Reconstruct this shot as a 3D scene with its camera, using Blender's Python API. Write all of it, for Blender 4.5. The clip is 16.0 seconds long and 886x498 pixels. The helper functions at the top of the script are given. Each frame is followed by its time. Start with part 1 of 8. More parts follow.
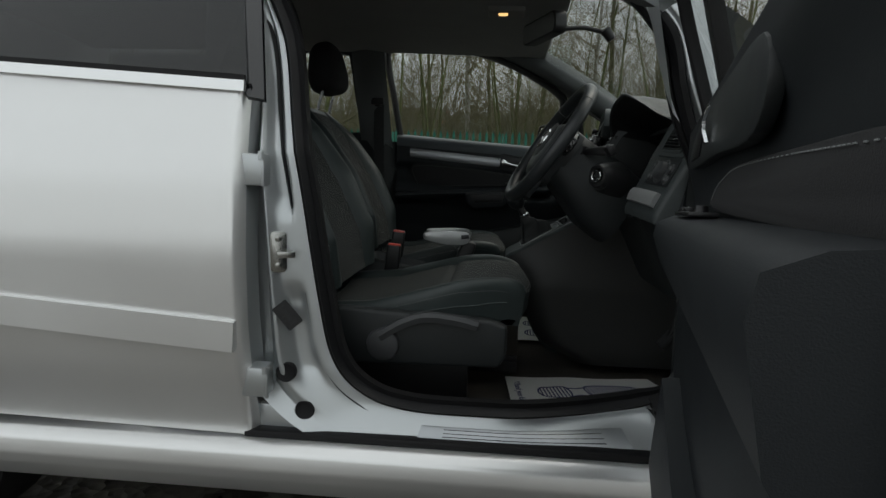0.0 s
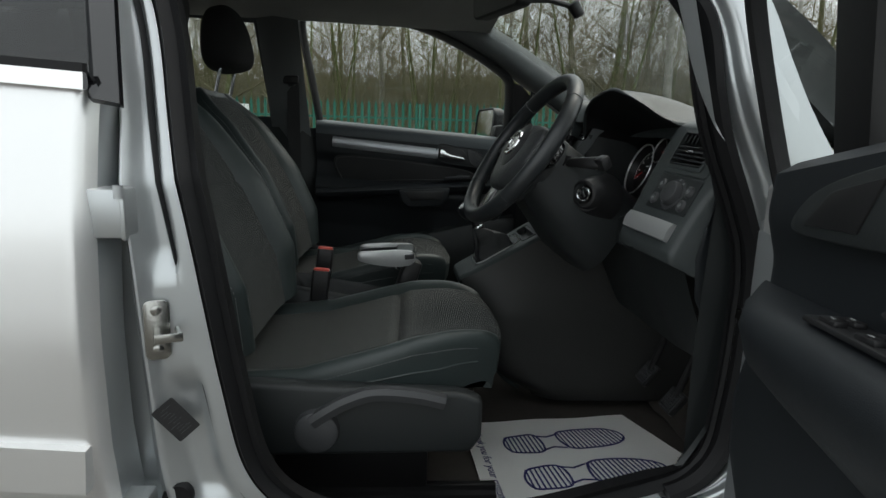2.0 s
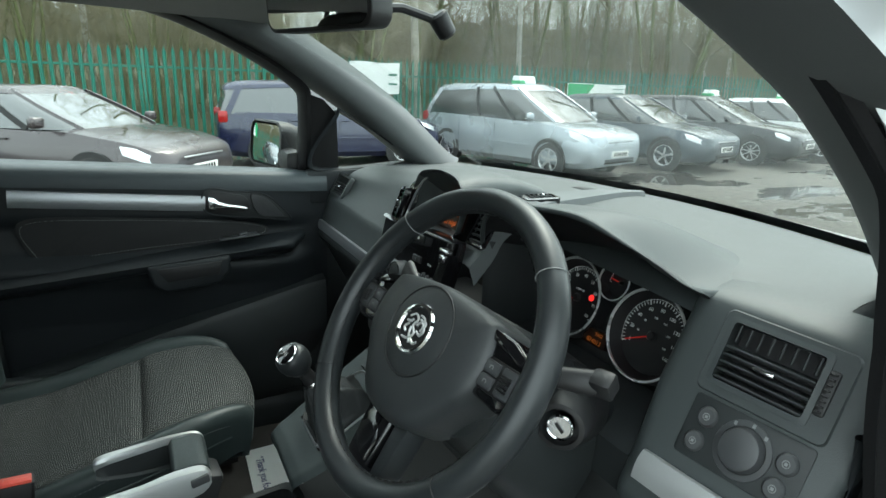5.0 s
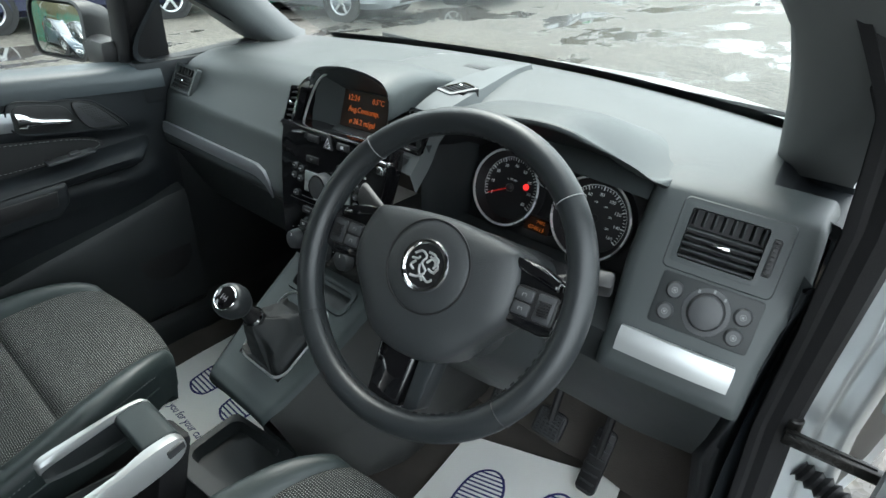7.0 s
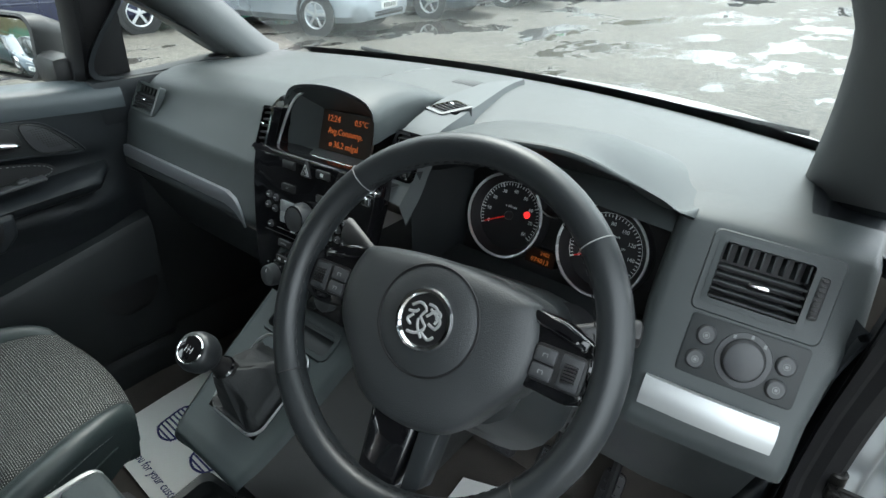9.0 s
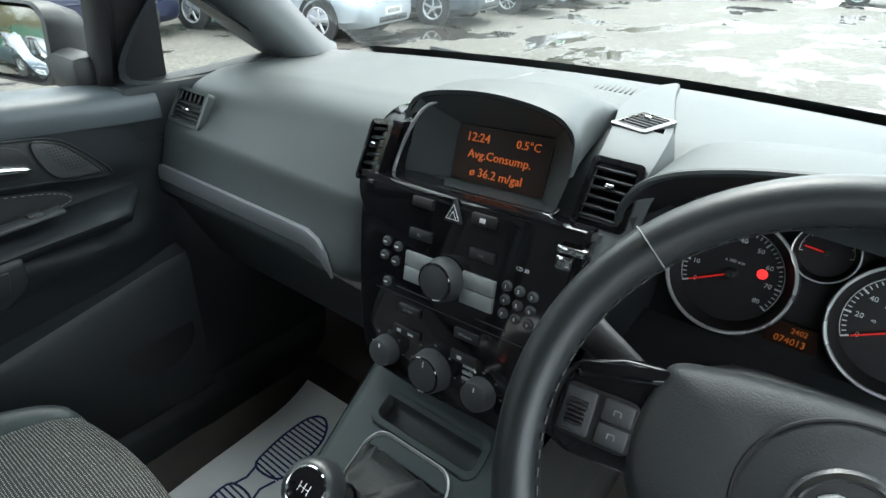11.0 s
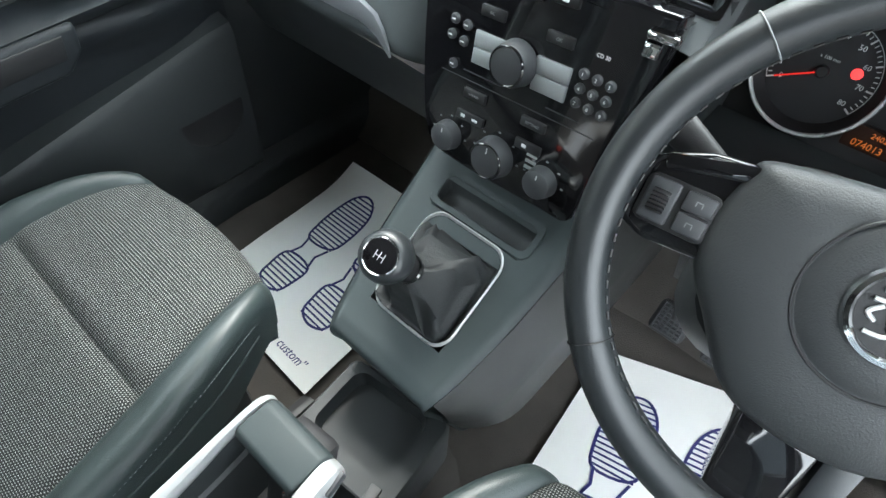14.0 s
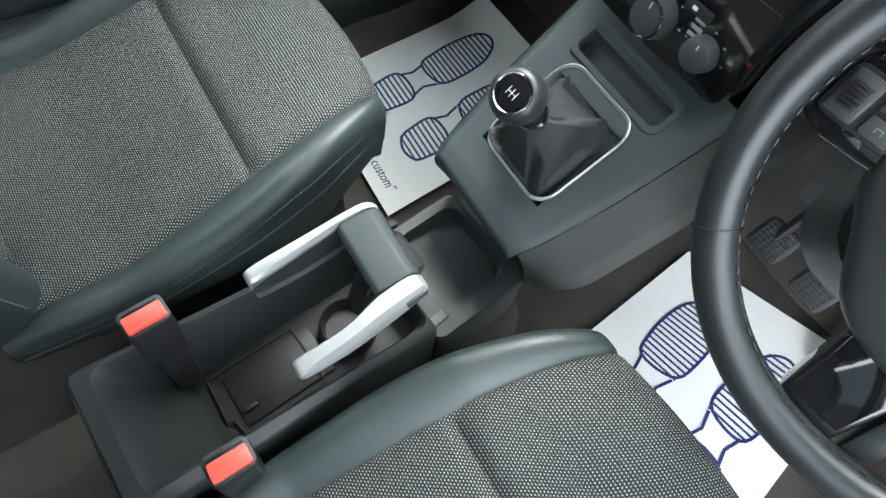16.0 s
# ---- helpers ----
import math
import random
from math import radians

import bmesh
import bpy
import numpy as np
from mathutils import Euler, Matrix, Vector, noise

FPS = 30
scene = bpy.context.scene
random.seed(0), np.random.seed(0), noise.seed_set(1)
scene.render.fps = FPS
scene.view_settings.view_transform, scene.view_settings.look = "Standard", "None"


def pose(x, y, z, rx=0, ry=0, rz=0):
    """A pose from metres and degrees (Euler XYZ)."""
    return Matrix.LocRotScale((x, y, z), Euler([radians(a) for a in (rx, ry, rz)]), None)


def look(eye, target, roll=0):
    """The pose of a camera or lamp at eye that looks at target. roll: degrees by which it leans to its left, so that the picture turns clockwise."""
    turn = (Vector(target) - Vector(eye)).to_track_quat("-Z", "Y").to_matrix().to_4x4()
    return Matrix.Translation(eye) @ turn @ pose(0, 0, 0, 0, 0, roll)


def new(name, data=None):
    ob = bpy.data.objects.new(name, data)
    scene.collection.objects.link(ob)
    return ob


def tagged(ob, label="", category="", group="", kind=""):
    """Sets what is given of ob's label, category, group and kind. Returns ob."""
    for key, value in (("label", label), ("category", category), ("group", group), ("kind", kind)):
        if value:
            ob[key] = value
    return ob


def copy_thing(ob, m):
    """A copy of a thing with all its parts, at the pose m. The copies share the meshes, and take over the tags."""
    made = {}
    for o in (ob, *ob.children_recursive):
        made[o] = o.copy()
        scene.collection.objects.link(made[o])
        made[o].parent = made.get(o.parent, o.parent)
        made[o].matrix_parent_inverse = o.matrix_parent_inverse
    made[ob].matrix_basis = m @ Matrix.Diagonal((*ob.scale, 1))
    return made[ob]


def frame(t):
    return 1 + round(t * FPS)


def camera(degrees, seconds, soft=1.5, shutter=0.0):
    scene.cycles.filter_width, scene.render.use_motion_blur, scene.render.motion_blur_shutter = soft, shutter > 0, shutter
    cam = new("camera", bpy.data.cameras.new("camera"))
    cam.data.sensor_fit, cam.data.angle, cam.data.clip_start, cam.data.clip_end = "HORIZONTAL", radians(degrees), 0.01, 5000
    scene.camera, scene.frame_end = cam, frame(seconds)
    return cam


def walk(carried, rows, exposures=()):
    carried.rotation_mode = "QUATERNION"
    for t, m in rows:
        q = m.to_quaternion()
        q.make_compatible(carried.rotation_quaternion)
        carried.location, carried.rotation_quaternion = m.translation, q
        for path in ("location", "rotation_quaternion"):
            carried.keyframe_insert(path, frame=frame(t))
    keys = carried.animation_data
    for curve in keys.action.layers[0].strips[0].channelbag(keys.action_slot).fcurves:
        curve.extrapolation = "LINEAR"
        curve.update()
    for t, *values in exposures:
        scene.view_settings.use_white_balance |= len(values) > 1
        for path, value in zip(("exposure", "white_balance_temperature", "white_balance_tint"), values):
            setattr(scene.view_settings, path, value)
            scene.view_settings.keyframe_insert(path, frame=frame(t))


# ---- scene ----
cam = camera(75.4, 16.0, soft=1.5)
PATH = [
    (0, (-0.111, -2.01, 0.971), (-0.288, -0.036, 0.698), 1.5),
    (0.5, (-0.161, -1.902, 0.996), (-0.099, 0.067, 0.648), 1.5),
    (1, (-0.186, -1.757, 1.014), (-0.048, 0.204, 0.647), 1.5),
    (1.5, (-0.206, -1.67, 1.05), (-0.067, 0.29, 0.676), 1.5),
    (2, (-0.21, -1.645, 1.066), (-0.091, 0.316, 0.693), 1.6),
    (2.5, (-0.201, -1.643, 1.078), (-0.097, 0.319, 0.706), 1.5),
    (3, (-0.19, -1.651, 1.077), (-0.102, 0.312, 0.707), 1.5),
    (3.5, (-0.189, -1.639, 1.075), (-0.109, 0.325, 0.708), 1.6),
    (4, (-0.179, -1.537, 1.101), (-0.093, 0.422, 0.706), 1.6),
    (4.3, (-0.172, -1.344, 1.179), (0.004, 0.581, 0.665), 1.7),
    (4.5, (-0.169, -1.206, 1.252), (0.214, 0.682, 0.715), 1.5),
    (5, (-0.239, -0.92, 1.327), (0.666, 0.779, 0.783), 1.7),
    (5.2, (-0.267, -0.836, 1.328), (0.748, 0.786, 0.746), 1.7),
    (7.3, (-0.386, -0.749, 1.407), (0.927, 0.359, 0.384), 1.2),
    (7.5, (-0.39, -0.749, 1.405), (0.933, 0.356, 0.391), 1.2),
    (8, (-0.402, -0.748, 1.406), (0.939, 0.35, 0.409), 1.1),
    (8.5, (-0.408, -0.745, 1.408), (0.946, 0.353, 0.427), 1.0),
    (9, (-0.317, -0.666, 1.386), (1.05, 0.423, 0.413), 1.1),
    (9.5, (-0.249, -0.517, 1.348), (1.134, 0.561, 0.387), 1.4),
    (10, (-0.25, -0.408, 1.324), (1.14, 0.675, 0.377), 1.5),
    (10.2, (-0.25, -0.377, 1.319), (1.142, 0.704, 0.376), 1.5),
    (12.3, (-0.275, -0.315, 1.323), (1.083, 0.705, 0.267), 1.5),
    (12.5, (-0.276, -0.314, 1.322), (1.055, 0.682, 0.21), 1.6),
    (13, (-0.277, -0.312, 1.321), (0.967, 0.627, 0.067), 1.7),
    (13.5, (-0.285, -0.308, 1.324), (0.849, 0.581, -0.063), 2.0),
    (14, (-0.29, -0.304, 1.319), (0.71, 0.538, -0.194), 2.9),
    (14.5, (-0.295, -0.299, 1.313), (0.563, 0.486, -0.314), 4.1),
    (15, (-0.305, -0.294, 1.314), (0.414, 0.413, -0.414), 5.6),
    (15.5, (-0.312, -0.291, 1.309), (0.296, 0.351, -0.485), 7.5),
    (16, (-0.328, -0.29, 1.306), (0.231, 0.388, -0.49), 8.6),
]
EXPOSURE = [(0.0, -0.38, 6700, 7), (1.0, -0.15, 6750, 7), (2.0, 0.33, 6650, 7), (3.0, 0.73, 6600, 7), (3.5, 0.82, 6600, 7), (4.0, 1.1, 6500, 6), (4.5, 1.32, 6400, 2), (5.0, 1.6, 6300, -2), (5.6, 1.8, 6300, 0),
            (7.5, 2.03, 6250, 5), (8.6, 2.03, 6250, 5), (9.4, 1.84, 6250, 5), (10.0, 2.03, 6250, 5), (12.5, 2.42, 6250, 6), (13.5, 2.95, 6300, 7), (14.5, 3.32, 6250, 6), (15.5, 3.12, 6250, 7), (16.0, 3.12, 6250, 7)]
walk(cam, [(t, look(eye, target, roll)) for t, eye, target, roll in PATH], EXPOSURE)

# ---- light: overcast sky, faint wide sun ----
world = bpy.data.worlds.new("overcast_sky")
scene.world = world
world.use_nodes = True
wn, wl = world.node_tree.nodes, world.node_tree.links
sky = wn.new("ShaderNodeTexSky")
sky.sky_type = "NISHITA"
sky.sun_disc = False
sky.sun_elevation, sky.sun_rotation = radians(56), radians(57)
sky.air_density, sky.dust_density, sky.ozone_density = 1.0, 6.0, 1.0
cloud = wn.new("ShaderNodeMix")
cloud.data_type = "RGBA"
cloud.inputs["Factor"].default_value = 0.8
cloud.inputs["B"].default_value = (8.2, 8.6, 8.9, 1)
wl.new(sky.outputs["Color"], cloud.inputs["A"])
wl.new(cloud.outputs["Result"], wn["Background"].inputs["Color"])
wn["Background"].inputs["Strength"].default_value = 0.15
sun_data = bpy.data.lights.new("sun", "SUN")
sun_data.energy, sun_data.angle, sun_data.color = 0.6, radians(25), (1, 0.97, 0.93)
sun = new("sun", sun_data)
sun.matrix_world = look((34, 22, 62), (0, 0, 0))

# ---- tools ----
PI = math.pi
CLEAR = []


def thing(name, at=(0, 0, 0), label="", category="", group="", kind=""):
    ob = new(name)
    ob.empty_display_size = 0.05
    ob.matrix_world = Matrix.Translation(at)
    return tagged(ob, label, category, group, kind)


def shape(name, bm, mat, sharp=38):
    me = bpy.data.meshes.new(name)
    bmesh.ops.recalc_face_normals(bm, faces=bm.faces)
    bm.to_mesh(me)
    bm.free()
    for m in mat if isinstance(mat, (list, tuple)) else [mat]:
        me.materials.append(m)
    me.shade_smooth()
    me.set_sharp_from_angle(angle=radians(sharp))
    return me


def part(name, bm, mat, parent=None, label="", sharp=38):
    ob = new(name, shape(name, bm, mat, sharp))
    if parent:
        root = parent
        m = Matrix()
        while root:
            m = root.matrix_basis if root.parent is None else m
            root = root.parent
        ob.parent = parent
        if parent.parent is None:
            ob.matrix_parent_inverse = parent.matrix_basis.inverted()
    if mat in CLEAR:
        ob.visible_shadow = False
    return tagged(ob, label)


def solo(name, bm, mat, label, category, group="", kind="", sharp=38):
    return tagged(part(name, bm, mat, None, "", sharp), label, category, group, kind)


def join(*bms):
    out = bmesh.new()
    for b in bms:
        me = bpy.data.meshes.new("tmp")
        b.to_mesh(me)
        b.free()
        out.from_mesh(me)
        bpy.data.meshes.remove(me)
    return out


def xf(bm, m):
    bm.transform(m)
    return bm


def rbox(c, s, bev=0.004, seg=2, rot=(0, 0, 0)):
    bm = bmesh.new()
    bmesh.ops.create_cube(bm, size=1)
    bm.transform(Matrix.Diagonal((*s, 1)))
    if bev:
        bmesh.ops.bevel(bm, geom=bm.edges[:], offset=min(bev, min(s) * 0.49), segments=seg, affect="EDGES", profile=0.5)
    bm.transform(pose(*c, *rot))
    return bm


def frame_to(p0, p1):
    d = Vector(p1) - Vector(p0)
    return Matrix.Translation(p0) @ d.to_track_quat("Z", "X").to_matrix().to_4x4(), d.length


def lathe(profile, n=32, m=None):
    """Turns (radius, height) points about z."""
    bm = bmesh.new()
    rows = []
    for r, h in profile:
        if r < 1e-6:
            rows.append([bm.verts.new((0, 0, h))])
        else:
            rows.append([bm.verts.new((r * math.cos(2 * PI * k / n), r * math.sin(2 * PI * k / n), h)) for k in range(n)])
    for a, b in zip(rows, rows[1:]):
        for k in range(n):
            q = [a[k % len(a)], a[(k + 1) % len(a)], b[(k + 1) % len(b)], b[k % len(b)]]
            q = list(dict.fromkeys(q))
            if len(q) > 2:
                bm.faces.new(q)
    if m is not None:
        bm.transform(m)
    return bm


def rod(p0, p1, r, r1=None, n=16, bev=0.0):
    m, length = frame_to(p0, p1)
    r1 = r if r1 is None else r1
    prof = [(0, 0), (r - bev, 0), (r, bev), (r1, length - bev), (r1 - bev, length), (0, length)] if bev else [(0, 0), (r, 0), (r1, length), (0, length)]
    return lathe(prof, n, m)


def curve(pts, n, closed=False):
    """Smooth line through points (any dimension)."""
    p = [np.array(q, float) for q in pts]
    m = len(p)
    out = []
    spans = m if closed else m - 1
    for k in range(n if closed else n + 1):
        u = k / n * spans
        i = min(int(u), spans - 1)
        f = u - i
        g = (lambda j: p[j % m]) if closed else (lambda j: p[max(0, min(m - 1, j))])
        a, b, c, d = g(i - 1), g(i), g(i + 1), g(i + 2)
        out.append(0.5 * (2 * b + (c - a) * f + (2 * a - 5 * b + 4 * c - d) * f * f + (3 * b - a - 3 * c + d) * f ** 3))
    return out


def sweep(pts, prof, closed=False, up=(0, 0, 1), scale=None):
    """Sweeps a closed 2D profile along a line; profile x goes sideways, y towards up."""
    bm = bmesh.new()
    p = [Vector(q) for q in pts]
    m = len(p)
    rows = []
    up = Vector(up)
    for i in range(m):
        t = (p[(i + 1) % m] - p[i - 1]) if closed else (p[min(i + 1, m - 1)] - p[max(i - 1, 0)])
        t.normalize()
        s = t.cross(up)
        s = s.normalized() if s.length > 1e-5 else Vector((1, 0, 0))
        v = s.cross(t)
        k = scale[i] if scale else 1.0
        rows.append([bm.verts.new(p[i] + s * (a * k) + v * (b * k)) for a, b in prof])
    n = len(prof)
    for i in range(m if closed else m - 1):
        a, b = rows[i], rows[(i + 1) % m]
        for j in range(n):
            bm.faces.new((a[j], a[(j + 1) % n], b[(j + 1) % n], b[j]))
    if not closed:
        bm.faces.new(rows[0][::-1])
        bm.faces.new(rows[-1])
    return bm


def ring(r, n=10, ry=None):
    ry = r if ry is None else ry
    return [(r * math.cos(2 * PI * k / n), ry * math.sin(2 * PI * k / n)) for k in range(n)]


def tube(pts, r, n=10, closed=False, up=(0, 0, 1), scale=None):
    return sweep(pts, ring(r, n), closed, up, scale)


def prism(poly, axis, lo, hi, bev=0.0, seg=2):
    """Extrudes a 2D outline along an axis. axis x: (y, z); y: (x, z); z: (x, y)."""
    bm = bmesh.new()
    at = {"x": lambda a, b, h: (h, a, b), "y": lambda a, b, h: (a, h, b), "z": lambda a, b, h: (a, b, h)}[axis]
    lo_v = [bm.verts.new(at(a, b, lo)) for a, b in poly]
    hi_v = [bm.verts.new(at(a, b, hi)) for a, b in poly]
    n = len(poly)
    bm.faces.new(lo_v[::-1])
    bm.faces.new(hi_v)
    for i in range(n):
        bm.faces.new((lo_v[i], lo_v[(i + 1) % n], hi_v[(i + 1) % n], hi_v[i]))
    if bev:
        bmesh.ops.recalc_face_normals(bm, faces=bm.faces)
        bmesh.ops.bevel(bm, geom=bm.edges[:], offset=bev, segments=seg, affect="EDGES", profile=0.5, clamp_overlap=True)
    return bm


def loft(rows, closed=False, caps=False):
    bm = bmesh.new()
    vs = [[bm.verts.new(tuple(map(float, q))) for q in r] for r in rows]
    n = len(vs[0])
    for a, b in zip(vs, vs[1:]):
        for j in range(n if closed else n - 1):
            bm.faces.new((a[j], a[(j + 1) % n], b[(j + 1) % n], b[j]))
    if caps:
        bm.faces.new(vs[0][::-1])
        bm.faces.new(vs[-1])
    return bm


def grid(fn, nu, nv, keep=None):
    """A surface from fn(u, v), u and v from 0 to 1; keep(u, v) picks faces."""
    bm = bmesh.new()
    vs = [[bm.verts.new(tuple(map(float, fn(i / nu, j / nv)))) for j in range(nv + 1)] for i in range(nu + 1)]
    for i in range(nu):
        for j in range(nv):
            if keep is None or keep((i + 0.5) / nu, (j + 0.5) / nv):
                bm.faces.new((vs[i][j], vs[i + 1][j], vs[i + 1][j + 1], vs[i][j + 1]))
    if keep:
        bmesh.ops.delete(bm, geom=[v for v in bm.verts if not v.link_faces], context="VERTS")
    return bm


def thick(bm, d):
    """Gives an open sheet a thickness, on the back of its normals."""
    bmesh.ops.recalc_face_normals(bm, faces=bm.faces)
    bmesh.ops.solidify(bm, geom=bm.faces[:], thickness=d)
    return bm


def rrect(w, h, r, n=5):
    """Outline of a rectangle with round corners, about 0."""
    out = []
    for cx, cy, a0 in ((w / 2 - r, h / 2 - r, 0), (-w / 2 + r, h / 2 - r, 90), (-w / 2 + r, -h / 2 + r, 180), (w / 2 - r, -h / 2 + r, 270)):
        for k in range(n + 1):
            a = radians(a0 + 90 * k / n)
            out.append((cx + r * math.cos(a), cy + r * math.sin(a)))
    return out


def lettering(text, size, m, depth=0.0004, align="CENTER"):
    """Letters as a mesh, lying in the xy plane of m."""
    cu = bpy.data.curves.new("letters", "FONT")
    cu.body, cu.size, cu.align_x, cu.align_y, cu.extrude, cu.resolution_u = text, size, align, "CENTER", depth, 2
    ob = bpy.data.objects.new("letters", cu)
    scene.collection.objects.link(ob)
    dg = bpy.context.evaluated_depsgraph_get()
    me = bpy.data.meshes.new_from_object(ob.evaluated_get(dg))
    bm = bmesh.new()
    bm.from_mesh(me)
    bpy.data.objects.remove(ob)
    bpy.data.curves.remove(cu)
    bpy.data.meshes.remove(me)
    bm.transform(m)
    return bm


def lerp(a, b, f):
    return a + (b - a) * f


def interp(x, xs, ys):
    return float(np.interp(x, xs, ys))


def plane(origin, normal, right):
    """A frame on a panel: x to the right, y up along the panel, z out of it."""
    z = Vector(normal).normalized()
    x = (Vector(right) - z * Vector(right).dot(z)).normalized()
    y = z.cross(x)
    m = Matrix((x, y, z)).transposed().to_4x4()
    m.translation = origin
    return m

# ---- materials ----
def material(name, color, rough=0.5, metal=0.0, grain=0.0, grain_size=400.0, vary=0.12, vary_size=6.0, spec=0.5, coat=0.0, second=None, rough_vary=0.08):
    """Painted, plastic or metal surface with fine relief and slow change of tone."""
    mat = bpy.data.materials.new(name)
    mat.use_nodes = True
    n, l = mat.node_tree.nodes, mat.node_tree.links
    b = n["Principled BSDF"]
    tc = n.new("ShaderNodeTexCoord")
    slow = n.new("ShaderNodeTexNoise")
    slow.inputs["Scale"].default_value, slow.inputs["Detail"].default_value = vary_size, 5
    l.new(tc.outputs["Object"], slow.inputs["Vector"])
    mix = n.new("ShaderNodeMix")
    mix.data_type = "RGBA"
    dark = [c * (1 - vary) for c in color]
    light = [min(1, c * (1 + vary)) for c in (second or color)]
    mix.inputs["A"].default_value, mix.inputs["B"].default_value = (*dark, 1), (*light, 1)
    l.new(slow.outputs["Fac"], mix.inputs["Factor"])
    l.new(mix.outputs["Result"], b.inputs["Base Color"])
    mr = n.new("ShaderNodeMapRange")
    mr.inputs["To Min"].default_value, mr.inputs["To Max"].default_value = max(0.02, rough - rough_vary), min(1, rough + rough_vary)
    l.new(slow.outputs["Fac"], mr.inputs["Value"])
    l.new(mr.outputs["Result"], b.inputs["Roughness"])
    b.inputs["Metallic"].default_value = metal
    b.inputs["Specular IOR Level"].default_value = spec
    b.inputs["Coat Weight"].default_value = coat
    b.inputs["Coat Roughness"].default_value = 0.04
    if grain:
        fine = n.new("ShaderNodeTexNoise")
        fine.inputs["Scale"].default_value, fine.inputs["Detail"].default_value = grain_size, 3
        l.new(tc.outputs["Object"], fine.inputs["Vector"])
        bump = n.new("ShaderNodeBump")
        bump.inputs["Strength"].default_value, bump.inputs["Distance"].default_value = grain, 0.001
        l.new(fine.outputs["Fac"], bump.inputs["Height"])
        l.new(bump.outputs["Normal"], b.inputs["Normal"])
    return mat


def woven(name):
    """Dark seat cloth with rows of pale flecks."""
    mat = material(name, (0.010, 0.0115, 0.0115), 0.85, vary=0.15)
    n, l = mat.node_tree.nodes, mat.node_tree.links
    b = n["Principled BSDF"]
    uv = n.new("ShaderNodeUVMap")
    mp = n.new("ShaderNodeMapping")
    mp.inputs["Scale"].default_value = (1, 1, 1)
    br = n.new("ShaderNodeTexBrick")
    br.offset, br.squash = 0.5, 1.0
    for key, v in (("Scale", 1.0), ("Mortar Size", 0.00105), ("Mortar Smooth", 0.15), ("Brick Width", 0.0040), ("Row Height", 0.0031), ("Bias", 0.0)):
        br.inputs[key].default_value = v
    br.inputs["Color1"].default_value = br.inputs["Color2"].default_value = (1, 1, 1, 1)
    br.inputs["Mortar"].default_value = (0, 0, 0, 1)
    l.new(uv.outputs["UV"], mp.inputs["Vector"])
    l.new(mp.outputs["Vector"], br.inputs["Vector"])
    base = b.inputs["Base Color"].links[0].from_socket
    ns = n.new("ShaderNodeTexNoise")
    ns.inputs["Scale"].default_value = 900
    mul = n.new("ShaderNodeMath")
    mul.operation = "MULTIPLY"
    inv = n.new("ShaderNodeMath")
    inv.operation = "SUBTRACT"
    inv.inputs[0].default_value = 1.0
    l.new(br.outputs["Fac"], inv.inputs[1])
    l.new(inv.outputs[0], mul.inputs[0])
    mrn = n.new("ShaderNodeMapRange")
    mrn.inputs["From Min"].default_value, mrn.inputs["From Max"].default_value = 0.35, 0.6
    l.new(ns.outputs["Fac"], mrn.inputs["Value"])
    l.new(mrn.outputs["Result"], mul.inputs[1])
    mix = n.new("ShaderNodeMix")
    mix.data_type = "RGBA"
    l.new(mul.outputs[0], mix.inputs["Factor"])
    l.new(base, mix.inputs["A"])
    mix.inputs["B"].default_value = (0.42, 0.44, 0.42, 1)
    l.new(mix.outputs["Result"], b.inputs["Base Color"])
    bump = n.new("ShaderNodeBump")
    bump.inputs["Strength"].default_value, bump.inputs["Distance"].default_value = 0.8, 0.0015
    l.new(br.outputs["Fac"], bump.inputs["Height"])
    l.new(bump.outputs["Normal"], b.inputs["Normal"])
    return mat


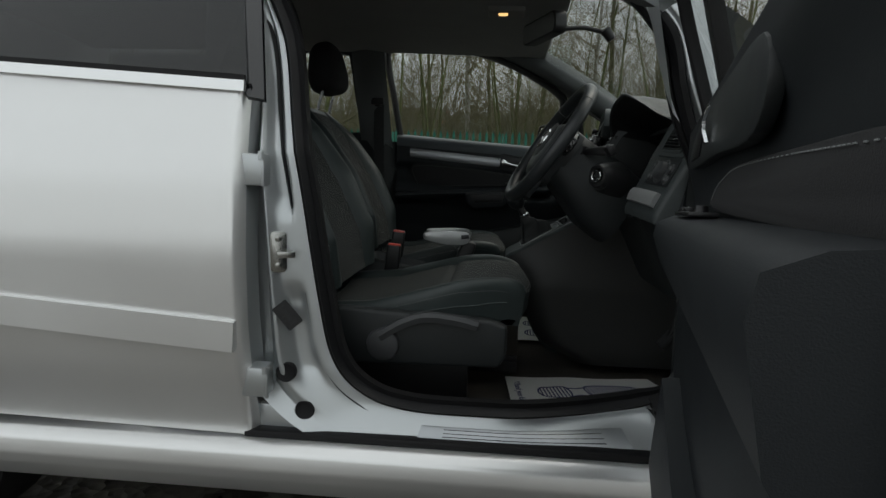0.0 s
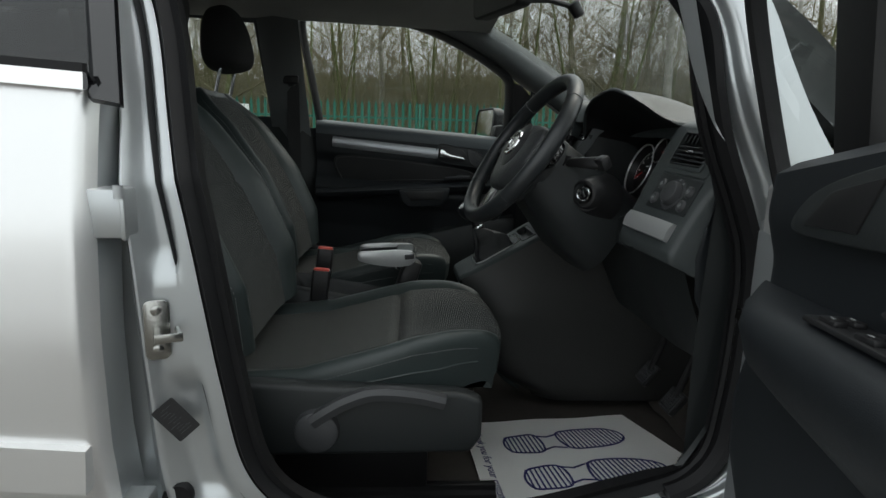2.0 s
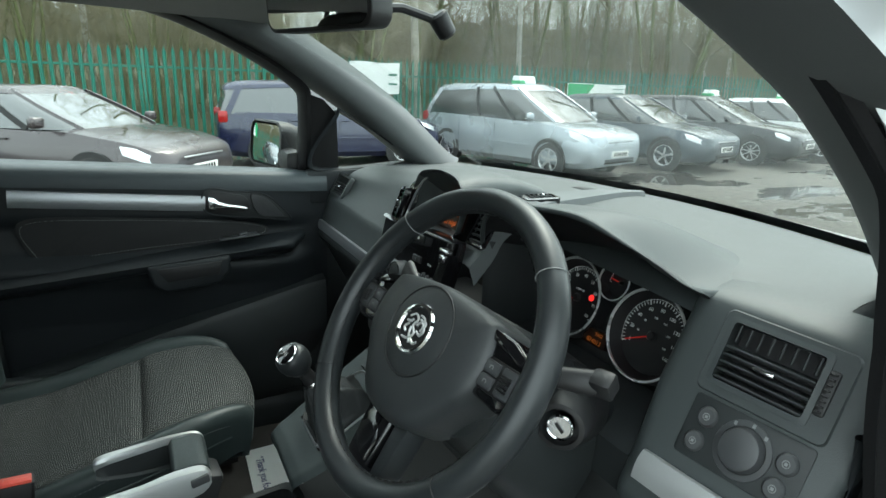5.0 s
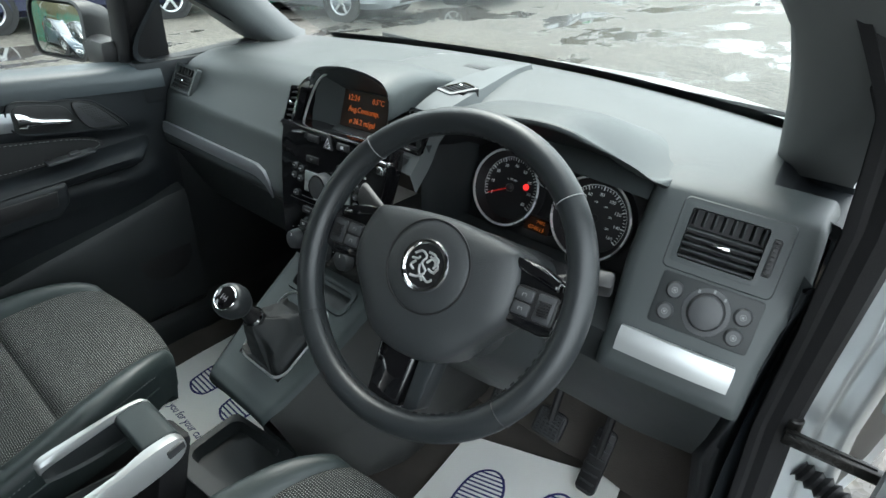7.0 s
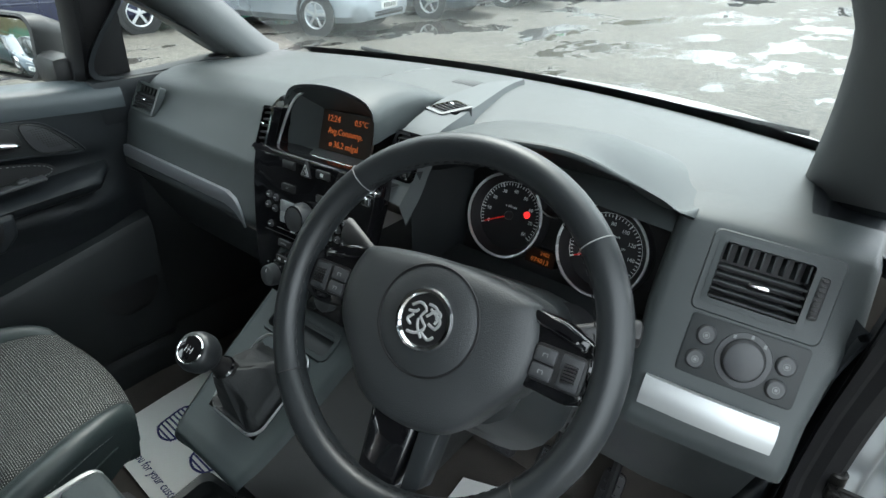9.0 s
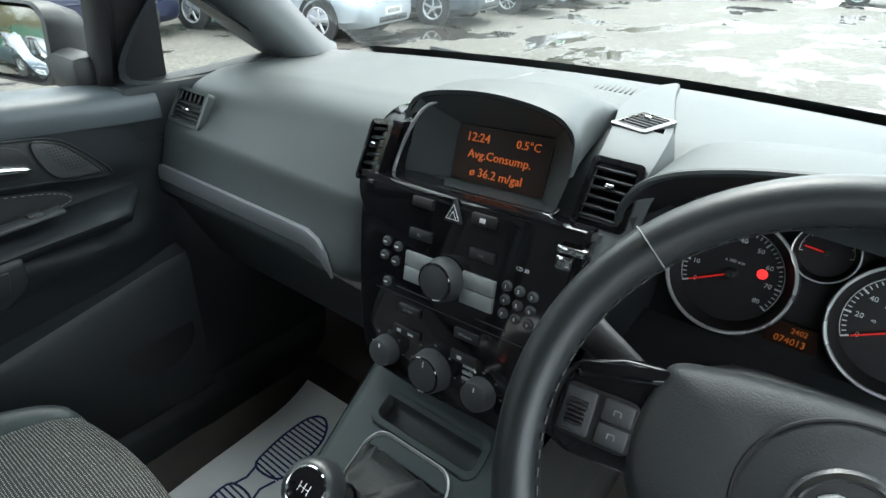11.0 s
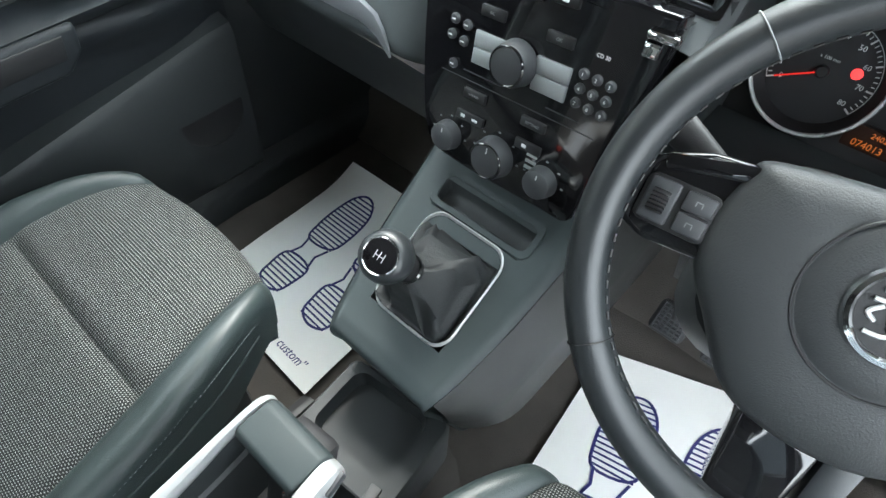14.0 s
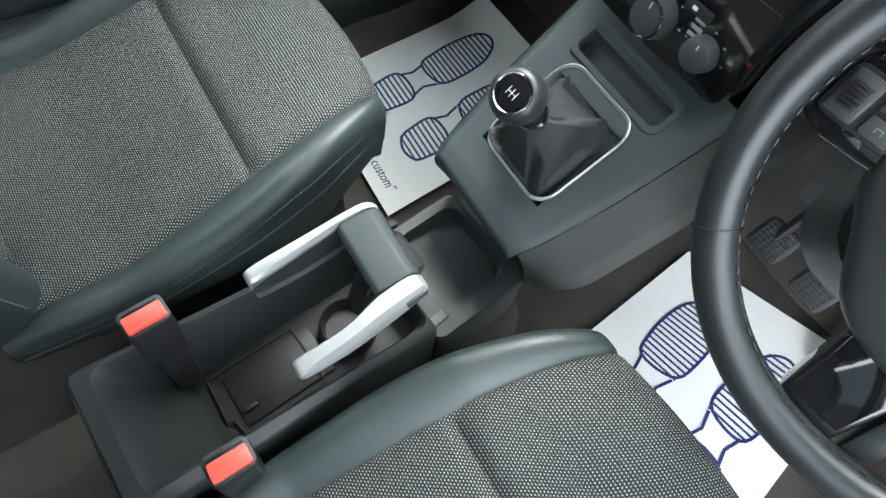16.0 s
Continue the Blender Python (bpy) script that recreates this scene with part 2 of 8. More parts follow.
def glass(name, tint=(1, 1, 1), rough=0.0, veil=0.0, gloss=0.03):
    mat = bpy.data.materials.new(name)
    mat.use_nodes = True
    n, l = mat.node_tree.nodes, mat.node_tree.links
    n.remove(n["Principled BSDF"])
    tr = n.new("ShaderNodeBsdfTransparent")
    tr.inputs["Color"].default_value = (*tint, 1)
    gl = n.new("ShaderNodeBsdfGlossy")
    gl.inputs["Roughness"].default_value = rough
    lw = n.new("ShaderNodeLayerWeight")
    pw = n.new("ShaderNodeMath")
    pw.operation = "POWER"
    pw.inputs[1].default_value = 4.0
    l.new(lw.outputs["Facing"], pw.inputs[0])
    fr = n.new("ShaderNodeMapRange")
    fr.inputs["To Min"].default_value, fr.inputs["To Max"].default_value = gloss, 0.75
    l.new(pw.outputs[0], fr.inputs["Value"])
    mx = n.new("ShaderNodeMixShader")
    l.new(fr.outputs["Result"], mx.inputs["Fac"])
    l.new(tr.outputs["BSDF"], mx.inputs[1])
    l.new(gl.outputs["BSDF"], mx.inputs[2])
    out = mx
    if veil:
        df = n.new("ShaderNodeBsdfDiffuse")
        df.inputs["Color"].default_value = (0.6, 0.6, 0.6, 1)
        ns = n.new("ShaderNodeTexNoise")
        ns.inputs["Scale"].default_value, ns.inputs["Detail"].default_value = 5, 6
        mr = n.new("ShaderNodeMapRange")
        mr.inputs["From Min"].default_value, mr.inputs["From Max"].default_value = 0.4, 0.75
        mr.inputs["To Max"].default_value = veil
        l.new(ns.outputs["Fac"], mr.inputs["Value"])
        m2 = n.new("ShaderNodeMixShader")
        l.new(mr.outputs["Result"], m2.inputs["Fac"])
        l.new(mx.outputs["Shader"], m2.inputs[1])
        l.new(df.outputs["BSDF"], m2.inputs[2])
        out = m2
    l.new(out.outputs["Shader"], n["Material Output"].inputs["Surface"])
    return mat


def glowing(name, color, strength):
    mat = bpy.data.materials.new(name)
    mat.use_nodes = True
    b = mat.node_tree.nodes["Principled BSDF"]
    b.inputs["Base Color"].default_value = (*[c * 0.3 for c in color], 1)
    b.inputs["Emission Color"].default_value = (*color, 1)
    b.inputs["Emission Strength"].default_value = strength
    return mat


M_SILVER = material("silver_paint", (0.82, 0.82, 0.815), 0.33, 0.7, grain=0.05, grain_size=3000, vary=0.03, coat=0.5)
# same silver, with the shade of the door opening put into its colour
M_SILVER_SHADED = material("shaded_silver_paint", (0.53, 0.555, 0.565), 0.33, 0.75, grain=0.05, grain_size=900, vary=0.06)
M_DASH = material("dash_plastic", (0.042, 0.049, 0.050), 0.48, grain=0.35, grain_size=900, vary=0.08)
M_HUB = material("airbag_plastic", (0.034, 0.037, 0.039), 0.42, grain=0.4, grain_size=800, vary=0.08)
M_LEDGE = material("soft_ledge", (0.040, 0.050, 0.056), 0.42, grain=0.3, grain_size=900, vary=0.08)
M_RING = material("dial_ring", (0.72, 0.73, 0.73), 0.28, 0.55, vary=0.02)
M_FLANK = material("console_side_plastic", (0.036, 0.037, 0.036), 0.45, grain=0.3, grain_size=900, vary=0.15, vary_size=9)
M_DASH_LOW = material("trim_plastic_dark", (0.020, 0.023, 0.024), 0.46, grain=0.3, grain_size=900, vary=0.08, spec=0.38)
M_TRIM = material("door_trim_plastic", (0.013, 0.0155, 0.018), 0.5, grain=0.3, grain_size=900, vary=0.08, spec=0.32)
M_CONSOLE = material("console_plastic", (0.032, 0.041, 0.042), 0.5, grain=0.25, grain_size=1200, vary=0.08, spec=0.3)
M_LEATHER = material("leather", (0.027, 0.037, 0.037), 0.42, grain=0.45, grain_size=520, vary=0.1)
M_GAITER = material("gaiter_leather", (0.022, 0.024, 0.025), 0.62, grain=0.6, grain_size=420, vary=0.2, spec=0.35)
M_RIM = material("wheel_leather", (0.020, 0.023, 0.025), 0.36, grain=0.16, grain_size=900, vary=0.1)
M_CLOTH = woven("woven_cloth")
M_HEAD = material("headrest_cloth", (0.014, 0.014, 0.015), 0.85, grain=0.6, grain_size=700)
M_GLOSS = material("gloss_black", (0.006, 0.006, 0.007), 0.06, vary=0.1, rough_vary=0.03, coat=0.6)
M_BLACK = material("black_plastic", (0.012, 0.012, 0.013), 0.45, grain=0.2, grain_size=900)
M_BUTTON = material("button_grey", (0.045, 0.047, 0.05), 0.45, grain=0.15, grain_size=1500)
M_RUBBER = material("rubber_seal", (0.008, 0.008, 0.009), 0.55, grain=0.3, grain_size=500, spec=0.3)
M_ALU = material("satin_aluminium", (0.42, 0.44, 0.46), 0.36, 0.85, grain=0.05, grain_size=2000, vary=0.03)
M_BADGE = material("brushed_badge_metal", (0.62, 0.63, 0.63), 0.32, 0.55, vary=0.03)
M_SATIN = material("silver_plastic", (0.42, 0.43, 0.43), 0.35, 0.5, vary=0.03)
M_WING = material("satin_grey_trim", (0.100, 0.108, 0.110), 0.58, 0.0, vary=0.04, spec=0.3)
M_CHROME = material("chrome", (0.80, 0.81, 0.82), 0.08, 1.0, vary=0.02, rough_vary=0.03)
M_STEEL = material("zinc_steel", (0.42, 0.42, 0.40), 0.25, 1.0, grain=0.2, grain_size=300, vary=0.1)
M_CARPET = material("carpet", (0.0653, 0.0580, 0.0508), 0.95, grain=1.0, grain_size=350, vary=0.35, vary_size=14)
M_PAPER = material("mat_paper", (0.88, 0.88, 0.85), 0.7, grain=0.1, grain_size=300, vary=0.04)
M_INK = material("blue_ink", (0.018, 0.018, 0.13), 0.6, vary=0.2, vary_size=60)
M_RED = material("red_plastic", (0.62, 0.075, 0.05), 0.35, grain=0.1)
M_WHITE = material("white_print", (0.75, 0.75, 0.75), 0.5, vary=0.02)
M_LINING = material("roof_lining", (0.30, 0.30, 0.29), 0.95, grain=0.5, grain_size=900)
M_PILLAR = material("pillar_trim", (0.11, 0.118, 0.118), 0.65, grain=0.4, grain_size=900)
M_STITCH = material("grey_thread", (0.22, 0.23, 0.23), 0.8)
M_WEB = material("belt_webbing", (0.02, 0.02, 0.021), 0.7, grain=0.5, grain_size=1500)
M_STRAP = material("black_label", (0.010, 0.010, 0.011), 0.5)
M_GREASE = material("greasy_steel", (0.020, 0.019, 0.018), 0.28, 0.6, grain=0.8, grain_size=90, vary=0.5, vary_size=40)
M_DIAL = material("dial_face", (0.010, 0.010, 0.011), 0.5)
M_KEYPAD = material("keypad_silver", (0.36, 0.38, 0.38), 0.4, 0.4, vary=0.03)
M_GLASS = glass("clear_glass", (0.96, 0.985, 0.975))
M_SCREEN_GLASS = glass("windscreen_glass", (0.96, 0.985, 0.975), veil=0.07)
M_TINT = glass("tinted_glass", (0.28, 0.30, 0.31), gloss=0.06)
M_LENS = glass("dial_lens", (0.97, 0.97, 0.97))
M_MIRROR = material("mirror_glass", (0.85, 0.87, 0.88), 0.02, 1.0, vary=0.01, rough_vary=0.01)
M_AMBER = glowing("amber_segments", (1.0, 0.20, 0.02), 0.075)
M_AMBER_DIM = glowing("dim_amber_segments", (1.0, 0.25, 0.03), 0.045)
M_AMBER_BACK = material("amber_screen", (0.020, 0.009, 0.006), 0.4, spec=0.12)
M_NEEDLE = glowing("needle_red", (1.0, 0.03, 0.02), 0.07)
M_WARN = glowing("warning_red", (1.0, 0.03, 0.03), 0.35)
M_LAMP = glowing("courtesy_lamp", (1.0, 0.62, 0.25), 1.5)
CLEAR += [M_GLASS, M_SCREEN_GLASS, M_LENS]

# ---- the car's shell: x forward, y to its left, z up ----
def side_y(z, x=-0.5):
    """How far out the driver's side of the opening stands at a height; the front post stands further in."""
    rear = interp(z, [0.3, 0.45, 1.0, 1.5], [-0.82, -0.815, -0.815, -0.64])
    front = interp(z, [0.4, 0.6, 0.785, 1.0, 1.15, 1.272, 1.5], [-0.744, -0.728, -0.720, -0.730, -0.736, -0.728, -0.635])
    f = min(1, max(0, (x + 0.10) / 0.34))
    return lerp(rear, front, f * f * (3 - 2 * f))


def skin_y(z):
    """The outer door skin."""
    return interp(z, [0.30, 0.37, 0.45, 0.55, 0.65, 0.8, 0.95, 1.06, 1.13], [-0.84, -0.862, -0.885, -0.918, -0.935, -0.94, -0.925, -0.90, -0.88])


BELT = [(-1.75, 1.19), (-1.11, 1.149), (-0.60, 1.118), (0.1, 1.075), (0.4, 1.05)]
belt_z = lambda x: interp(x, [b[0] for b in BELT], [b[1] for b in BELT])

# opening of the driver's door: rubber seal all round
OPEN = [(-0.662, 1.44), (-0.588, 1.243), (-0.555, 1.08), (-0.527, 0.93), (-0.489, 0.69), (-0.456, 0.550), (-0.39, 0.475), (-0.285, 0.442), (-0.1, 0.438),
        (0.13, 0.440), (0.26, 0.462), (0.327, 0.525), (0.350, 0.62), (0.362, 0.78), (0.354, 0.89), (0.326, 0.968), (0.278, 1.073), (0.252, 1.15), (0.222, 1.272), (0.12, 1.40), (-0.02, 1.475), (-0.25, 1.51), (-0.50, 1.505)]
loop = curve(OPEN, 260, closed=True)
seal_line = [(x, side_y(z, x) + 0.01, z) for x, z in loop]
body = thing("car_body", (0, 0, 0.0), "silver people carrier body with the driver's door open", "car")
part("door_seal", sweep(seal_line, [(-0.034, -0.014), (0.030, -0.014), (0.034, 0.0), (0.024, 0.018), (0.012, 0.004), (0.002, 0.006), (-0.010, 0.024), (-0.022, 0.006), (-0.034, 0.010)], True, (0, -1, 0), [interp(z, [0.455, 0.50, 1.38, 1.50], [1.0, 0.4, 0.4, 1.0]) if x > -0.05 else 1.0 for x, z in loop]), M_RUBBER, body, "black rubber door seal")

# pillar, sill and roof-rail metal between the seal and the outer edge
OUT = []
for x, z in loop:
    if z > 1.3:
        q = (x + (0.02 if x > -0.2 else -0.07) if z < 1.46 else x, z + 0.05)
    elif x < -0.40 and z > 0.45:
        q = (-0.635 - 0.22 * max(0, z - 1.10), z)
    elif x > 0.22 and z > 0.47:
        q = (x + interp(z, [0.5, 0.9, 1.3], [0.09, 0.075, 0.055]), z)
    else:
        q = (interp(x, [-0.45, -0.30, 0.2, 0.3], [-0.635, -0.33, 0.25, 0.40]), 0.385)
    OUT.append(q)
OUT = [np.mean([OUT[(i + k) % len(OUT)] for k in range(-3, 4)], axis=0) for i in range(len(OUT))]


def jamb(u, v):
    i = int(round(u * len(loop))) % len(loop)
    (xa, za), (xb, zb) = loop[i], OUT[i]
    x, z = lerp(xa, xb, v), lerp(za, zb, v)
    y = lerp(side_y(z, xa) - 0.002, side_y(z, -0.5) - 0.047, v ** 1.5)
    if xa < -0.38:
        # middle post: a bright ridge, a hollow above the striker, another below it, a sunk strip beside the rear door
        k = min(1, max(0, (za - 0.47) / 0.06))
        up = min(1, max(0, (za - 0.872) / 0.018))
        low = min(1, max(0, (0.715 - za) / 0.02)) * k
        post_y = side_y(z) - 0.004 - 0.020 * min(1, v / 0.5) - 0.014 * math.exp(-((v - 0.60) / 0.07) ** 2) + 0.026 * min(1, max(0, (v - 0.68) / 0.07))
        post_y += (0.017 * up + 0.014 * low) * math.exp(-((v - 0.33) / 0.15) ** 4)
        y = lerp(y - 0.010 * math.exp(-((v - 0.5) / 0.15) ** 2) * min(1, (-0.38 - xa) / 0.06), post_y, k)
    return x, y, z


def front_post(i):
    x, z = loop[i % len(loop)]
    return x > 0.205 and 0.455 < z < 1.30


part("door_jamb", grid(jamb, 260, 36, lambda u, v: not front_post(int(u * 260))), M_SILVER_SHADED, body, "silver-painted door jamb")
post = [i for i in range(len(loop)) if front_post(i)]
post = [post[0] - 1] + post + [post[-1] + 1]
FOLD = curve([(0.0, 0.0), (0.012, -0.010), (0.016, -0.030), (0.024, -0.036), (0.026, -0.058), (0.033, -0.064), (0.034, -0.088), (0.046, -0.100), (0.075, -0.104), (0.12, -0.104)], 36)
rows = []
for i in post:
    x, z = loop[i]
    k = interp(z, [0.45, 1.0, 1.3], [1.0, 1.0, 0.55])
    kb = k * interp(z, [0.455, 0.58], [0.42, 1.0])
    rows.append([(x + a * k, side_y(z, x) + 0.004 + b * kb, z + 0.25 * a * (z > 1.0)) for a, b in FOLD])
part("post_seal", sweep([(loop[i][0] + 0.022, side_y(loop[i][1], loop[i][0]) - 0.008, loop[i][1]) for i in post], [(-0.020, -0.026), (0.012, -0.026), (0.020, -0.010), (0.022, 0.010), (0.012, 0.026), (0.003, 0.012), (-0.006, 0.026), (-0.016, 0.020), (-0.024, 0.004)], False, (0, -1, 0)), M_RUBBER, body, "thick black rubber post seal", 30)
part("front_post", loft(rows), M_SILVER_SHADED, body, "silver-painted folded door post", 50)

# outer sill and its black strip
part("sill_cover", prism([(-0.895, 0.30), (-0.91, 0.33), (-0.905, 0.365), (-0.885, 0.383), (-0.80, 0.383), (-0.80, 0.25), (-0.86, 0.25)], "x", -1.72, 0.62, 0.006), M_SILVER, body, "silver outer sill")
part("sill_strip", rbox((-0.14, -0.853, 0.391), (1.0, 0.035, 0.018), 0.006), M_RUBBER, body, "black rubber sill strip")
sill_i = [i for i in range(len(loop)) if loop[i][1] < 0.50 and -0.25 < loop[i][0] < 0.175]
plate_at = lambda i, v, d: tuple(np.array(jamb(i / len(loop), v)) + np.array((0, -0.45, 0.89)) * d)
scuff = part("scuff_plate", loft([[plate_at(i, v, d) for v, d in ((0.42, -0.001), (0.42, 0.003), (0.46, 0.0045), (0.80, 0.0045), (0.84, 0.003), (0.84, -0.001))] for i in sill_i]), M_ALU, body, "brushed aluminium scuff plate")
for v in (0.53, 0.64, 0.74):
    part("groove", loft([[plate_at(i, v - 0.012, 0.0047), plate_at(i, v, 0.0062), plate_at(i, v + 0.012, 0.0047)] for i in sill_i[3:-3]]), M_STEEL, scuff)

part("jamb_foot", rbox((-0.575, -0.832, 0.40), (0.17, 0.022, 0.10), 0.006), M_SILVER_SHADED, body)

# striker, hinges of the rear door, label, plugs
def jamb_y(x, z):
    return min((jamb(i / 260, v / 24) for i in range(90) for v in range(25)), key=lambda p: (p[0] - x) ** 2 + (p[2] - z) ** 2)[1]


def bolt_plate(name, m, parent):
    p = part(name, xf(prism(rrect(0.034, 0.088, 0.010), "z", 0, 0.0025, 0.0008), m), M_STEEL, parent, "zinc striker plate")
    part("striker_bolt", xf(join(rod((0, 0, 0.004), (0, 0, 0.045), 0.0052), rod((0.026, 0, 0.004), (0.026, 0, 0.044), 0.0042), rbox((0.013, 0, 0.0445), (0.036, 0.013, 0.004), 0.0015)), m), M_STEEL, p)
    for s in (-1, 1):
        part("screw", xf(lathe([(0, 0.0075), (0.005, 0.0072), (0.0075, 0.0062), (0.008, 0.004)], 18), m @ pose(0, 0.029 * s, -0.002)), M_STEEL, p)


bolt_plate("striker", plane((-0.565, -0.845, 0.79), (0.45, -1, 0), (1, 0.45, 0)), body)
for z in (0.962, 0.520):
    h = part("hinge", join(rbox((-0.602, -0.876, z), (0.052, 0.050, 0.064), 0.005), rbox((-0.5745, -0.896, z), (0.007, 0.010, 0.068), 0.003), rod((-0.577, -0.9, z + 0.020), (-0.577, -0.9, z + 0.037), 0.006, n=12)), M_SILVER_SHADED, body, "silver-painted door hinge")
mlab = plane((-0.545, -0.850, 0.655), (0.3, -1, 0.1), (0.77, 0.23, 0.64))
lab = part("label", xf(prism(rrect(0.036, 0.060, 0.003), "z", 0, 0.0008), mlab), M_STRAP, body, "black maker's label with unreadable print")
part("print_lines", xf(join(*[rbox((random.uniform(-0.010, 0.002), 0.022 - 0.0048 * k, 0.001), (random.uniform(0.008, 0.018), 0.0007, 0.0006), 0) for k in range(10)]), mlab), M_BUTTON, lab)
for x, z in ((-0.551, 0.527), (-0.511, 0.441)):
    mp = plane((x, jamb_y(x, z) - 0.001, z), (0.1, -1, 0.12), (1, 0, 0))
    part("plug", xf(lathe([(0, 0.003), (0.014, 0.0035), (0.019, 0.005), (0.022, 0.001), (0.022, -0.01)], 28), mp), M_RUBBER, body, "black rubber plug")

# rest of the outside: roof, wings, bonnet, tail
def roof(u, v):
    x, y = lerp(-2.05, 0.10, u), lerp(-0.60, 0.60, v)
    return x, y, 1.545 + 0.035 * (1 - (2 * v - 1) ** 2) - 0.10 * max(0, (0.25 - u)) ** 1.2 - 0.03 * u ** 3


part("roof_panel", thick(grid(roof, 20, 12), 0.012), M_SILVER, body, "silver roof panel")


def bonnet(u, v):
    y = lerp(-0.70, 0.70, v)
    x = lerp(0.93 - 0.35 * y * y + 0.03, 1.75 - 0.35 * y * y, u)
    return x, y, 1.055 - 0.20 * u ** 1.6 - 0.06 * (2 * v - 1) ** 4


part("bonnet", thick(grid(bonnet, 16, 16), 0.012), M_SILVER, body, "silver bonnet")
for s in (-1, 1):
    part("wing", thick(grid(lambda u, v: (lerp(0.46, 1.72, u), s * (0.80 + 0.03 * math.sin(PI * v) - 0.18 * u ** 4) + (-0.03 if s < 0 else -0.05), lerp(0.62, 1.02 - 0.2 * u ** 2, v)), 14, 10), 0.01), M_SILVER, body)
part("front_bumper", loft([[(1.80 - 0.35 * y * y - dx, y, z) for dx, z in ((0.0, 0.30), (-0.05, 0.45), (-0.04, 0.6), (0.05, 0.85), (0.2, 0.85), (0.3, 0.3))] for y in np.linspace(-0.83, 0.78, 15)], True, True), M_SILVER, body)
part("tail", loft([[(x, y, z) for x, z in ((-2.35, 0.32), (-2.42, 0.6), (-2.36, 1.0), (-2.10, 1.54), (-2.02, 1.54), (-2.2, 1.0), (-2.25, 0.32))] for y in (-0.80, -0.4, 0, 0.4, 0.76)], True, True), M_SILVER, body)
part("rear_wing", thick(grid(lambda u, v: (lerp(-2.35, -1.72, u), skin_y(lerp(0.4, 1.13, v)) + 0.05 * (1 - u) ** 2, lerp(0.4, 1.16, v)), 10, 10), 0.01), M_SILVER, body)
part("left_side", thick(grid(lambda u, v: (lerp(-2.35, 0.5, u), 0.80 + 0.045 * math.sin(PI * v), lerp(0.33, 1.05, v)), 14, 8), 0.01), M_SILVER, body)
for x in (-1.55, 1.05):
    for y in (-0.83, 0.78):
        s = -1 if y < 0 else 1
        m = plane((x, y - 0.10 * s, 0.31), (0, s, 0), (1, 0, 0))
        w = part("wheel", xf(lathe([(0.0, 0.09), (0.2, 0.10), (0.215, 0.11), (0.27, 0.115), (0.305, 0.10), (0.31, 0.05), (0.305, -0.08), (0.2, -0.09)], 40), m), M_RUBBER, body)
        part("wheel_rim", xf(join(*[rbox((0.1 * math.cos(a), 0.1 * math.sin(a), 0.112), (0.2, 0.035, 0.02), 0.006, rot=(0, 0, math.degrees(a))) for a in [k * PI / 3.5 for k in range(7)]]), m), M_ALU, w)

# closed rear door with its window
rear = thing("rear_door", (-1.1, -0.9, 0.39), "closed silver rear door with black window frame and chrome strip", "car door")


def rear_skin(u, v):
    z = lerp(0.388, 1.125, v)
    x0 = -0.612 + 0.004 * math.sin(PI * v) - 0.0
    x = lerp(x0, -1.72, u)
    z += 0.045 * (u) * v + 0.02 * u * (1 - v)
    roll = max(0, 1 - u * 60)
    return x - 0.0, skin_y(z) + 0.03 * roll ** 2, z


part("door_skin", thick(grid(lambda u, v: rear_skin(u ** 1.6, v), 50, 26), 0.012), M_SILVER, rear, "smooth silver door skin")
part("door_edge", grid(lambda u, v: (-0.613 + 0.0 * u, skin_y(lerp(0.388, 1.125, v)) + lerp(0.028, 0.10, u), lerp(0.388, 1.125, v)), 4, 20), M_SILVER_SHADED, rear)
strip = [(x, skin_y(0.63) - 0.006, 0.628 + (-0.6 - x) * 0.066) for x in np.linspace(-0.622, -1.70, 12)]
part("rubbing_strip", sweep(strip, [(-0.010, -0.031), (0.004, -0.032), (0.012, -0.026), (0.015, 0.0), (0.011, 0.026), (0.003, 0.032), (-0.010, 0.031)], False, (0, 0, 1)), M_SILVER, rear, "silver rubbing strip with a rounded end")
chrome = [(x, -0.888, belt_z(x) + 0.006) for x in np.linspace(-0.613, -1.72, 10)]
part("chrome_strip", sweep(chrome, [(-0.004, -0.010), (0.006, -0.010), (0.008, 0.0), (0.004, 0.011), (-0.004, 0.011)]), M_CHROME, rear, "chrome waist strip")
part("seal_strip", sweep([(x, y + 0.004, z + 0.016) for x, y, z in chrome], [(-0.006, -0.008), (0.006, -0.008), (0.004, 0.006), (-0.006, 0.006)]), M_RUBBER, rear)
part("window_glass", thick(grid(lambda u, v: (lerp(-0.69, -1.72, u) + 0.05 * v * (1 - u), lerp(-0.862, -0.67, v), lerp(belt_z(lerp(-0.69, -1.72, u)) + 0.015, 1.50, v)), 12, 8), 0.004), M_TINT, rear, "dark tinted window glass")
part("window_frame", thick(grid(lambda u, v: (lerp(lerp(-0.573, -0.612, u), lerp(-0.660, -0.700, u), v), lerp(-0.888, -0.69, v) + 0.003 * u, lerp(1.100 + 0.006 * u, 1.50, v)), 4, 12), 0.012), M_GLOSS, rear, "gloss black window pillar cover")
part("window_divider", thick(grid(lambda u, v: (lerp(lerp(-0.612, -0.700, u), lerp(-0.700, -0.78, u), v), lerp(-0.878, -0.685, v), lerp(belt_z(-0.64) + 0.012, 1.50, v)), 2, 10), 0.006), M_TINT, rear, "dark glass panel")

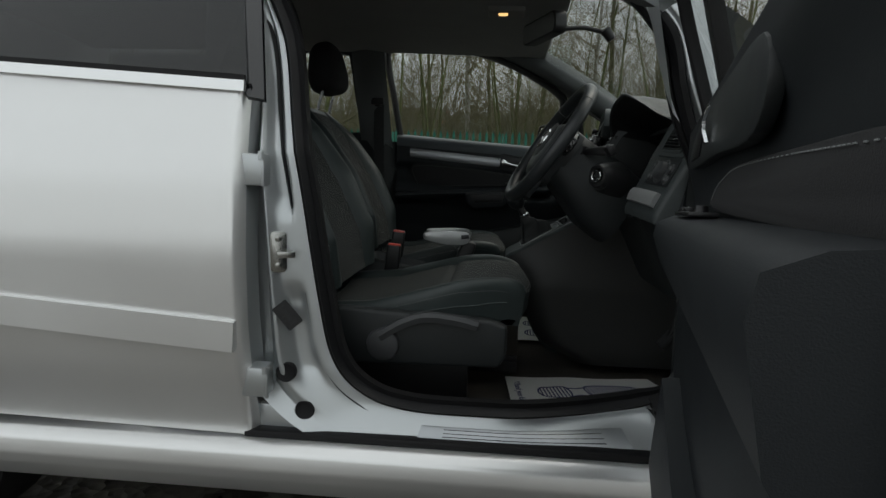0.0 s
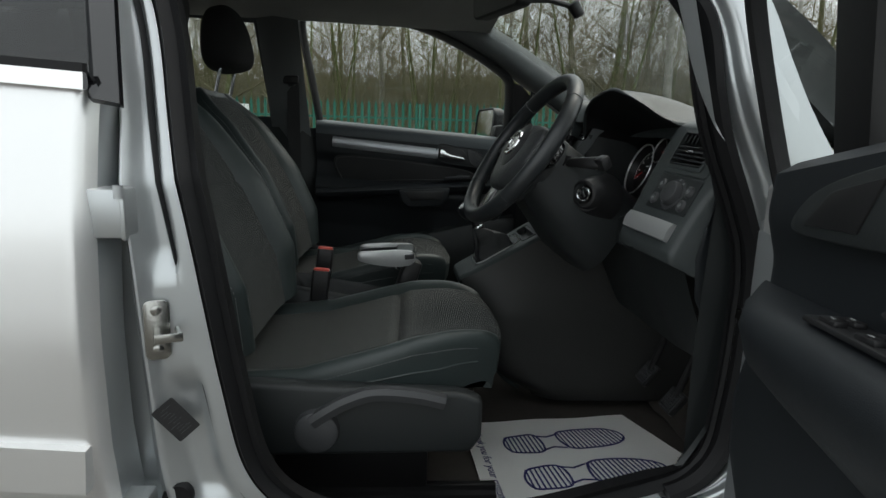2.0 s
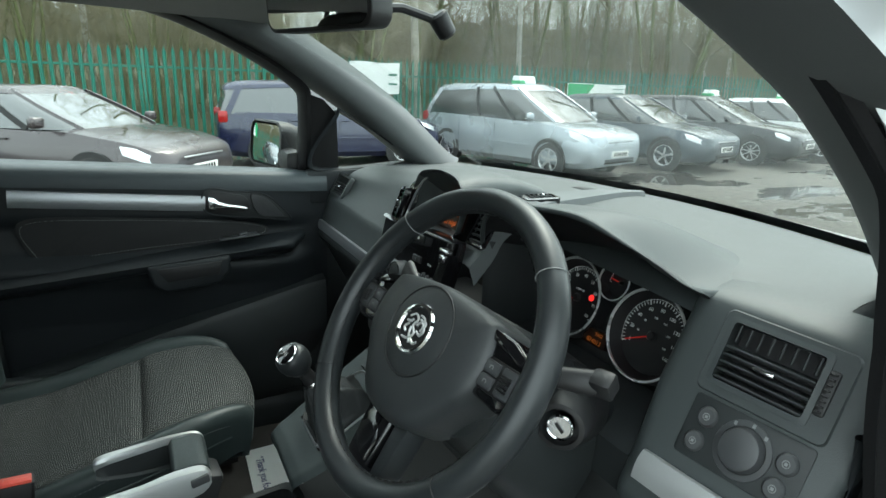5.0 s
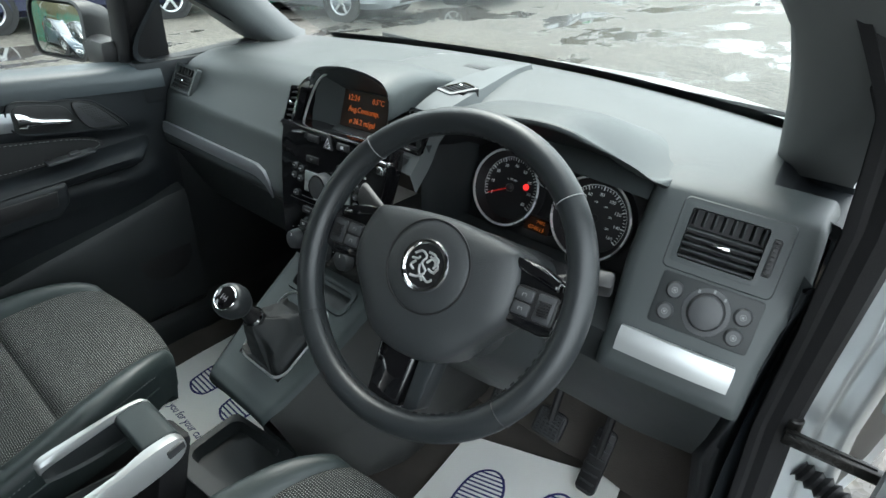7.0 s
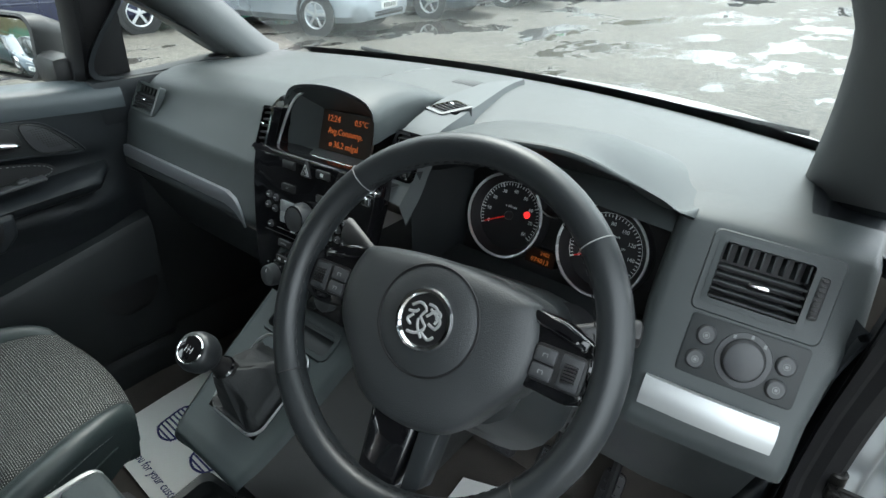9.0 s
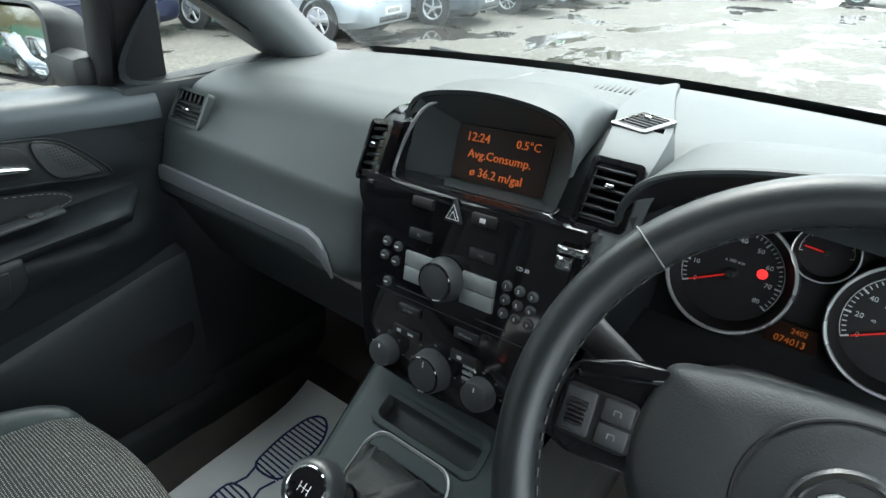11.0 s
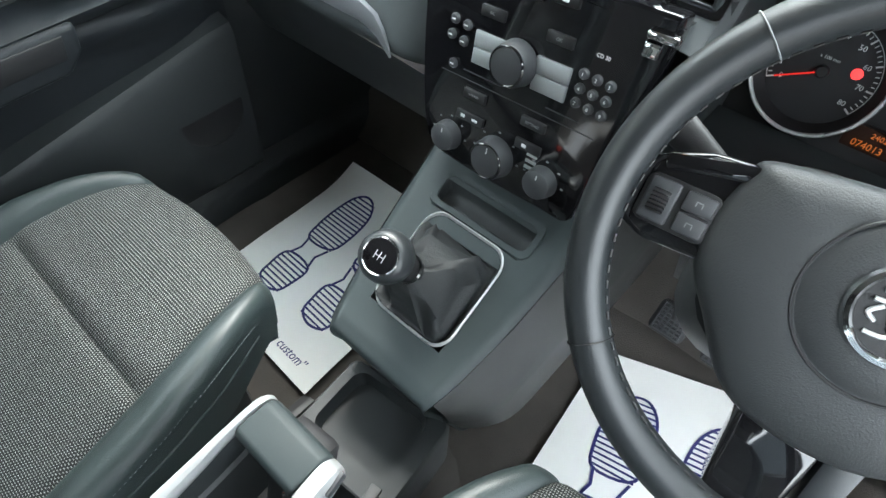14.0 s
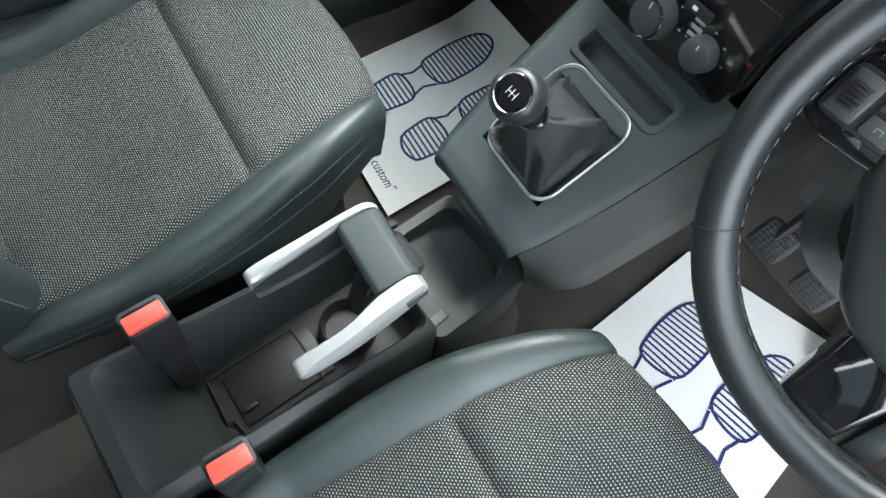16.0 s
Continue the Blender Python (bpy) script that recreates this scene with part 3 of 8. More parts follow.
# inside shell: floor, roof lining, far pillars
part("floor_carpet", thick(grid(lambda u, v: (lerp(-2.1, 0.72, u), lerp(-0.78, 0.74, v), 0.280 + 0.006 * noise.noise((u * 30, v * 18, 0)) + 0.035 * max(0, abs(2 * v - 1) - 0.93) / 0.07), 60, 36), 0.02), M_CARPET, body, "black carpeted floor")
part("bulkhead", thick(grid(lambda u, v: (lerp(0.72, 0.86, v) + 0.03 * noise.noise((u * 6, v * 4, 3)), lerp(-0.78, 0.74, u), lerp(0.30, 1.0, v) if v > 0.3 else 0.3 + v * 0.9), 20, 10), 0.02), M_CARPET, body)
part("roof_lining", thick(grid(lambda u, v: (lerp(-2.0, 0.08, u), lerp(-0.62, 0.60, v), 1.50 + 0.03 * (1 - (2 * v - 1) ** 2) - 0.03 * u ** 3), 16, 10), 0.01), M_LINING, body, "pale grey cloth roof lining")
part("inner_sill", loft([[(x, side_y(0.44, x) + dy, z) for dy, z in ((0.014, 0.30), (0.014, 0.444), (0.030, 0.452), (0.075, 0.432), (0.10, 0.37), (0.13, 0.30))] for x in np.linspace(-0.55, 0.18, 24)]), M_DASH_LOW, body, "black plastic inner sill trim")
part("sill_end", loft([[(lerp(0.15, 0.345, f), lerp(-0.750, -0.722, f), lerp(0.415, 0.60, f ** 2.2)), (lerp(0.15, 0.345, f), lerp(-0.745, -0.712, f), lerp(0.435, 0.60, f ** 2.2)), (lerp(0.15, 0.35, f), lerp(-0.71, -0.69, f), lerp(0.37, 0.52, f ** 2))] for f in np.linspace(0, 1, 10)]), M_DASH_LOW, body, "", 60)
kick = [[(lerp(0.305, 0.66, u), lerp(-0.712, -0.69, u) + 0.02 * math.sin(PI * v), lerp(0.34, 1.0, v)) for v in np.linspace(0, 1, 8)] for u in np.linspace(0, 1, 6)]
kick_p = [[(lerp(0.12, 0.80, u), 0.735 - 0.01 * math.sin(PI * v), lerp(0.28, 1.06, v)) for v in np.linspace(0, 1, 8)] for u in np.linspace(0, 1, 6)]
part("kick_panel", loft(kick_p), M_DASH_LOW, body, "black footwell side trim")
part("passenger_sill", prism([(0.80, 0.28), (0.80, 0.42), (0.74, 0.42), (0.70, 0.37), (0.69, 0.28)], "x", -0.60, 0.75, 0.01), M_DASH_LOW, body, "black plastic inner sill trim")
part("kick_panel", loft(kick), M_DASH_LOW, body, "black footwell side trim")

# ---- car park, fence, woods ----
def ground_mat():
    mat = material("wet_tarmac", (0.088, 0.080, 0.066), 0.75, grain=0.0, vary=0.25, vary_size=0.7)
    n, l = mat.node_tree.nodes, mat.node_tree.links
    b = n["Principled BSDF"]
    tc = n.new("ShaderNodeTexCoord")
    stones = n.new("ShaderNodeTexVoronoi")
    stones.inputs["Scale"].default_value = 28
    l.new(tc.outputs["Object"], stones.inputs["Vector"])
    base = b.inputs["Base Color"].links[0].from_socket
    mix = n.new("ShaderNodeMix")
    mix.data_type = "RGBA"
    mix.blend_type = "OVERLAY"
    mix.inputs["Factor"].default_value = 0.7
    l.new(base, mix.inputs["A"])
    hs = n.new("ShaderNodeRGBToBW")
    l.new(stones.outputs["Color"], hs.inputs["Color"])
    l.new(hs.outputs["Val"], mix.inputs["B"])
    pud = n.new("ShaderNodeTexNoise")
    pud.inputs["Scale"].default_value, pud.inputs["Detail"].default_value, pud.inputs["Roughness"].default_value = 0.55, 6, 0.62
    mp = n.new("ShaderNodeMapping")
    mp.inputs["Scale"].default_value = (0.7, 1.25, 1)
    l.new(tc.outputs["Object"], mp.inputs["Vector"])
    l.new(mp.outputs["Vector"], pud.inputs["Vector"])
    wet = n.new("ShaderNodeMapRange")
    wet.inputs["From Min"].default_value, wet.inputs["From Max"].default_value = 0.535, 0.575
    l.new(pud.outputs["Fac"], wet.inputs["Value"])
    dark = n.new("ShaderNodeMix")
    dark.data_type = "RGBA"
    l.new(wet.outputs["Result"], dark.inputs["Factor"])
    l.new(mix.outputs["Result"], dark.inputs["A"])
    dark.inputs["B"].default_value = (0.05, 0.045, 0.04, 1)
    l.new(dark.outputs["Result"], b.inputs["Base Color"])
    ro = n.new("ShaderNodeMapRange")
    ro.inputs["To Min"].default_value, ro.inputs["To Max"].default_value = 0.62, 0.03
    l.new(wet.outputs["Result"], ro.inputs["Value"])
    l.new(ro.outputs["Result"], b.inputs["Roughness"])
    st = n.new("ShaderNodeMath")
    st.operation = "SUBTRACT"
    st.inputs[0].default_value = 1.0
    l.new(wet.outputs["Result"], st.inputs[1])
    bump = n.new("ShaderNodeBump")
    bump.inputs["Distance"].default_value = 0.012
    l.new(st.outputs[0], bump.inputs["Strength"])
    l.new(stones.outputs["Distance"], bump.inputs["Height"])
    l.new(bump.outputs["Normal"], b.inputs["Normal"])
    return mat


DROP = -0.19


def lie(x, y):
    """Height of the ground: level under the car, lower across the car park."""
    f = min(1, max(0, (math.hypot(x + 0.3, y) - 3.0) / 4.0))
    return DROP * f * f * (3 - 2 * f)


ticks = sorted(set([-400, -200, -100, -50, -25] + [round(-14 + 0.5 * k, 2) for k in range(57)] + [25, 50, 100, 200, 400]))
bm = loft([[(x, y, lie(x, y)) for y in ticks] for x in ticks])
solo("ground", bm, ground_mat(), "wet gravelly tarmac car park with puddles", "ground", kind="structure")

M_FENCE = material("green_fence_paint", (0.013, 0.14, 0.095), 0.45, grain=0.1, grain_size=60, vary=0.2, vary_size=3)
FENCE_Y = 12.45
fence = thing("palisade_fence", (0, FENCE_Y, DROP), "green steel palisade fence round the car park", "fence", kind="structure")


def pale_mesh():
    prof = [(-0.034, 0.0), (-0.022, 0.012), (-0.008, 0.002), (0.008, 0.002), (0.022, 0.012), (0.034, 0.0), (0.022, 0.008), (0.008, -0.003), (-0.008, -0.003), (-0.022, 0.008)]
    bm = bmesh.new()
    lo = [bm.verts.new((a, -b, 0.06)) for a, b in prof]
    hi = [bm.verts.new((a, -b, 2.04)) for a, b in prof]
    tip = [bm.verts.new((a * 0.35, -b, 2.15 if k in (2, 3, 7, 8) else 2.11)) for k, (a, b) in enumerate(prof)]
    for a, b in ((lo, hi), (hi, tip)):
        for j in range(10):
            bm.faces.new((a[j], a[(j + 1) % 10], b[(j + 1) % 10], b[j]))
    bm.faces.new(tip)
    return shape("pale", bm, M_FENCE)


pale_me = pale_mesh()
post_me = shape("post", rbox((0, 0.05, 1.04), (0.05, 0.10, 2.08), 0.004), M_FENCE)
rail_me = shape("rail", join(rbox((0, 0.02, 0), (2.75, 0.006, 0.045), 0.001), rbox((0, 0.04, -0.02), (2.75, 0.04, 0.006), 0.001)), M_FENCE)


def piece(name, me, parent, m):
    ob = new(name, me)
    ob.parent = parent
    ob.matrix_basis = m
    return ob


x = -11.0
while x < 36:
    if x < 36:
        piece("post", post_me, fence, pose(x, 0, 0))
        for z in (0.35, 1.74):
            piece("rail", rail_me, fence, pose(x + 1.375, 0, z))
    for k in range(17):
        if -10.0 < x + k * 0.162 < 34:
            piece("pale", pale_me, fence, pose(x + 0.08 + k * 0.162, 0, random.uniform(-0.01, 0.01), 0, 0, random.uniform(-2, 2)))
    x += 2.75

# the fence's far run, seen only in the door mirror
run = bmesh.new()
for k in range(110):
    one = bmesh.new()
    one.from_mesh(pale_me)
    bmesh.ops.transform(one, matrix=pose(-28.8 + 0.162 * k, 0, 0), verts=one.verts)
    tmp = bpy.data.meshes.new("run_piece")
    one.to_mesh(tmp)
    run.from_mesh(tmp)
    one.free()
    bpy.data.meshes.remove(tmp)
part("far_run", xf(join(run, rbox((-20, 0.02, 0.35), (18, 0.006, 0.045), 0.001), rbox((-20, 0.02, 1.74), (18, 0.006, 0.045), 0.001)), Matrix.Translation(fence.location)), M_FENCE, fence)

M_BARK = material("bark", (0.085, 0.080, 0.040), 0.9, grain=0.8, grain_size=40, vary=0.35, vary_size=4, second=(0.125, 0.15, 0.055))
M_BIRCH = material("birch_bark", (0.33, 0.32, 0.28), 0.85, grain=0.6, grain_size=30, vary=0.5, vary_size=5)
M_TWIG = material("twigs", (0.145, 0.130, 0.072), 0.9, vary=0.3, vary_size=2)
M_LITTER = material("leaf_litter", (0.075, 0.060, 0.035), 0.95, grain=1.0, grain_size=20, vary=0.5, vary_size=1.2, second=(0.05, 0.07, 0.025))
rng = random.Random(7)


class Limbs:
    def __init__(self):
        self.v, self.f = [], []

    def add(self, p, q, r, s, n):
        d = q - p
        if d.length < 1e-4:
            return
        a = d.orthogonal().normalized()
        b = d.normalized().cross(a)
        k0 = len(self.v)
        for c, w in ((p, r), (q, s)):
            for k in range(n):
                t = 2 * PI * k / n
                self.v.append(tuple(c + (a * math.cos(t) + b * math.sin(t)) * w))
        for k in range(n):
            self.f.append((k0 + k, k0 + (k + 1) % n, k0 + n + (k + 1) % n, k0 + n + k))

    def grow(self, p, d, length, r, level, sides):
        steps = 4 if level > 1 else 3
        for i in range(steps):
            d = (d + Vector((rng.gauss(0, 0.13), rng.gauss(0, 0.13), rng.gauss(0.05, 0.09)))).normalized()
            q = p + d * (length / steps)
            s = r * (0.82 if level > 0 else 0.6)
            self.add(p, q, r, s, sides)
            p, r = q, s
            if level > 0 and (i > 0 or level < 3):
                for _ in range(2 if level > 1 else 3):
                    side = d.orthogonal()
                    side.rotate(Matrix.Rotation(rng.uniform(0, 2 * PI), 3, d))
                    nd = (d * rng.uniform(0.5, 1.0) + side * rng.uniform(0.5, 1.0) + Vector((0, 0, 0.15))).normalized()
                    self.grow(p, nd, length * rng.uniform(0.42, 0.62), r * rng.uniform(0.42, 0.6), level - 1, max(3, sides - 1))
        if level > 0:
            self.grow(p, d, length * 0.6, r * 0.8, level - 1, max(3, sides - 1))

    def mesh(self, name, mat):
        me = bpy.data.meshes.new(name)
        me.from_pydata(self.v, [], self.f)
        me.materials.append(mat)
        me.shade_smooth()
        return me


def bare_tree(height, girth, stems, bark, label):
    t = thing("tree", (0, 0, 0), label, "tree", "bare trees behind the fence")
    trunk, crown = Limbs(), Limbs()
    for s in range(stems):
        a = rng.uniform(0, 2 * PI)
        d = Vector((math.cos(a) * 0.22 * (stems > 1), math.sin(a) * 0.22 * (stems > 1), 1)).normalized()
        p, r = Vector((math.cos(a) * 0.15 * (stems > 1), math.sin(a) * 0.15 * (stems > 1), -0.2)), girth / (1 + 0.3 * (stems - 1))
        n = 7
        for i in range(n):
            d = (d + Vector((rng.gauss(0, 0.06), rng.gauss(0, 0.06), 0.05))).normalized()
            q = p + d * height / n
            trunk.add(p, q, r, r * 0.86, 8)
            p, r = q, r * 0.86
            if i >= 1:
                for _ in range(2):
                    side = d.orthogonal()
                    side.rotate(Matrix.Rotation(rng.uniform(0, 2 * PI), 3, d))
                    crown.grow(p, (d * 0.7 + side * rng.uniform(0.6, 1.1)).normalized(), height * rng.uniform(0.16, 0.30), r * rng.uniform(0.3, 0.5), 2, 4)
    for nm, lm, mt in (("trunk", trunk, bark), ("crown", crown, M_TWIG)):
        ob = new(nm, lm.mesh(nm, mt))
        ob.parent = t
    return t


proto = [bare_tree(7.0, 0.10, 3, M_BARK, "bare multi-stemmed tree with mossy bark behind the fence"),
         bare_tree(8.5, 0.13, 1, M_BARK, "bare upright tree with brown twigs behind the fence"),
         bare_tree(6.0, 0.07, 4, M_BARK, "bare coppiced willow with many thin stems"),
         bare_tree(9.5, 0.12, 1, M_BIRCH, "bare birch with a pale trunk behind the fence")]
spots = []
for k in range(96):
    x = lerp(-13, 48, (k + rng.random()) / 96)
    row = k % 4
    y = FENCE_Y + (1.4, 3.4, 6.0, 10.0)[row] + rng.uniform(-0.7, 1.5) + max(0, x - 20) * 0.1
    spots.append((x, y))
used = set()
for k, (x, y) in enumerate(spots):
    kind = (0, 1, 2, 0, 3, 1, 2)[k % 7] if x < 6 else (1, 3, 0, 1, 3, 2, 1)[k % 7]
    m = pose(x, y, DROP + 0.03 * max(0, y - FENCE_Y), 0, 0, rng.uniform(0, 360)) @ Matrix.Scale(rng.uniform(0.85, 1.25), 4)
    if kind not in used:
        used.add(kind)
        proto[kind].matrix_basis = m
    else:
        c = copy_thing(proto[kind], Matrix())
        c.matrix_basis = m

bank = grid(lambda u, v: (lerp(-60, 140, u), FENCE_Y + 0.35 + 70 * v ** 1.5, DROP + 0.02 + 3.2 * v ** 1.2 + 0.15 * noise.noise((u * 60, v * 30, 1))), 100, 40)
solo("bank", bank, M_LITTER, "woodland floor of leaf litter rising behind the fence", "bank", kind="structure")
brush = Limbs()


def wand(x, y, z0, r, steps, lo, hi, up, wob, forks=1):
    p = Vector((x, y, z0))
    d = Vector((rng.gauss(0, up), rng.gauss(0, up), 1)).normalized()
    for i in range(steps):
        q = p + d * rng.uniform(lo, hi)
        brush.add(p, q, r, r * 0.78, 3)
        for _ in range(forks if i else 0):
            e = (d + Vector((rng.gauss(0, 0.7), rng.gauss(0, 0.7), rng.gauss(0.15, 0.4)))).normalized()
            mid = q + e * rng.uniform(lo, hi)
            brush.add(q, mid, r * 0.5, r * 0.25, 3)
            if forks > 1:
                e = (e + Vector((rng.gauss(0, 0.6), rng.gauss(0, 0.6), rng.gauss(-0.1, 0.5)))).normalized()
                brush.add(mid, mid + e * rng.uniform(lo, hi), r * 0.3, r * 0.12, 3)
        p, r = q, r * 0.78
        d = (d + Vector((rng.gauss(0, wob), rng.gauss(0, wob), rng.gauss(0.0, 0.15)))).normalized()


for k in range(4300):
    wand(rng.uniform(-32, 46), FENCE_Y + 0.5 + rng.random() ** 1.4 * 11, DROP, rng.uniform(0.004, 0.009), 6, 0.35, 0.95, 0.35, 0.32, 2)
for k in range(4300):
    y = FENCE_Y + 3 + rng.random() * 22
    wand(rng.uniform(-36, 70), y, DROP + 0.03 * (y - FENCE_Y), rng.uniform(0.012, 0.026), 8, 0.7, 1.5, 0.18, 0.24, 3)
tagged(new("brushwood", brush.mesh("brushwood", M_TWIG)), "tangle of bare brushwood and saplings behind the fence", "undergrowth", kind="stuff")
# pale grey second tone paints distance haze into the base colour
M_FAR = material("far_woods", (0.13, 0.125, 0.095), 1.0, vary=0.45, vary_size=0.9, second=(0.27, 0.275, 0.24))
far = grid(lambda u, v: (lerp(-90, 190, u), 62 + 12 * math.sin(u * 9), -1 + v * (9.0 + 1.2 * noise.noise((u * 40, 0, 0)) + 1.6 * noise.noise((u * 400, 0, 4)))), 900, 6)
solo("far_woods", far, M_FAR, "belt of bare woodland on the skyline, haze put into its colour", "woods", kind="structure")

# ---- seats ----
def uv_grid(fn, uvfn, nu, nv, keep=None):
    bm = grid(fn, nu, nv, None)
    lay = bm.loops.layers.uv.new("UVMap")
    bm.faces.ensure_lookup_table()
    k = 0
    doomed = []
    for i in range(nu):
        for j in range(nv):
            f = bm.faces[k]
            k += 1
            for lp, (a, b) in zip(f.loops, ((i, j), (i + 1, j), (i + 1, j + 1), (i, j + 1))):
                lp[lay].uv = uvfn(a / nu, b / nv)
            if keep and not keep((i + 0.5) / nu, (j + 0.5) / nv):
                doomed.append(f)
    bmesh.ops.delete(bm, geom=doomed, context="FACES")
    return bm


def stitches(line, step=0.007, r=0.0006):
    """Single threads along a line."""
    out, acc = [], 0.0
    for p, q in zip(line, line[1:]):
        p, q = Vector(p), Vector(q)
        acc += (q - p).length
        if acc > step:
            acc = 0
            d = (q - p).normalized() * step * 0.33
            out.append(rod(p - d, p + d, r, n=5))
    return join(*out)


BACK_DIR = Vector((-0.39, 0, 0.921)).normalized()
BACK_FWD = Vector((0.921, 0, 0.39)).normalized()


def seat(yc, side, group, dx=0.0):
    """side: +1 where the outer flank faces +y."""
    label = "dark leather front seat with a woven cloth centre panel"
    st = thing("front_seat", (-0.3, yc, 0.31), label, "car seat", group)
    W = 0.250

    def cushion(u, v):
        # u: rear to front; v: across, bottom edge to bottom edge
        s = 2 * v - 1
        x = lerp(-0.56, -0.035, u)
        a = abs(s)
        lim = 0.655 - 0.065 * min(1, u / 0.6) + 0.04 * max(0, (u - 0.45) / 0.55) ** 1.5
        a = a / 0.6 * lim if a < 0.6 else lim + (a - 0.6) / 0.4 * (1 - lim)
        s = math.copysign(a, s)
        front = max(0, (u - 0.80) / 0.20)
        w = W * (1 - 0.30 * max(0, (u - 0.45) / 0.55) ** 2.4) * (0.94 + 0.06 * min(1, u / 0.3))
        top = interp(u, [0, 0.3, 0.7, 1], [0.622, 0.636, 0.694, 0.712])
        bolster = 0.026 * math.exp(-((a - 0.80) / 0.14) ** 2) * (1 - 0.5 * u)
        z = top + bolster - 0.018 * (1 - a * a) * (1 - u)
        groove = 0.014 * math.exp(-((u - 0.64) / 0.017) ** 2) * (a < lim) + 0.008 * math.exp(-((a - lim) / 0.022) ** 2)
        z -= groove
        y = s / 0.80 * w if a < 0.80 else math.copysign(w, s)
        if a >= 0.70:
            f = (a - 0.70) / 0.30
            ang = min(1, f / 0.5) * PI / 2
            y = math.copysign(w * (0.875 + 0.125 * math.sin(ang)), s)
            z = z - 0.03 * (1 - math.cos(ang))
            z = lerp(z, 0.583 + 0.05 * front, (max(0, f - 0.5) / 0.5) ** 1.15)
        z -= 0.050 * (1 - math.sqrt(max(0, 1 - front * front)))
        return x + 0.035 * front * (1 - s * s), yc + y, z

    uvf = lambda u, v: ((2 * v - 1) * 0.30, lerp(-0.56, -0.035, u))
    cloth = lambda u, v: abs(2 * v - 1) < 0.60 and u > 0.01
    part("cushion", grid(cushion, 70, 60, lambda u, v: not cloth(u, v)), M_LEATHER, st, "dark grey-green leather cushion edge", 60)
    part("cushion_cloth", uv_grid(cushion, uvf, 70, 60, cloth), M_CLOTH, st, "black woven cloth with pale flecks", 60)
    part("cushion_nose", loft([[cushion(1, v) for v in np.linspace(0, 1, 41)], [(cushion(1, v)[0] - 0.004, cushion(1, v)[1], min(cushion(1, v)[2], 0.615)) for v in np.linspace(0, 1, 41)], [(cushion(1, v)[0] - 0.02, lerp(yc, cushion(1, v)[1], 0.98), 0.583) for v in np.linspace(0, 1, 41)], [(-0.2, lerp(yc, cushion(1, v)[1], 0.9), 0.57) for v in np.linspace(0, 1, 41)]]), M_LEATHER, st, sharp=60)
    for sg in (-1, 1):
        for q in (0.428,):
            part("stitching", stitches([Vector(cushion(u, 0.5 + sg * q)) + Vector((0, 0, 0.001)) for u in np.linspace(0.02, 0.93, 200)], 0.005, 0.0005), M_STITCH, st)
        part("piping", tube([cushion(u, 0.5 + sg * 0.455) for u in np.linspace(0.0, 0.93, 40)], 0.0022, 6), M_LEATHER, st)

    L = 0.61
    base = Vector((-0.500, yc, 0.665))

    def back(u, v):
        s = 2 * v - 1
        a = abs(s)
        h = u * L
        w = 0.255 * interp(u, [0, 0.2, 0.6, 0.85, 1], [0.92, 1.0, 1.0, 0.90, 0.60])
        belly = interp(u, [0, 0.18, 0.45, 0.75, 1], [0.02, 0.035, 0.030, 0.01, -0.025])
        bol = interp(u, [0, 0.2, 0.5, 0.8, 1], [0.03, 0.058, 0.060, 0.036, 0.006]) * math.exp(-((a - 0.78) / 0.23) ** 2)
        groove = 0.010 * math.exp(-((a - 0.57) / 0.022) ** 2) + 0.005 * math.exp(-((u - 0.52) / 0.012) ** 2) * (a < 0.57)
        d = belly + bol - groove
        y = s * w / 0.86 if a < 0.86 else math.copysign(w, s)
        if a > 0.72:
            f = (a - 0.72) / 0.28
            ang = min(1, f / 0.65) * PI / 2
            y = math.copysign(w * (0.84 + 0.16 * math.sin(ang)), s)
            d = d - 0.065 * (1 - math.cos(ang)) - max(0, f - 0.65) / 0.35 * 0.075
        p = base + BACK_DIR * h + BACK_FWD * (d - 0.035)
        return p.x, yc + y, p.z

    bcloth = lambda u, v: abs(2 * v - 1) < 0.57 and u < 0.97
    part("backrest", grid(back, 60, 60, lambda u, v: not bcloth(u, v)), M_LEATHER, st, "dark grey-green leather backrest bolsters", 60)
    part("backrest_cloth", uv_grid(back, lambda u, v: ((2 * v - 1) * 0.30, u * L), 60, 60, bcloth), M_CLOTH, st, "black woven cloth panel", 60)
    rim = [Vector(back(1, v)) for v in np.linspace(0, 1, 31)]
    shell_rows = [[p for p in rim], [p + BACK_DIR * 0.018 - BACK_FWD * 0.05 for p in rim], [Vector((p.x, lerp(yc, p.y, 0.95), p.z)) - BACK_FWD * 0.11 for p in rim]]
    part("backrest_top", loft(shell_rows), M_LEATHER, st, sharp=60)
    part("backrest_shell", loft([[base + BACK_DIR * (u * L) - BACK_FWD * 0.145 + Vector((0, s * 0.235 * interp(u, [0, 0.85, 1], [1, 0.85, 0.5]), 0)) for s in np.linspace(-1, 1, 9)] for u in np.linspace(-0.1, 1, 12)]), M_DASH_LOW, st)
    for sg in (-1, 1):
        part("stitching", stitches([Vector(back(u, 0.5 + sg * 0.405)) + BACK_FWD * 0.0012 for u in np.linspace(0.02, 0.95, 170)]), M_STITCH, st)

    # headrest on two posts
    hb = base + BACK_DIR * (L + 0.035) + BACK_FWD * 0.02

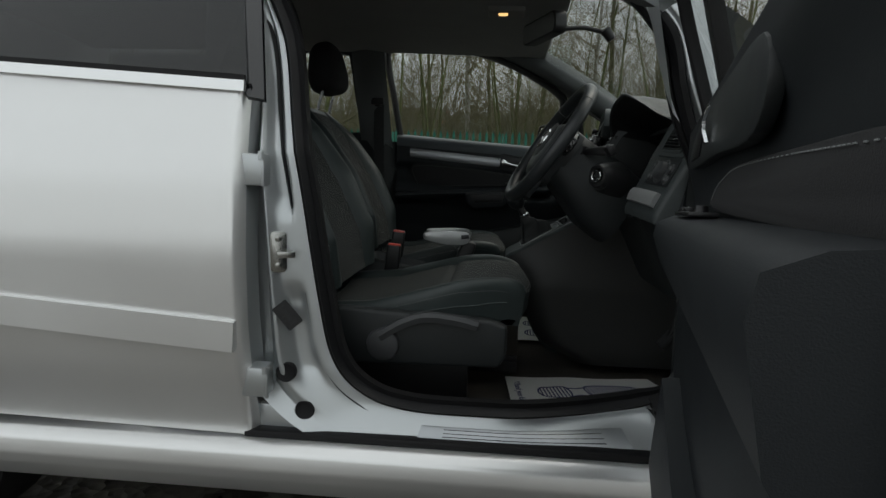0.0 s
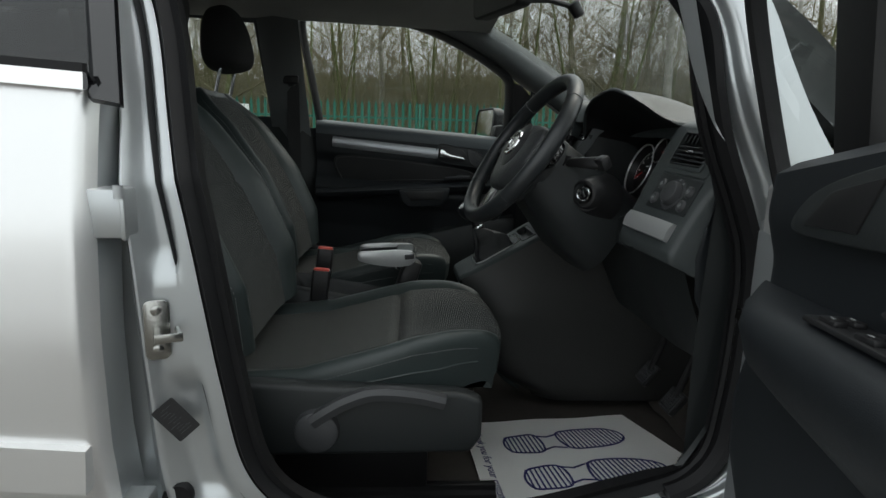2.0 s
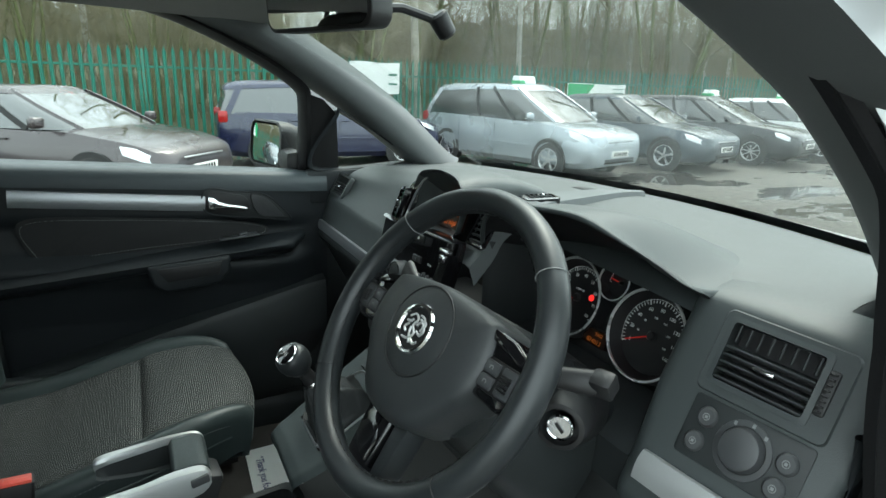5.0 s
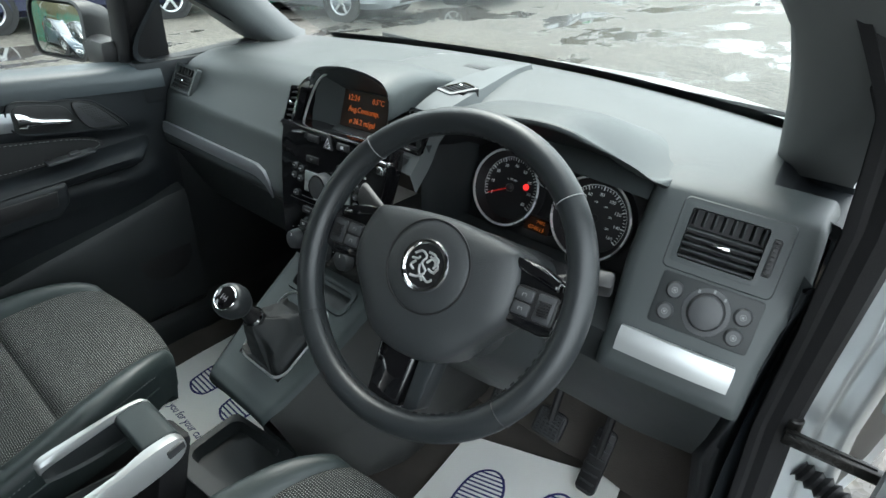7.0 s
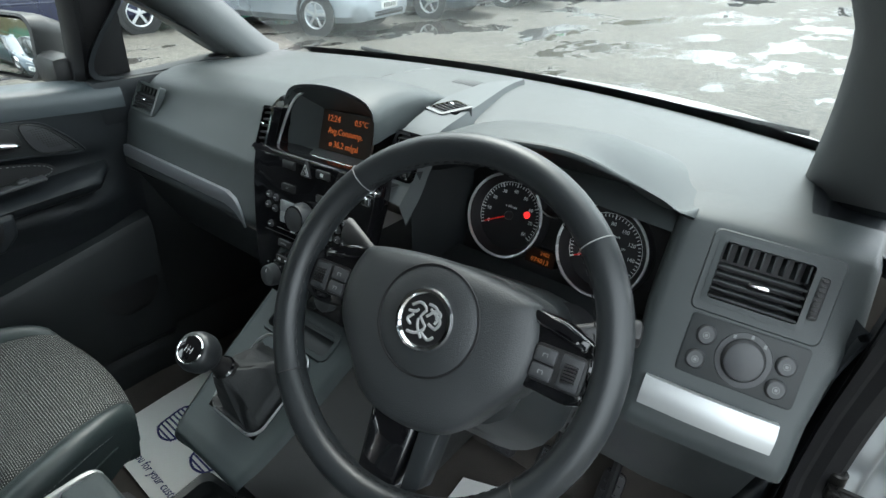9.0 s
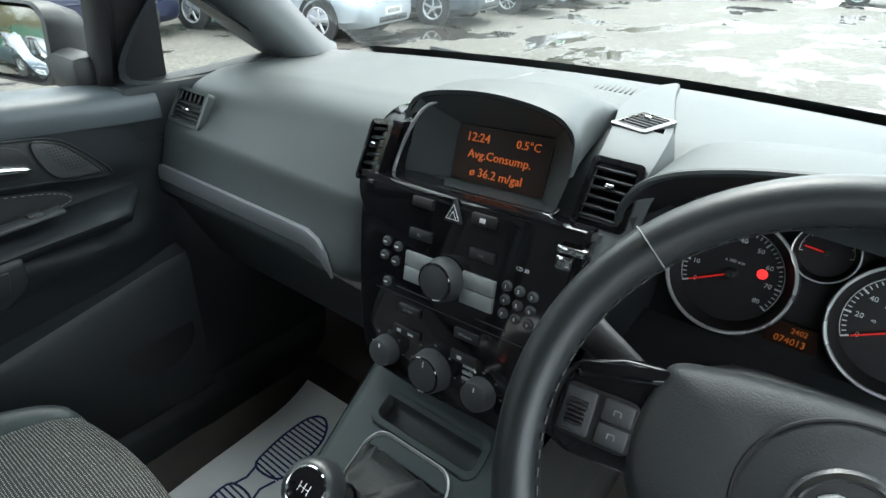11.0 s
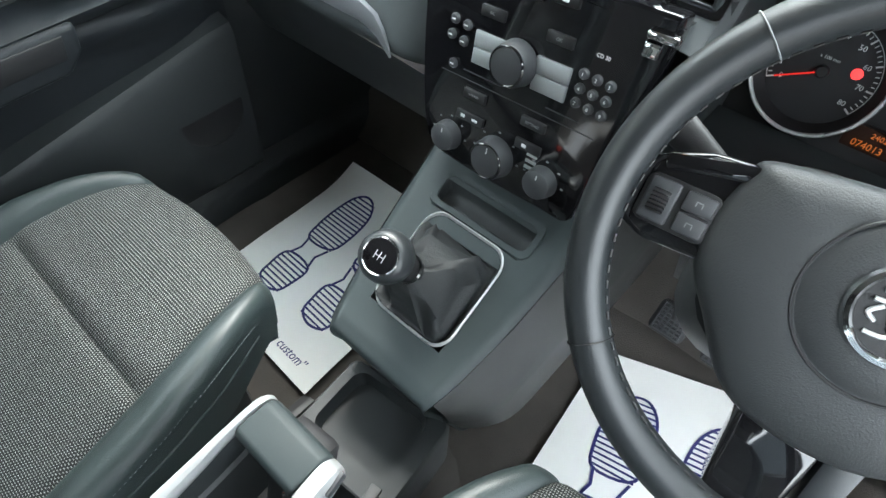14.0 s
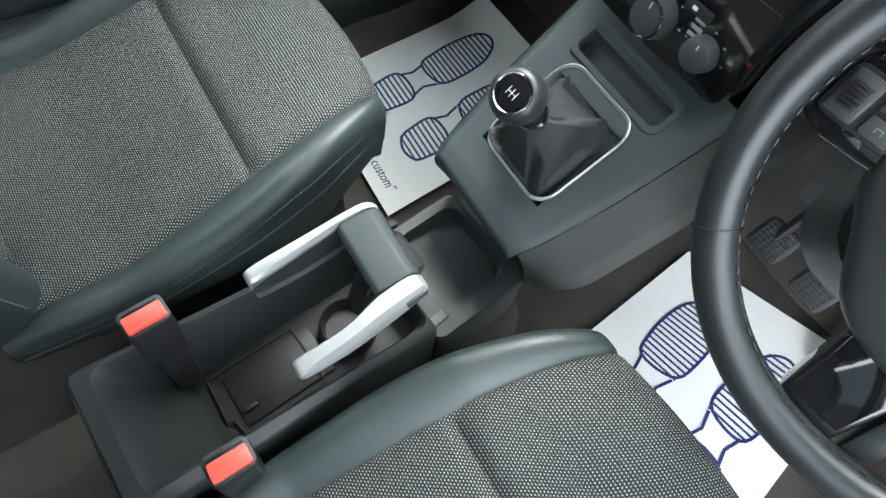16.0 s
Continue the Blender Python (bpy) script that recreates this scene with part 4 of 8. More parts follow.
    def head(u, v):
        t, p = 2 * PI * v, PI * (u - 0.5)
        c, s_ = math.copysign(abs(math.cos(t)) ** 0.62, math.cos(t)), math.copysign(abs(math.sin(t)) ** 0.62, math.sin(t))
        cp, sp = abs(math.cos(p)) ** 0.5, math.copysign(abs(math.sin(p)) ** 0.8, math.sin(p))
        hh = 0.098 + sp * 0.098
        wy = 0.130 * cp * s_ * (1 - 0.16 * sp)
        q = hb + Vector((-0.10, 0, 0.99)) * hh + Vector((0.97, 0, 0.2)) * (0.062 * cp * c * (1 - 0.2 * sp))
        return q.x, yc + wy, q.z

    part("headrest", grid(head, 28, 40), M_HEAD, st, "black cloth headrest", 70)
    for sg in (-1, 1):
        q = base + BACK_DIR * (L - 0.02) - BACK_FWD * 0.035
        part("headrest_post", rod(q + Vector((0, sg * 0.075, 0)), hb + Vector((0, sg * 0.075, 0.05)), 0.006, n=10), M_CHROME, st)

    # plinth, side cover, lever and runners
    o = side
    cover = [(-0.535, 0.655), (-0.50, 0.64), (-0.11, 0.622), (-0.066, 0.607), (-0.066, 0.535), (-0.085, 0.505), (-0.46, 0.50), (-0.52, 0.53)]
    ya, yb = yc + o * 0.245, yc + o * 0.285
    part("side_cover", prism(cover, "y", min(ya, yb), max(ya, yb), 0.010, 3), M_DASH_LOW, st, "black plastic side cover")
    part("seat_pan", rbox((-0.31, yc, 0.545), (0.40, 0.42, 0.10), 0.02), M_BLACK, st)
    lev = curve([(-0.37, 0.575), (-0.345, 0.592), (-0.31, 0.612), (-0.26, 0.628), (-0.19, 0.624), (-0.135, 0.612)], 26)
    yl = yc + o * 0.297
    lever = part("height_lever", join(sweep([(x, yl, z) for x, z in lev], [(-0.010, -0.013), (0.006, -0.013), (0.010, 0), (0.006, 0.010), (-0.010, 0.010)], False, (0, 0, 1)),
                                      xf(lathe([(0, 0.016), (0.030, 0.016), (0.038, 0.012), (0.041, 0.0)], 30), plane((-0.362, yc + o * 0.285, 0.553), (0, o, 0), (1, 0, 0)))), M_BUTTON, st, "black seat height lever")
    for ry in (-0.19, 0.19):
        rr = part("runner", prism([(ry + yc - 0.022, 0.335), (ry + yc - 0.022, 0.372), (ry + yc - 0.008, 0.372), (ry + yc - 0.008, 0.385), (ry + yc + 0.008, 0.385), (ry + yc + 0.008, 0.372), (ry + yc + 0.022, 0.372), (ry + yc + 0.022, 0.335)], "x", -0.60, -0.02, 0.002), M_BLACK, st, "black steel seat runner")
        part("bracket", rbox((-0.31, yc + ry, 0.46), (0.30, 0.018, 0.16), 0.004), M_BLACK, st)
    part("runner_cover", prism([(-0.55, 0.33), (-0.55, 0.402), (-0.45, 0.395), (-0.30, 0.400), (-0.12, 0.392), (-0.02, 0.385), (-0.015, 0.33)], "y", min(yc + o * 0.30, yc + o * 0.335), max(yc + o * 0.30, yc + o * 0.335), 0.004), M_DASH_LOW, st)
    for ch in st.children:
        for v in ch.data.vertices:
            v.co.x += dx
    return st


seat(-0.406, -1, "front seats", -0.006)
seat(0.340, 1, "front seats", -0.066)

# ---- steering wheel ----
WC = Vector((0.030, -0.375, 1.0515))
RAKE, W_YAW = radians(33.8), radians(6.2)
W_FWD = Vector((math.cos(W_YAW), math.sin(W_YAW), 0))
W_RIGHT = Vector((math.sin(W_YAW), -math.cos(W_YAW), 0))
W_UP = W_FWD * math.sin(RAKE) + Vector((0, 0, math.cos(RAKE)))
W_N = Vector((0, 0, math.sin(RAKE))) - W_FWD * math.cos(RAKE)
# wheel frame: x to the driver's right, y up the wheel, z towards the driver
WM = Matrix((W_RIGHT, W_UP, W_N)).transposed().to_4x4()
WM.translation = WC
WR = 0.176
sw = thing("steering_wheel", WC, "black leather steering wheel with three spokes and round badge", "steering wheel")
rimpts = [(WR * math.cos(a), WR * math.sin(a), 0) for a in np.linspace(0, 2 * PI, 97)[:-1]]
rim_prof = [(0.0158 * math.cos(t), 0.0178 * math.sin(t)) for t in np.linspace(0, 2 * PI, 17)[:-1]]
rim = part("rim", xf(sweep(rimpts, rim_prof, True, (0, 0, 1)), WM), M_RIM, sw, "black leather rim", 60)
for a in (42, 138, 217, 321):
    a = radians(a)
    c = Vector((WR * math.cos(a), WR * math.sin(a), 0))
    er = c.normalized()
    part("seam", xf(tube([c + er * 0.0165 * math.cos(t) + Vector((0, 0, 0.0185)) * math.sin(t) for t in np.linspace(0, 2 * PI, 25)[:-1]], 0.0006, 5, True, er.cross(Vector((0, 0, 1)))), WM), M_STITCH if a < 3 else M_BLACK, rim)

inner = [((WR - 0.0163) * math.cos(a), (WR - 0.0163) * math.sin(a), 0.006) for a in np.linspace(0, 2 * PI, 361)]
part("stitching", xf(stitches(inner, 0.0085, 0.0007), WM), M_BLACK, rim)
# hub: a padded shield
HUB = curve([(-0.104, 0.043), (-0.086, 0.056), (0.0, 0.064), (0.086, 0.056), (0.104, 0.043), (0.112, 0.010), (0.107, -0.024), (0.085, -0.054), (0.050, -0.094), (0.0, -0.105), (-0.050, -0.094), (-0.085, -0.054), (-0.107, -0.024), (-0.112, 0.010)], 70, True)


def hub_rows():
    rows = []
    for k, (f, z) in enumerate(((1.0, -0.055), (1.0, -0.014), (0.985, -0.005), (0.955, 0.002), (0.90, 0.0065), (0.75, 0.011), (0.55, 0.014))):
        rows.append([(x * f, y * f - 0.004 * (1 - f), z) for x, y in HUB])
    return rows


hb = loft(hub_rows(), True)
top = [v for v in hb.verts if abs(v.co.z - 0.014) < 1e-5]
bmesh.ops.contextual_create(hb, geom=top)
hub = part("airbag_cover", xf(hb, WM), M_HUB, sw, "grained black airbag cover", 50)
BD = Matrix.Translation((0.003, 0.003, 0.0135))
part("boss_ring", xf(tube([(0.054 * math.cos(a), 0.054 * math.sin(a), 0.0005) for a in np.linspace(0, 2 * PI, 61)[:-1]], 0.0012, 6, True), WM @ BD), M_BLACK, hub)
part("boss", xf(lathe([(0, 0.006), (0.034, 0.005), (0.048, 0.0026), (0.053, 0.0)], 48), WM @ BD), M_HUB, hub)
badge = part("badge", xf(lathe([(0, 0.006), (0.024, 0.006), (0.0255, 0.0075)], 48), WM @ BD), M_BLACK, sw, "round badge with a chrome ring and plain emblem")
part("badge_ring", xf(lathe([(0.0245, 0.0072), (0.0262, 0.0095), (0.029, 0.0092), (0.0305, 0.006)], 48), WM @ BD), M_CHROME, badge)
for pts in ([(-0.016, 0.010), (-0.008, 0.015), (0.0, 0.010), (-0.004, 0.002), (0.004, -0.006), (-0.004, -0.014), (-0.014, -0.015)],
            [(0.002, 0.004), (0.010, 0.012), (0.016, 0.009), (0.012, 0.0)], [(0.006, -0.002), (0.014, -0.004), (0.018, 0.002)],
            [(0.001, 0.016), (0.010, 0.014), (0.013, 0.004)], [(0.004, 0.012), (0.017, 0.004), (0.014, -0.005)], [(-0.018, 0.004), (-0.011, 0.005), (-0.008, 0.008)], [(-0.006, 0.0), (-0.004, -0.008), (0.003, -0.017)],
            [(-0.012, 0.002), (-0.017, -0.004), (-0.012, -0.008)], [(0.002, -0.012), (0.010, -0.016), (0.015, -0.012)]):
    ln = [(x, y, 0.0068) for x, y in curve(pts, 14)]
    part("emblem_stroke", xf(tube(ln, 0.0015, 6), WM @ BD), M_BADGE, badge)
part("airbag_mark", xf(join(rbox((0, -0.078, 0.0092), (0.022, 0.0045, 0.0008), 0.0003)), WM), M_DASH_LOW, hub)

# spokes
for s in (-1, 1):
    pad = [(s * x, y) for x, y in ((0.092, 0.049), (0.125, 0.046), (0.155, 0.034), (0.170, 0.020), (0.171, -0.006), (0.163, -0.018), (0.145, -0.025), (0.100, -0.022))]
    sp = part("spoke", xf(prism(pad if s > 0 else pad[::-1], "z", -0.034, -0.002, 0.006, 3), WM), M_GLOSS, sw, "gloss black spoke with buttons")
    part("spoke_bar", xf(rbox((s * 0.124, 0.0365, -0.0005), (0.056, 0.011, 0.004), 0.002, rot=(0, 0, -13 * s)), WM), M_GLOSS, sp)
    keys = part("keypad", xf(prism([(s * x, y) for x, y in rrect(0.050, 0.034, 0.006, 3)][::s], "z", -0.003, 0.0005, 0.001), WM @ pose(s * 0.1315, 0.0045, 0)), M_BLACK, sp)
    for dy in (0.0120, -0.0030):
        part("button", xf(rbox((s * 0.1190, dy, 0.0010), (0.0200, 0.0135, 0.005), 0.0018), WM), M_BUTTON, keys)
        part("symbol", xf(join(rbox((s * 0.1190 - 0.0022, dy, 0.0036), (0.0008, 0.0034, 0.0004), 0), rbox((s * 0.1190, dy + 0.0015, 0.0036), (0.0040, 0.0007, 0.0004), 0), rbox((s * 0.1190 + 0.0020, dy - 0.0003, 0.0036), (0.0007, 0.0028, 0.0004), 0)), WM), M_STITCH, keys)
    part("rocker", xf(rbox((s * 0.1435, 0.0045, 0.0000), (0.0210, 0.0300, 0.005), 0.003), WM), M_BUTTON, keys)
    part("thumb_roller", xf(join(*[rbox((s * 0.1435, -0.0030 + 0.0028 * k, 0.0030 + 0.0014 * math.sin(PI * k / 5)), (0.012, 0.0019, 0.006), 0.0008) for k in range(6)]), WM), M_BLACK, keys)
low = prism([(-0.036, -0.094), (0.018, -0.100), (0.014, -0.166), (-0.030, -0.166)][::-1], "z", -0.040, -0.004, 0.005, 3)
part("lower_spoke", xf(low, WM), M_GLOSS, sw, "gloss black lower spoke")
part("spoke_side", xf(prism([(0.020, -0.100), (0.044, -0.095), (0.040, -0.155), (0.020, -0.166)][::-1], "z", -0.040, -0.008, 0.004, 2), WM), M_RIM, sw)

# column shroud, stalks, ignition
col = thing("steering_column", (0.15, -0.4, 0.95), "black steering column shroud with ignition lock and stalks", "steering column")
rows = []
for d, w, h, dz in ((0.035, 0.055, 0.05, 0.0), (0.05, 0.095, 0.075, -0.012), (0.11, 0.105, 0.085, -0.022), (0.19, 0.11, 0.10, -0.035), (0.27, 0.10, 0.10, -0.04)):
    rows.append([(x, y + dz, -d) for x, y in [(px * w / 0.5, py * h / 0.5) for px, py in rrect(1.0, 1.0, 0.3, 5)]])
part("shroud", xf(loft(rows, True, True), WM), M_DASH_LOW, col, "black plastic column shroud", 50)
km = plane((0.145, -0.488, 0.966), (-0.75, -0.62, 0.05), (0.62, -0.75, 0))
part("lock_boss", join(xf(lathe([(0.036, -0.03), (0.030, -0.004), (0.0275, 0.0), (0.022, 0.001)], 36), km), rod((0.197, -0.432, 0.953), (0.157, -0.474, 0.965), 0.055, 0.036, 28)), M_BLACK, col)
lock = part("ignition_lock", xf(lathe([(0, 0.0015), (0.0125, 0.0015), (0.014, 0.003), (0.0155, 0.0015), (0.016, -0.006)], 32), km), M_CHROME, col, "chrome ignition lock")
part("key_slot", xf(rbox((0, 0, 0.002), (0.004, 0.013, 0.002), 0.0005, rot=(0, 0, 40)), km), M_BLACK, lock)


def stalk(s, tip, name, mark):
    p0 = WM @ Vector((0.07 * s, 0.012, -0.06))
    p1 = Vector(tip)
    d = (p1 - p0)
    rt = d.normalized()
    m = Matrix((rt, W_UP, rt.cross(W_UP))).transposed().to_4x4()
    m.translation = p0
    L_ = d.length
    body_ = [(0, 0.010), (0.25 * L_, 0.009), (0.55 * L_, 0.012), (0.95 * L_, 0.016), (L_, 0.014)]
    rows = [[(x, a * w, b * 0.55 * w) for a, b in ring(1.0, 14)] for x, w in body_]
    st = part(name, xf(loft(rows, True, True), m), M_BLACK, col, "black control stalk")
    part("stalk_ribs", xf(join(*[rbox((lerp(0.1, 0.34, k / 5) * L_, 0, 0), (0.004, 0.024, 0.016), 0.001) for k in range(5)]), m), M_BLACK, st)
    if mark:
        part("stalk_mark", xf(join(*[tube([(L_ * 0.8 + x, y, 0.0092) for x, y in ((-0.006 + q, 0.0), (0 + q, 0.005), (0 + q, 0.002), (0.005 + q, 0.002), (0.005 + q, -0.002), (0 + q, -0.002), (0 + q, -0.005))], 0.0005, 4, True) for q in (-0.008, 0.006)]), m), M_WHITE, st)
    return st


stalk(-1, (0.090, -0.192, 1.070), "stalk", True)
sr = stalk(1, (0.168, -0.520, 1.030), "stalk", False)
part("stalk_head", rbox((0.170, -0.522, 1.030), (0.024, 0.026, 0.028), 0.006, rot=(0, -30, 20)), M_BLACK, sr)

# ---- dashboard ----
dash = thing("dashboard", (0.4, 0, 0.9), "dark grey grained dashboard across the car", "dashboard")
base_x = lambda y: 0.86 - 0.34 * y * y


def dash_profile(y):
    """Outline in x and z from the windscreen over the top and down the face."""
    d = interp(y, [-0.75, -0.60, -0.53, -0.17, -0.13, 0.13, 0.20, 0.72], [0, 0, 0.02, 0.05, 0.03, 0.03, 0.0, 0.0])
    e = 0.0 if y > 0 else interp(-y, [0.52, 0.72], [-0.005, 0.045])
    crest = 1.105 + interp(y, [-0.72, -0.5, 0.15, 0.4, 0.72], [0.0, 0.012, 0.022, 0.012, -0.012])
    w = min(1, max(0, (-y - 0.51) / 0.035))
    roll = [(0.345 + d, crest - 0.006), (0.305 + d, crest - 0.024), (0.280 + d, crest - 0.055), (0.246 + d, 1.020 + e * 0.4), (0.236 + d, 1.005 + e * 0.5)]
    g = 0.027 - 0.172 * (y + 0.6146)
    flush = [(0.350 + g, crest - 0.001), (0.336 + g, crest - 0.006), (0.322 + g, crest - 0.020), (0.300 + g, 1.025), (0.290 + g, 1.0)]
    roll = [(lerp(a[0], b[0], w), lerp(a[1], b[1], w)) for a, b in zip(roll, flush)]
    return [(base_x(y) + 0.04, 1.075), (base_x(y) - 0.05, 1.098), (lerp(base_x(y), 0.36, 0.45), crest), (0.40 + d, crest + 0.002), *roll, (0.228 + d, 0.975 + e * 0.6), (0.211 + d, 0.925 + e), (0.206 + d, 0.904 + e), (0.212 + d, 0.890 + e)]


def dash_at(y, v):
    pr = curve(dash_profile(y), 44)
    k = v * 44
    i = min(int(k), 43)
    p = pr[i] * (1 - (k - i)) + pr[i + 1] * (k - i)
    return p[0], y, p[1]


# passenger's half, middle top, driver's outer end
part("dash_top", grid(lambda u, v: dash_at(lerp(0.155, 0.70, u), v), 30, 44), M_DASH, dash, "soft grained dash top on the passenger's side", 50)
part("dash_middle", grid(lambda u, v: dash_at(lerp(-0.165, 0.155, u), v * 0.56), 16, 26), M_DASH, dash, "", 50)
part("dash_driver_top", grid(lambda u, v: dash_at(lerp(-0.547, -0.165, u), v * 0.45), 20, 20), M_DASH, dash, "", 50)
dash_edge = lambda v: lerp(-0.606, -0.703, max(0, (v - 0.37) / 0.63) ** 1.3)
part("dash_end", grid(lambda u, v: dash_at(lerp(dash_edge(v), -0.545, u), v * 0.452), 14, 24), M_DASH, dash, "", 50)
shoulder = [[(dash_at(dash_edge(v), v * 0.452)[0] + dx, max(-0.728, dash_edge(v) + dy), dash_at(dash_edge(v), v * 0.452)[2] - dz) for v in np.linspace(0, 1, 16)] for dx, dy, dz in ((0, 0.001, 0.001), (0, -0.007, 0.0025), (0.002, -0.015, 0.010), (0.006, -0.021, 0.024), (0.012, -0.025, 0.034), (0.02, -0.045, 0.040), (0.03, -0.13, 0.042))]
# darker plastic than the dash: gives its turned-away side the look of shade
part("dash_shoulder", loft(shoulder), M_TRIM, dash, "rolled dash shoulder beside the windscreen pillar, coloured darker for shade", 60)
part("dash_end_cap", loft([[dash_at(0.70, v) for v in np.linspace(0, 1, 30)], [(dash_at(0.70, v)[0] + 0.03, 0.715, lerp(dash_at(0.70, v)[2], 1.0, 0.1)) for v in np.linspace(0, 1, 30)]]), M_DASH, dash)

# glovebox below the satin strip
part("glovebox", loft([[(0.205 + 0.01 * math.sin(PI * u), y, 0.889) for u, y in [(k / 20, lerp(0.16, 0.70, k / 20)) for k in range(21)]],
                       [(0.228, lerp(0.16, 0.70, k / 20), 0.868) for k in range(21)],
                       [(0.262, lerp(0.16, 0.70, k / 20), 0.80) for k in range(21)],
                       [(0.30, lerp(0.16, 0.70, k / 20), 0.725) for k in range(21)],
                       [(0.40, lerp(0.16, 0.70, k / 20), 0.690) for k in range(21)],
                       [(0.72, lerp(0.16, 0.70, k / 20), 0.70) for k in range(21)]]), M_DASH_LOW, dash, "dark glovebox lid", 30)
strip = [(0.2075, y, 0.933) for y in np.linspace(0.690, 0.285, 20)] + [(0.2065, 0.262, 0.927), (0.2040, 0.243, 0.915), (0.2015, 0.230, 0.902), (0.2005, 0.222, 0.890)]
part("dash_strip", sweep(strip, [(-0.006, -0.013), (0.003, -0.013), (0.005, 0.0), (0.003, 0.013), (-0.006, 0.013)], False, (0.15, 0, 1), [1.0] * 20 + [0.9, 0.6, 0.35, 0.15]), M_ALU, dash, "satin aluminium strip along the dash")


def vent(m, w, h, slats, mat_frame, parent, chrome=True, skew=0.0, roller=None, vanes=0, deep=0.011):
    """Air vent: frame, dark well, slats and a chrome slider."""
    sk = lambda x, y: (x + skew * y, y)
    if deep < 0.02:
        m = m @ pose(0, 0, deep - 0.003)
    outer = [sk(x, y) for x, y in rrect(w + 0.012, h + 0.012, 0.006, 3)]
    inner = [sk(x, y) for x, y in rrect(w, h, 0.004, 3)]
    rows = [[(*p, -min(0.012, deep)) for p in outer], [(*p, 0.002) for p in outer], [(*p, 0.003) for p in inner], [(*p, -deep) for p in inner]]
    v = part("air_vent", xf(loft(rows, True), m), mat_frame, parent, "air vent with black slats")
    part("vent_well", xf(prism([sk(x, y) for x, y in rrect(w, h, 0.004, 3)], "z", -deep - 0.003, -deep), m), M_STRAP, v)
    lo, hi = (-h / 2, h / 2) if not vanes else (-h / 2, h * 0.16)
    for k in range(slats):
        y = lerp(lo, hi, (k + 0.5) / slats)
        part("slat", xf(rbox((skew * y, y, -0.0035), (w - 0.002, 0.0030, min(0.014, deep - 0.003)), 0.0009, 1, rot=(14, 0, 0)), m), M_DASH_LOW, v)
    for k in range(vanes):
        x = lerp(-w / 2, w / 2, (k + 0.5) / vanes)
        part("vane", xf(rbox((x + skew * (h * 0.33), h * 0.33, -0.004), (0.0026, h * 0.30, min(0.012, deep - 0.003)), 0.0008, 1, rot=(0, 18, 0)), m), M_DASH_LOW, v)
    if chrome:
        part("vent_slider", xf(rbox((skew * lerp(lo, hi, 0.62), lerp(lo, hi, 0.62), 0.004), (w * 0.24, 0.005, 0.008), 0.002), m), M_CHROME, v)
    if roller:
        part("vent_roller", xf(join(rbox((roller, 0, 0.0), (0.011, h * 0.72, 0.006), 0.004), *[rbox((roller, lerp(-0.3, 0.3, k / 7) * h, 0.004), (0.006, 0.0022, 0.006), 0.0006, 1) for k in range(8)]), m), M_BLACK, v)
    return v


# driver's outer panel: vent, light switches, satin strip
DP = plane((0.2754, -0.6146, 0.9825), (-0.882, -0.183, 0.435), (0.172, -0.983, -0.065)) @ Matrix.Diagonal((0.96, 1.05, 1, 1))
P_LEFT = lambda v: interp(v, [-0.11, -0.05, 0.03, 0.11, 0.16], [-0.089, -0.090, -0.096, -0.094, -0.090])
P_RIGHT = lambda v: interp(v, [-0.11, -0.05, 0.0, 0.05, 0.13], [0.066, 0.067, 0.073, 0.086, 0.080])
P_U = [-3, -2.4, -1.8, -1.2, -0.6, 0.0, 0.25, 0.5, 0.75, 1.0, 1.5, 2.0, 2.6, 3.2, 4.0]
P_V = [-0.116, -0.110, -0.104, -0.098, -0.075, -0.05, -0.025, 0.0, 0.025, 0.049, 0.070, 0.090, 0.111, 0.1235]


def panel_skin(k, m):
    """The side panel: flat in the middle, rolled away at both sides and below, and over into the dash top."""
    s, roll = P_U[k], max(0, m - len(P_V) + 1)
    v = P_V[min(m, len(P_V) - 1)]
    a, b = P_LEFT(v), P_RIGHT(v)
    cols = [a, -0.055, -0.020, 0.015, 0.039, b]
    if s < 0:
        an = -s / 3 * 1.35
        u, z = a - 0.022 * math.sin(an), -0.022 * (1 - math.cos(an)) - (0.03 if s < -2.9 else 0)
    elif s > 1:
        an = (s - 1) / 3 * 1.45
        u, z = b + 0.020 * math.sin(an), -0.020 * (1 - math.cos(an)) - (0.05 if s > 3.9 else 0)
    else:
        u, z = cols[k - 5], 0.0
    z -= 0.010 * max(0, (-0.098 - v) / 0.018) ** 1.6
    if not roll:
        return DP @ Vector((u, v, z))
    p = DP @ Vector((u, v, z))
    q = p + (DP @ Vector((u, v + 0.1, z)) - p) * 10 * 0.016
    end = Vector((q.x + 0.062, p.y, 0))
    pr = curve(dash_profile(p.y), 44)
    end.z = interp(end.x, [w[0] for w in pr[:22]][::-1], [w[1] for w in pr[:22]][::-1]) + 0.0008 - 0.004 * (s < 0) * -s / 3 - 0.045 * max(0, (s - 1) / 3) ** 2
    top = p.lerp(q, 1.0)
    top.z = end.z
    f = roll / 8
    return p * (1 - f) ** 2 + top * 2 * f * (1 - f) + end * f * f


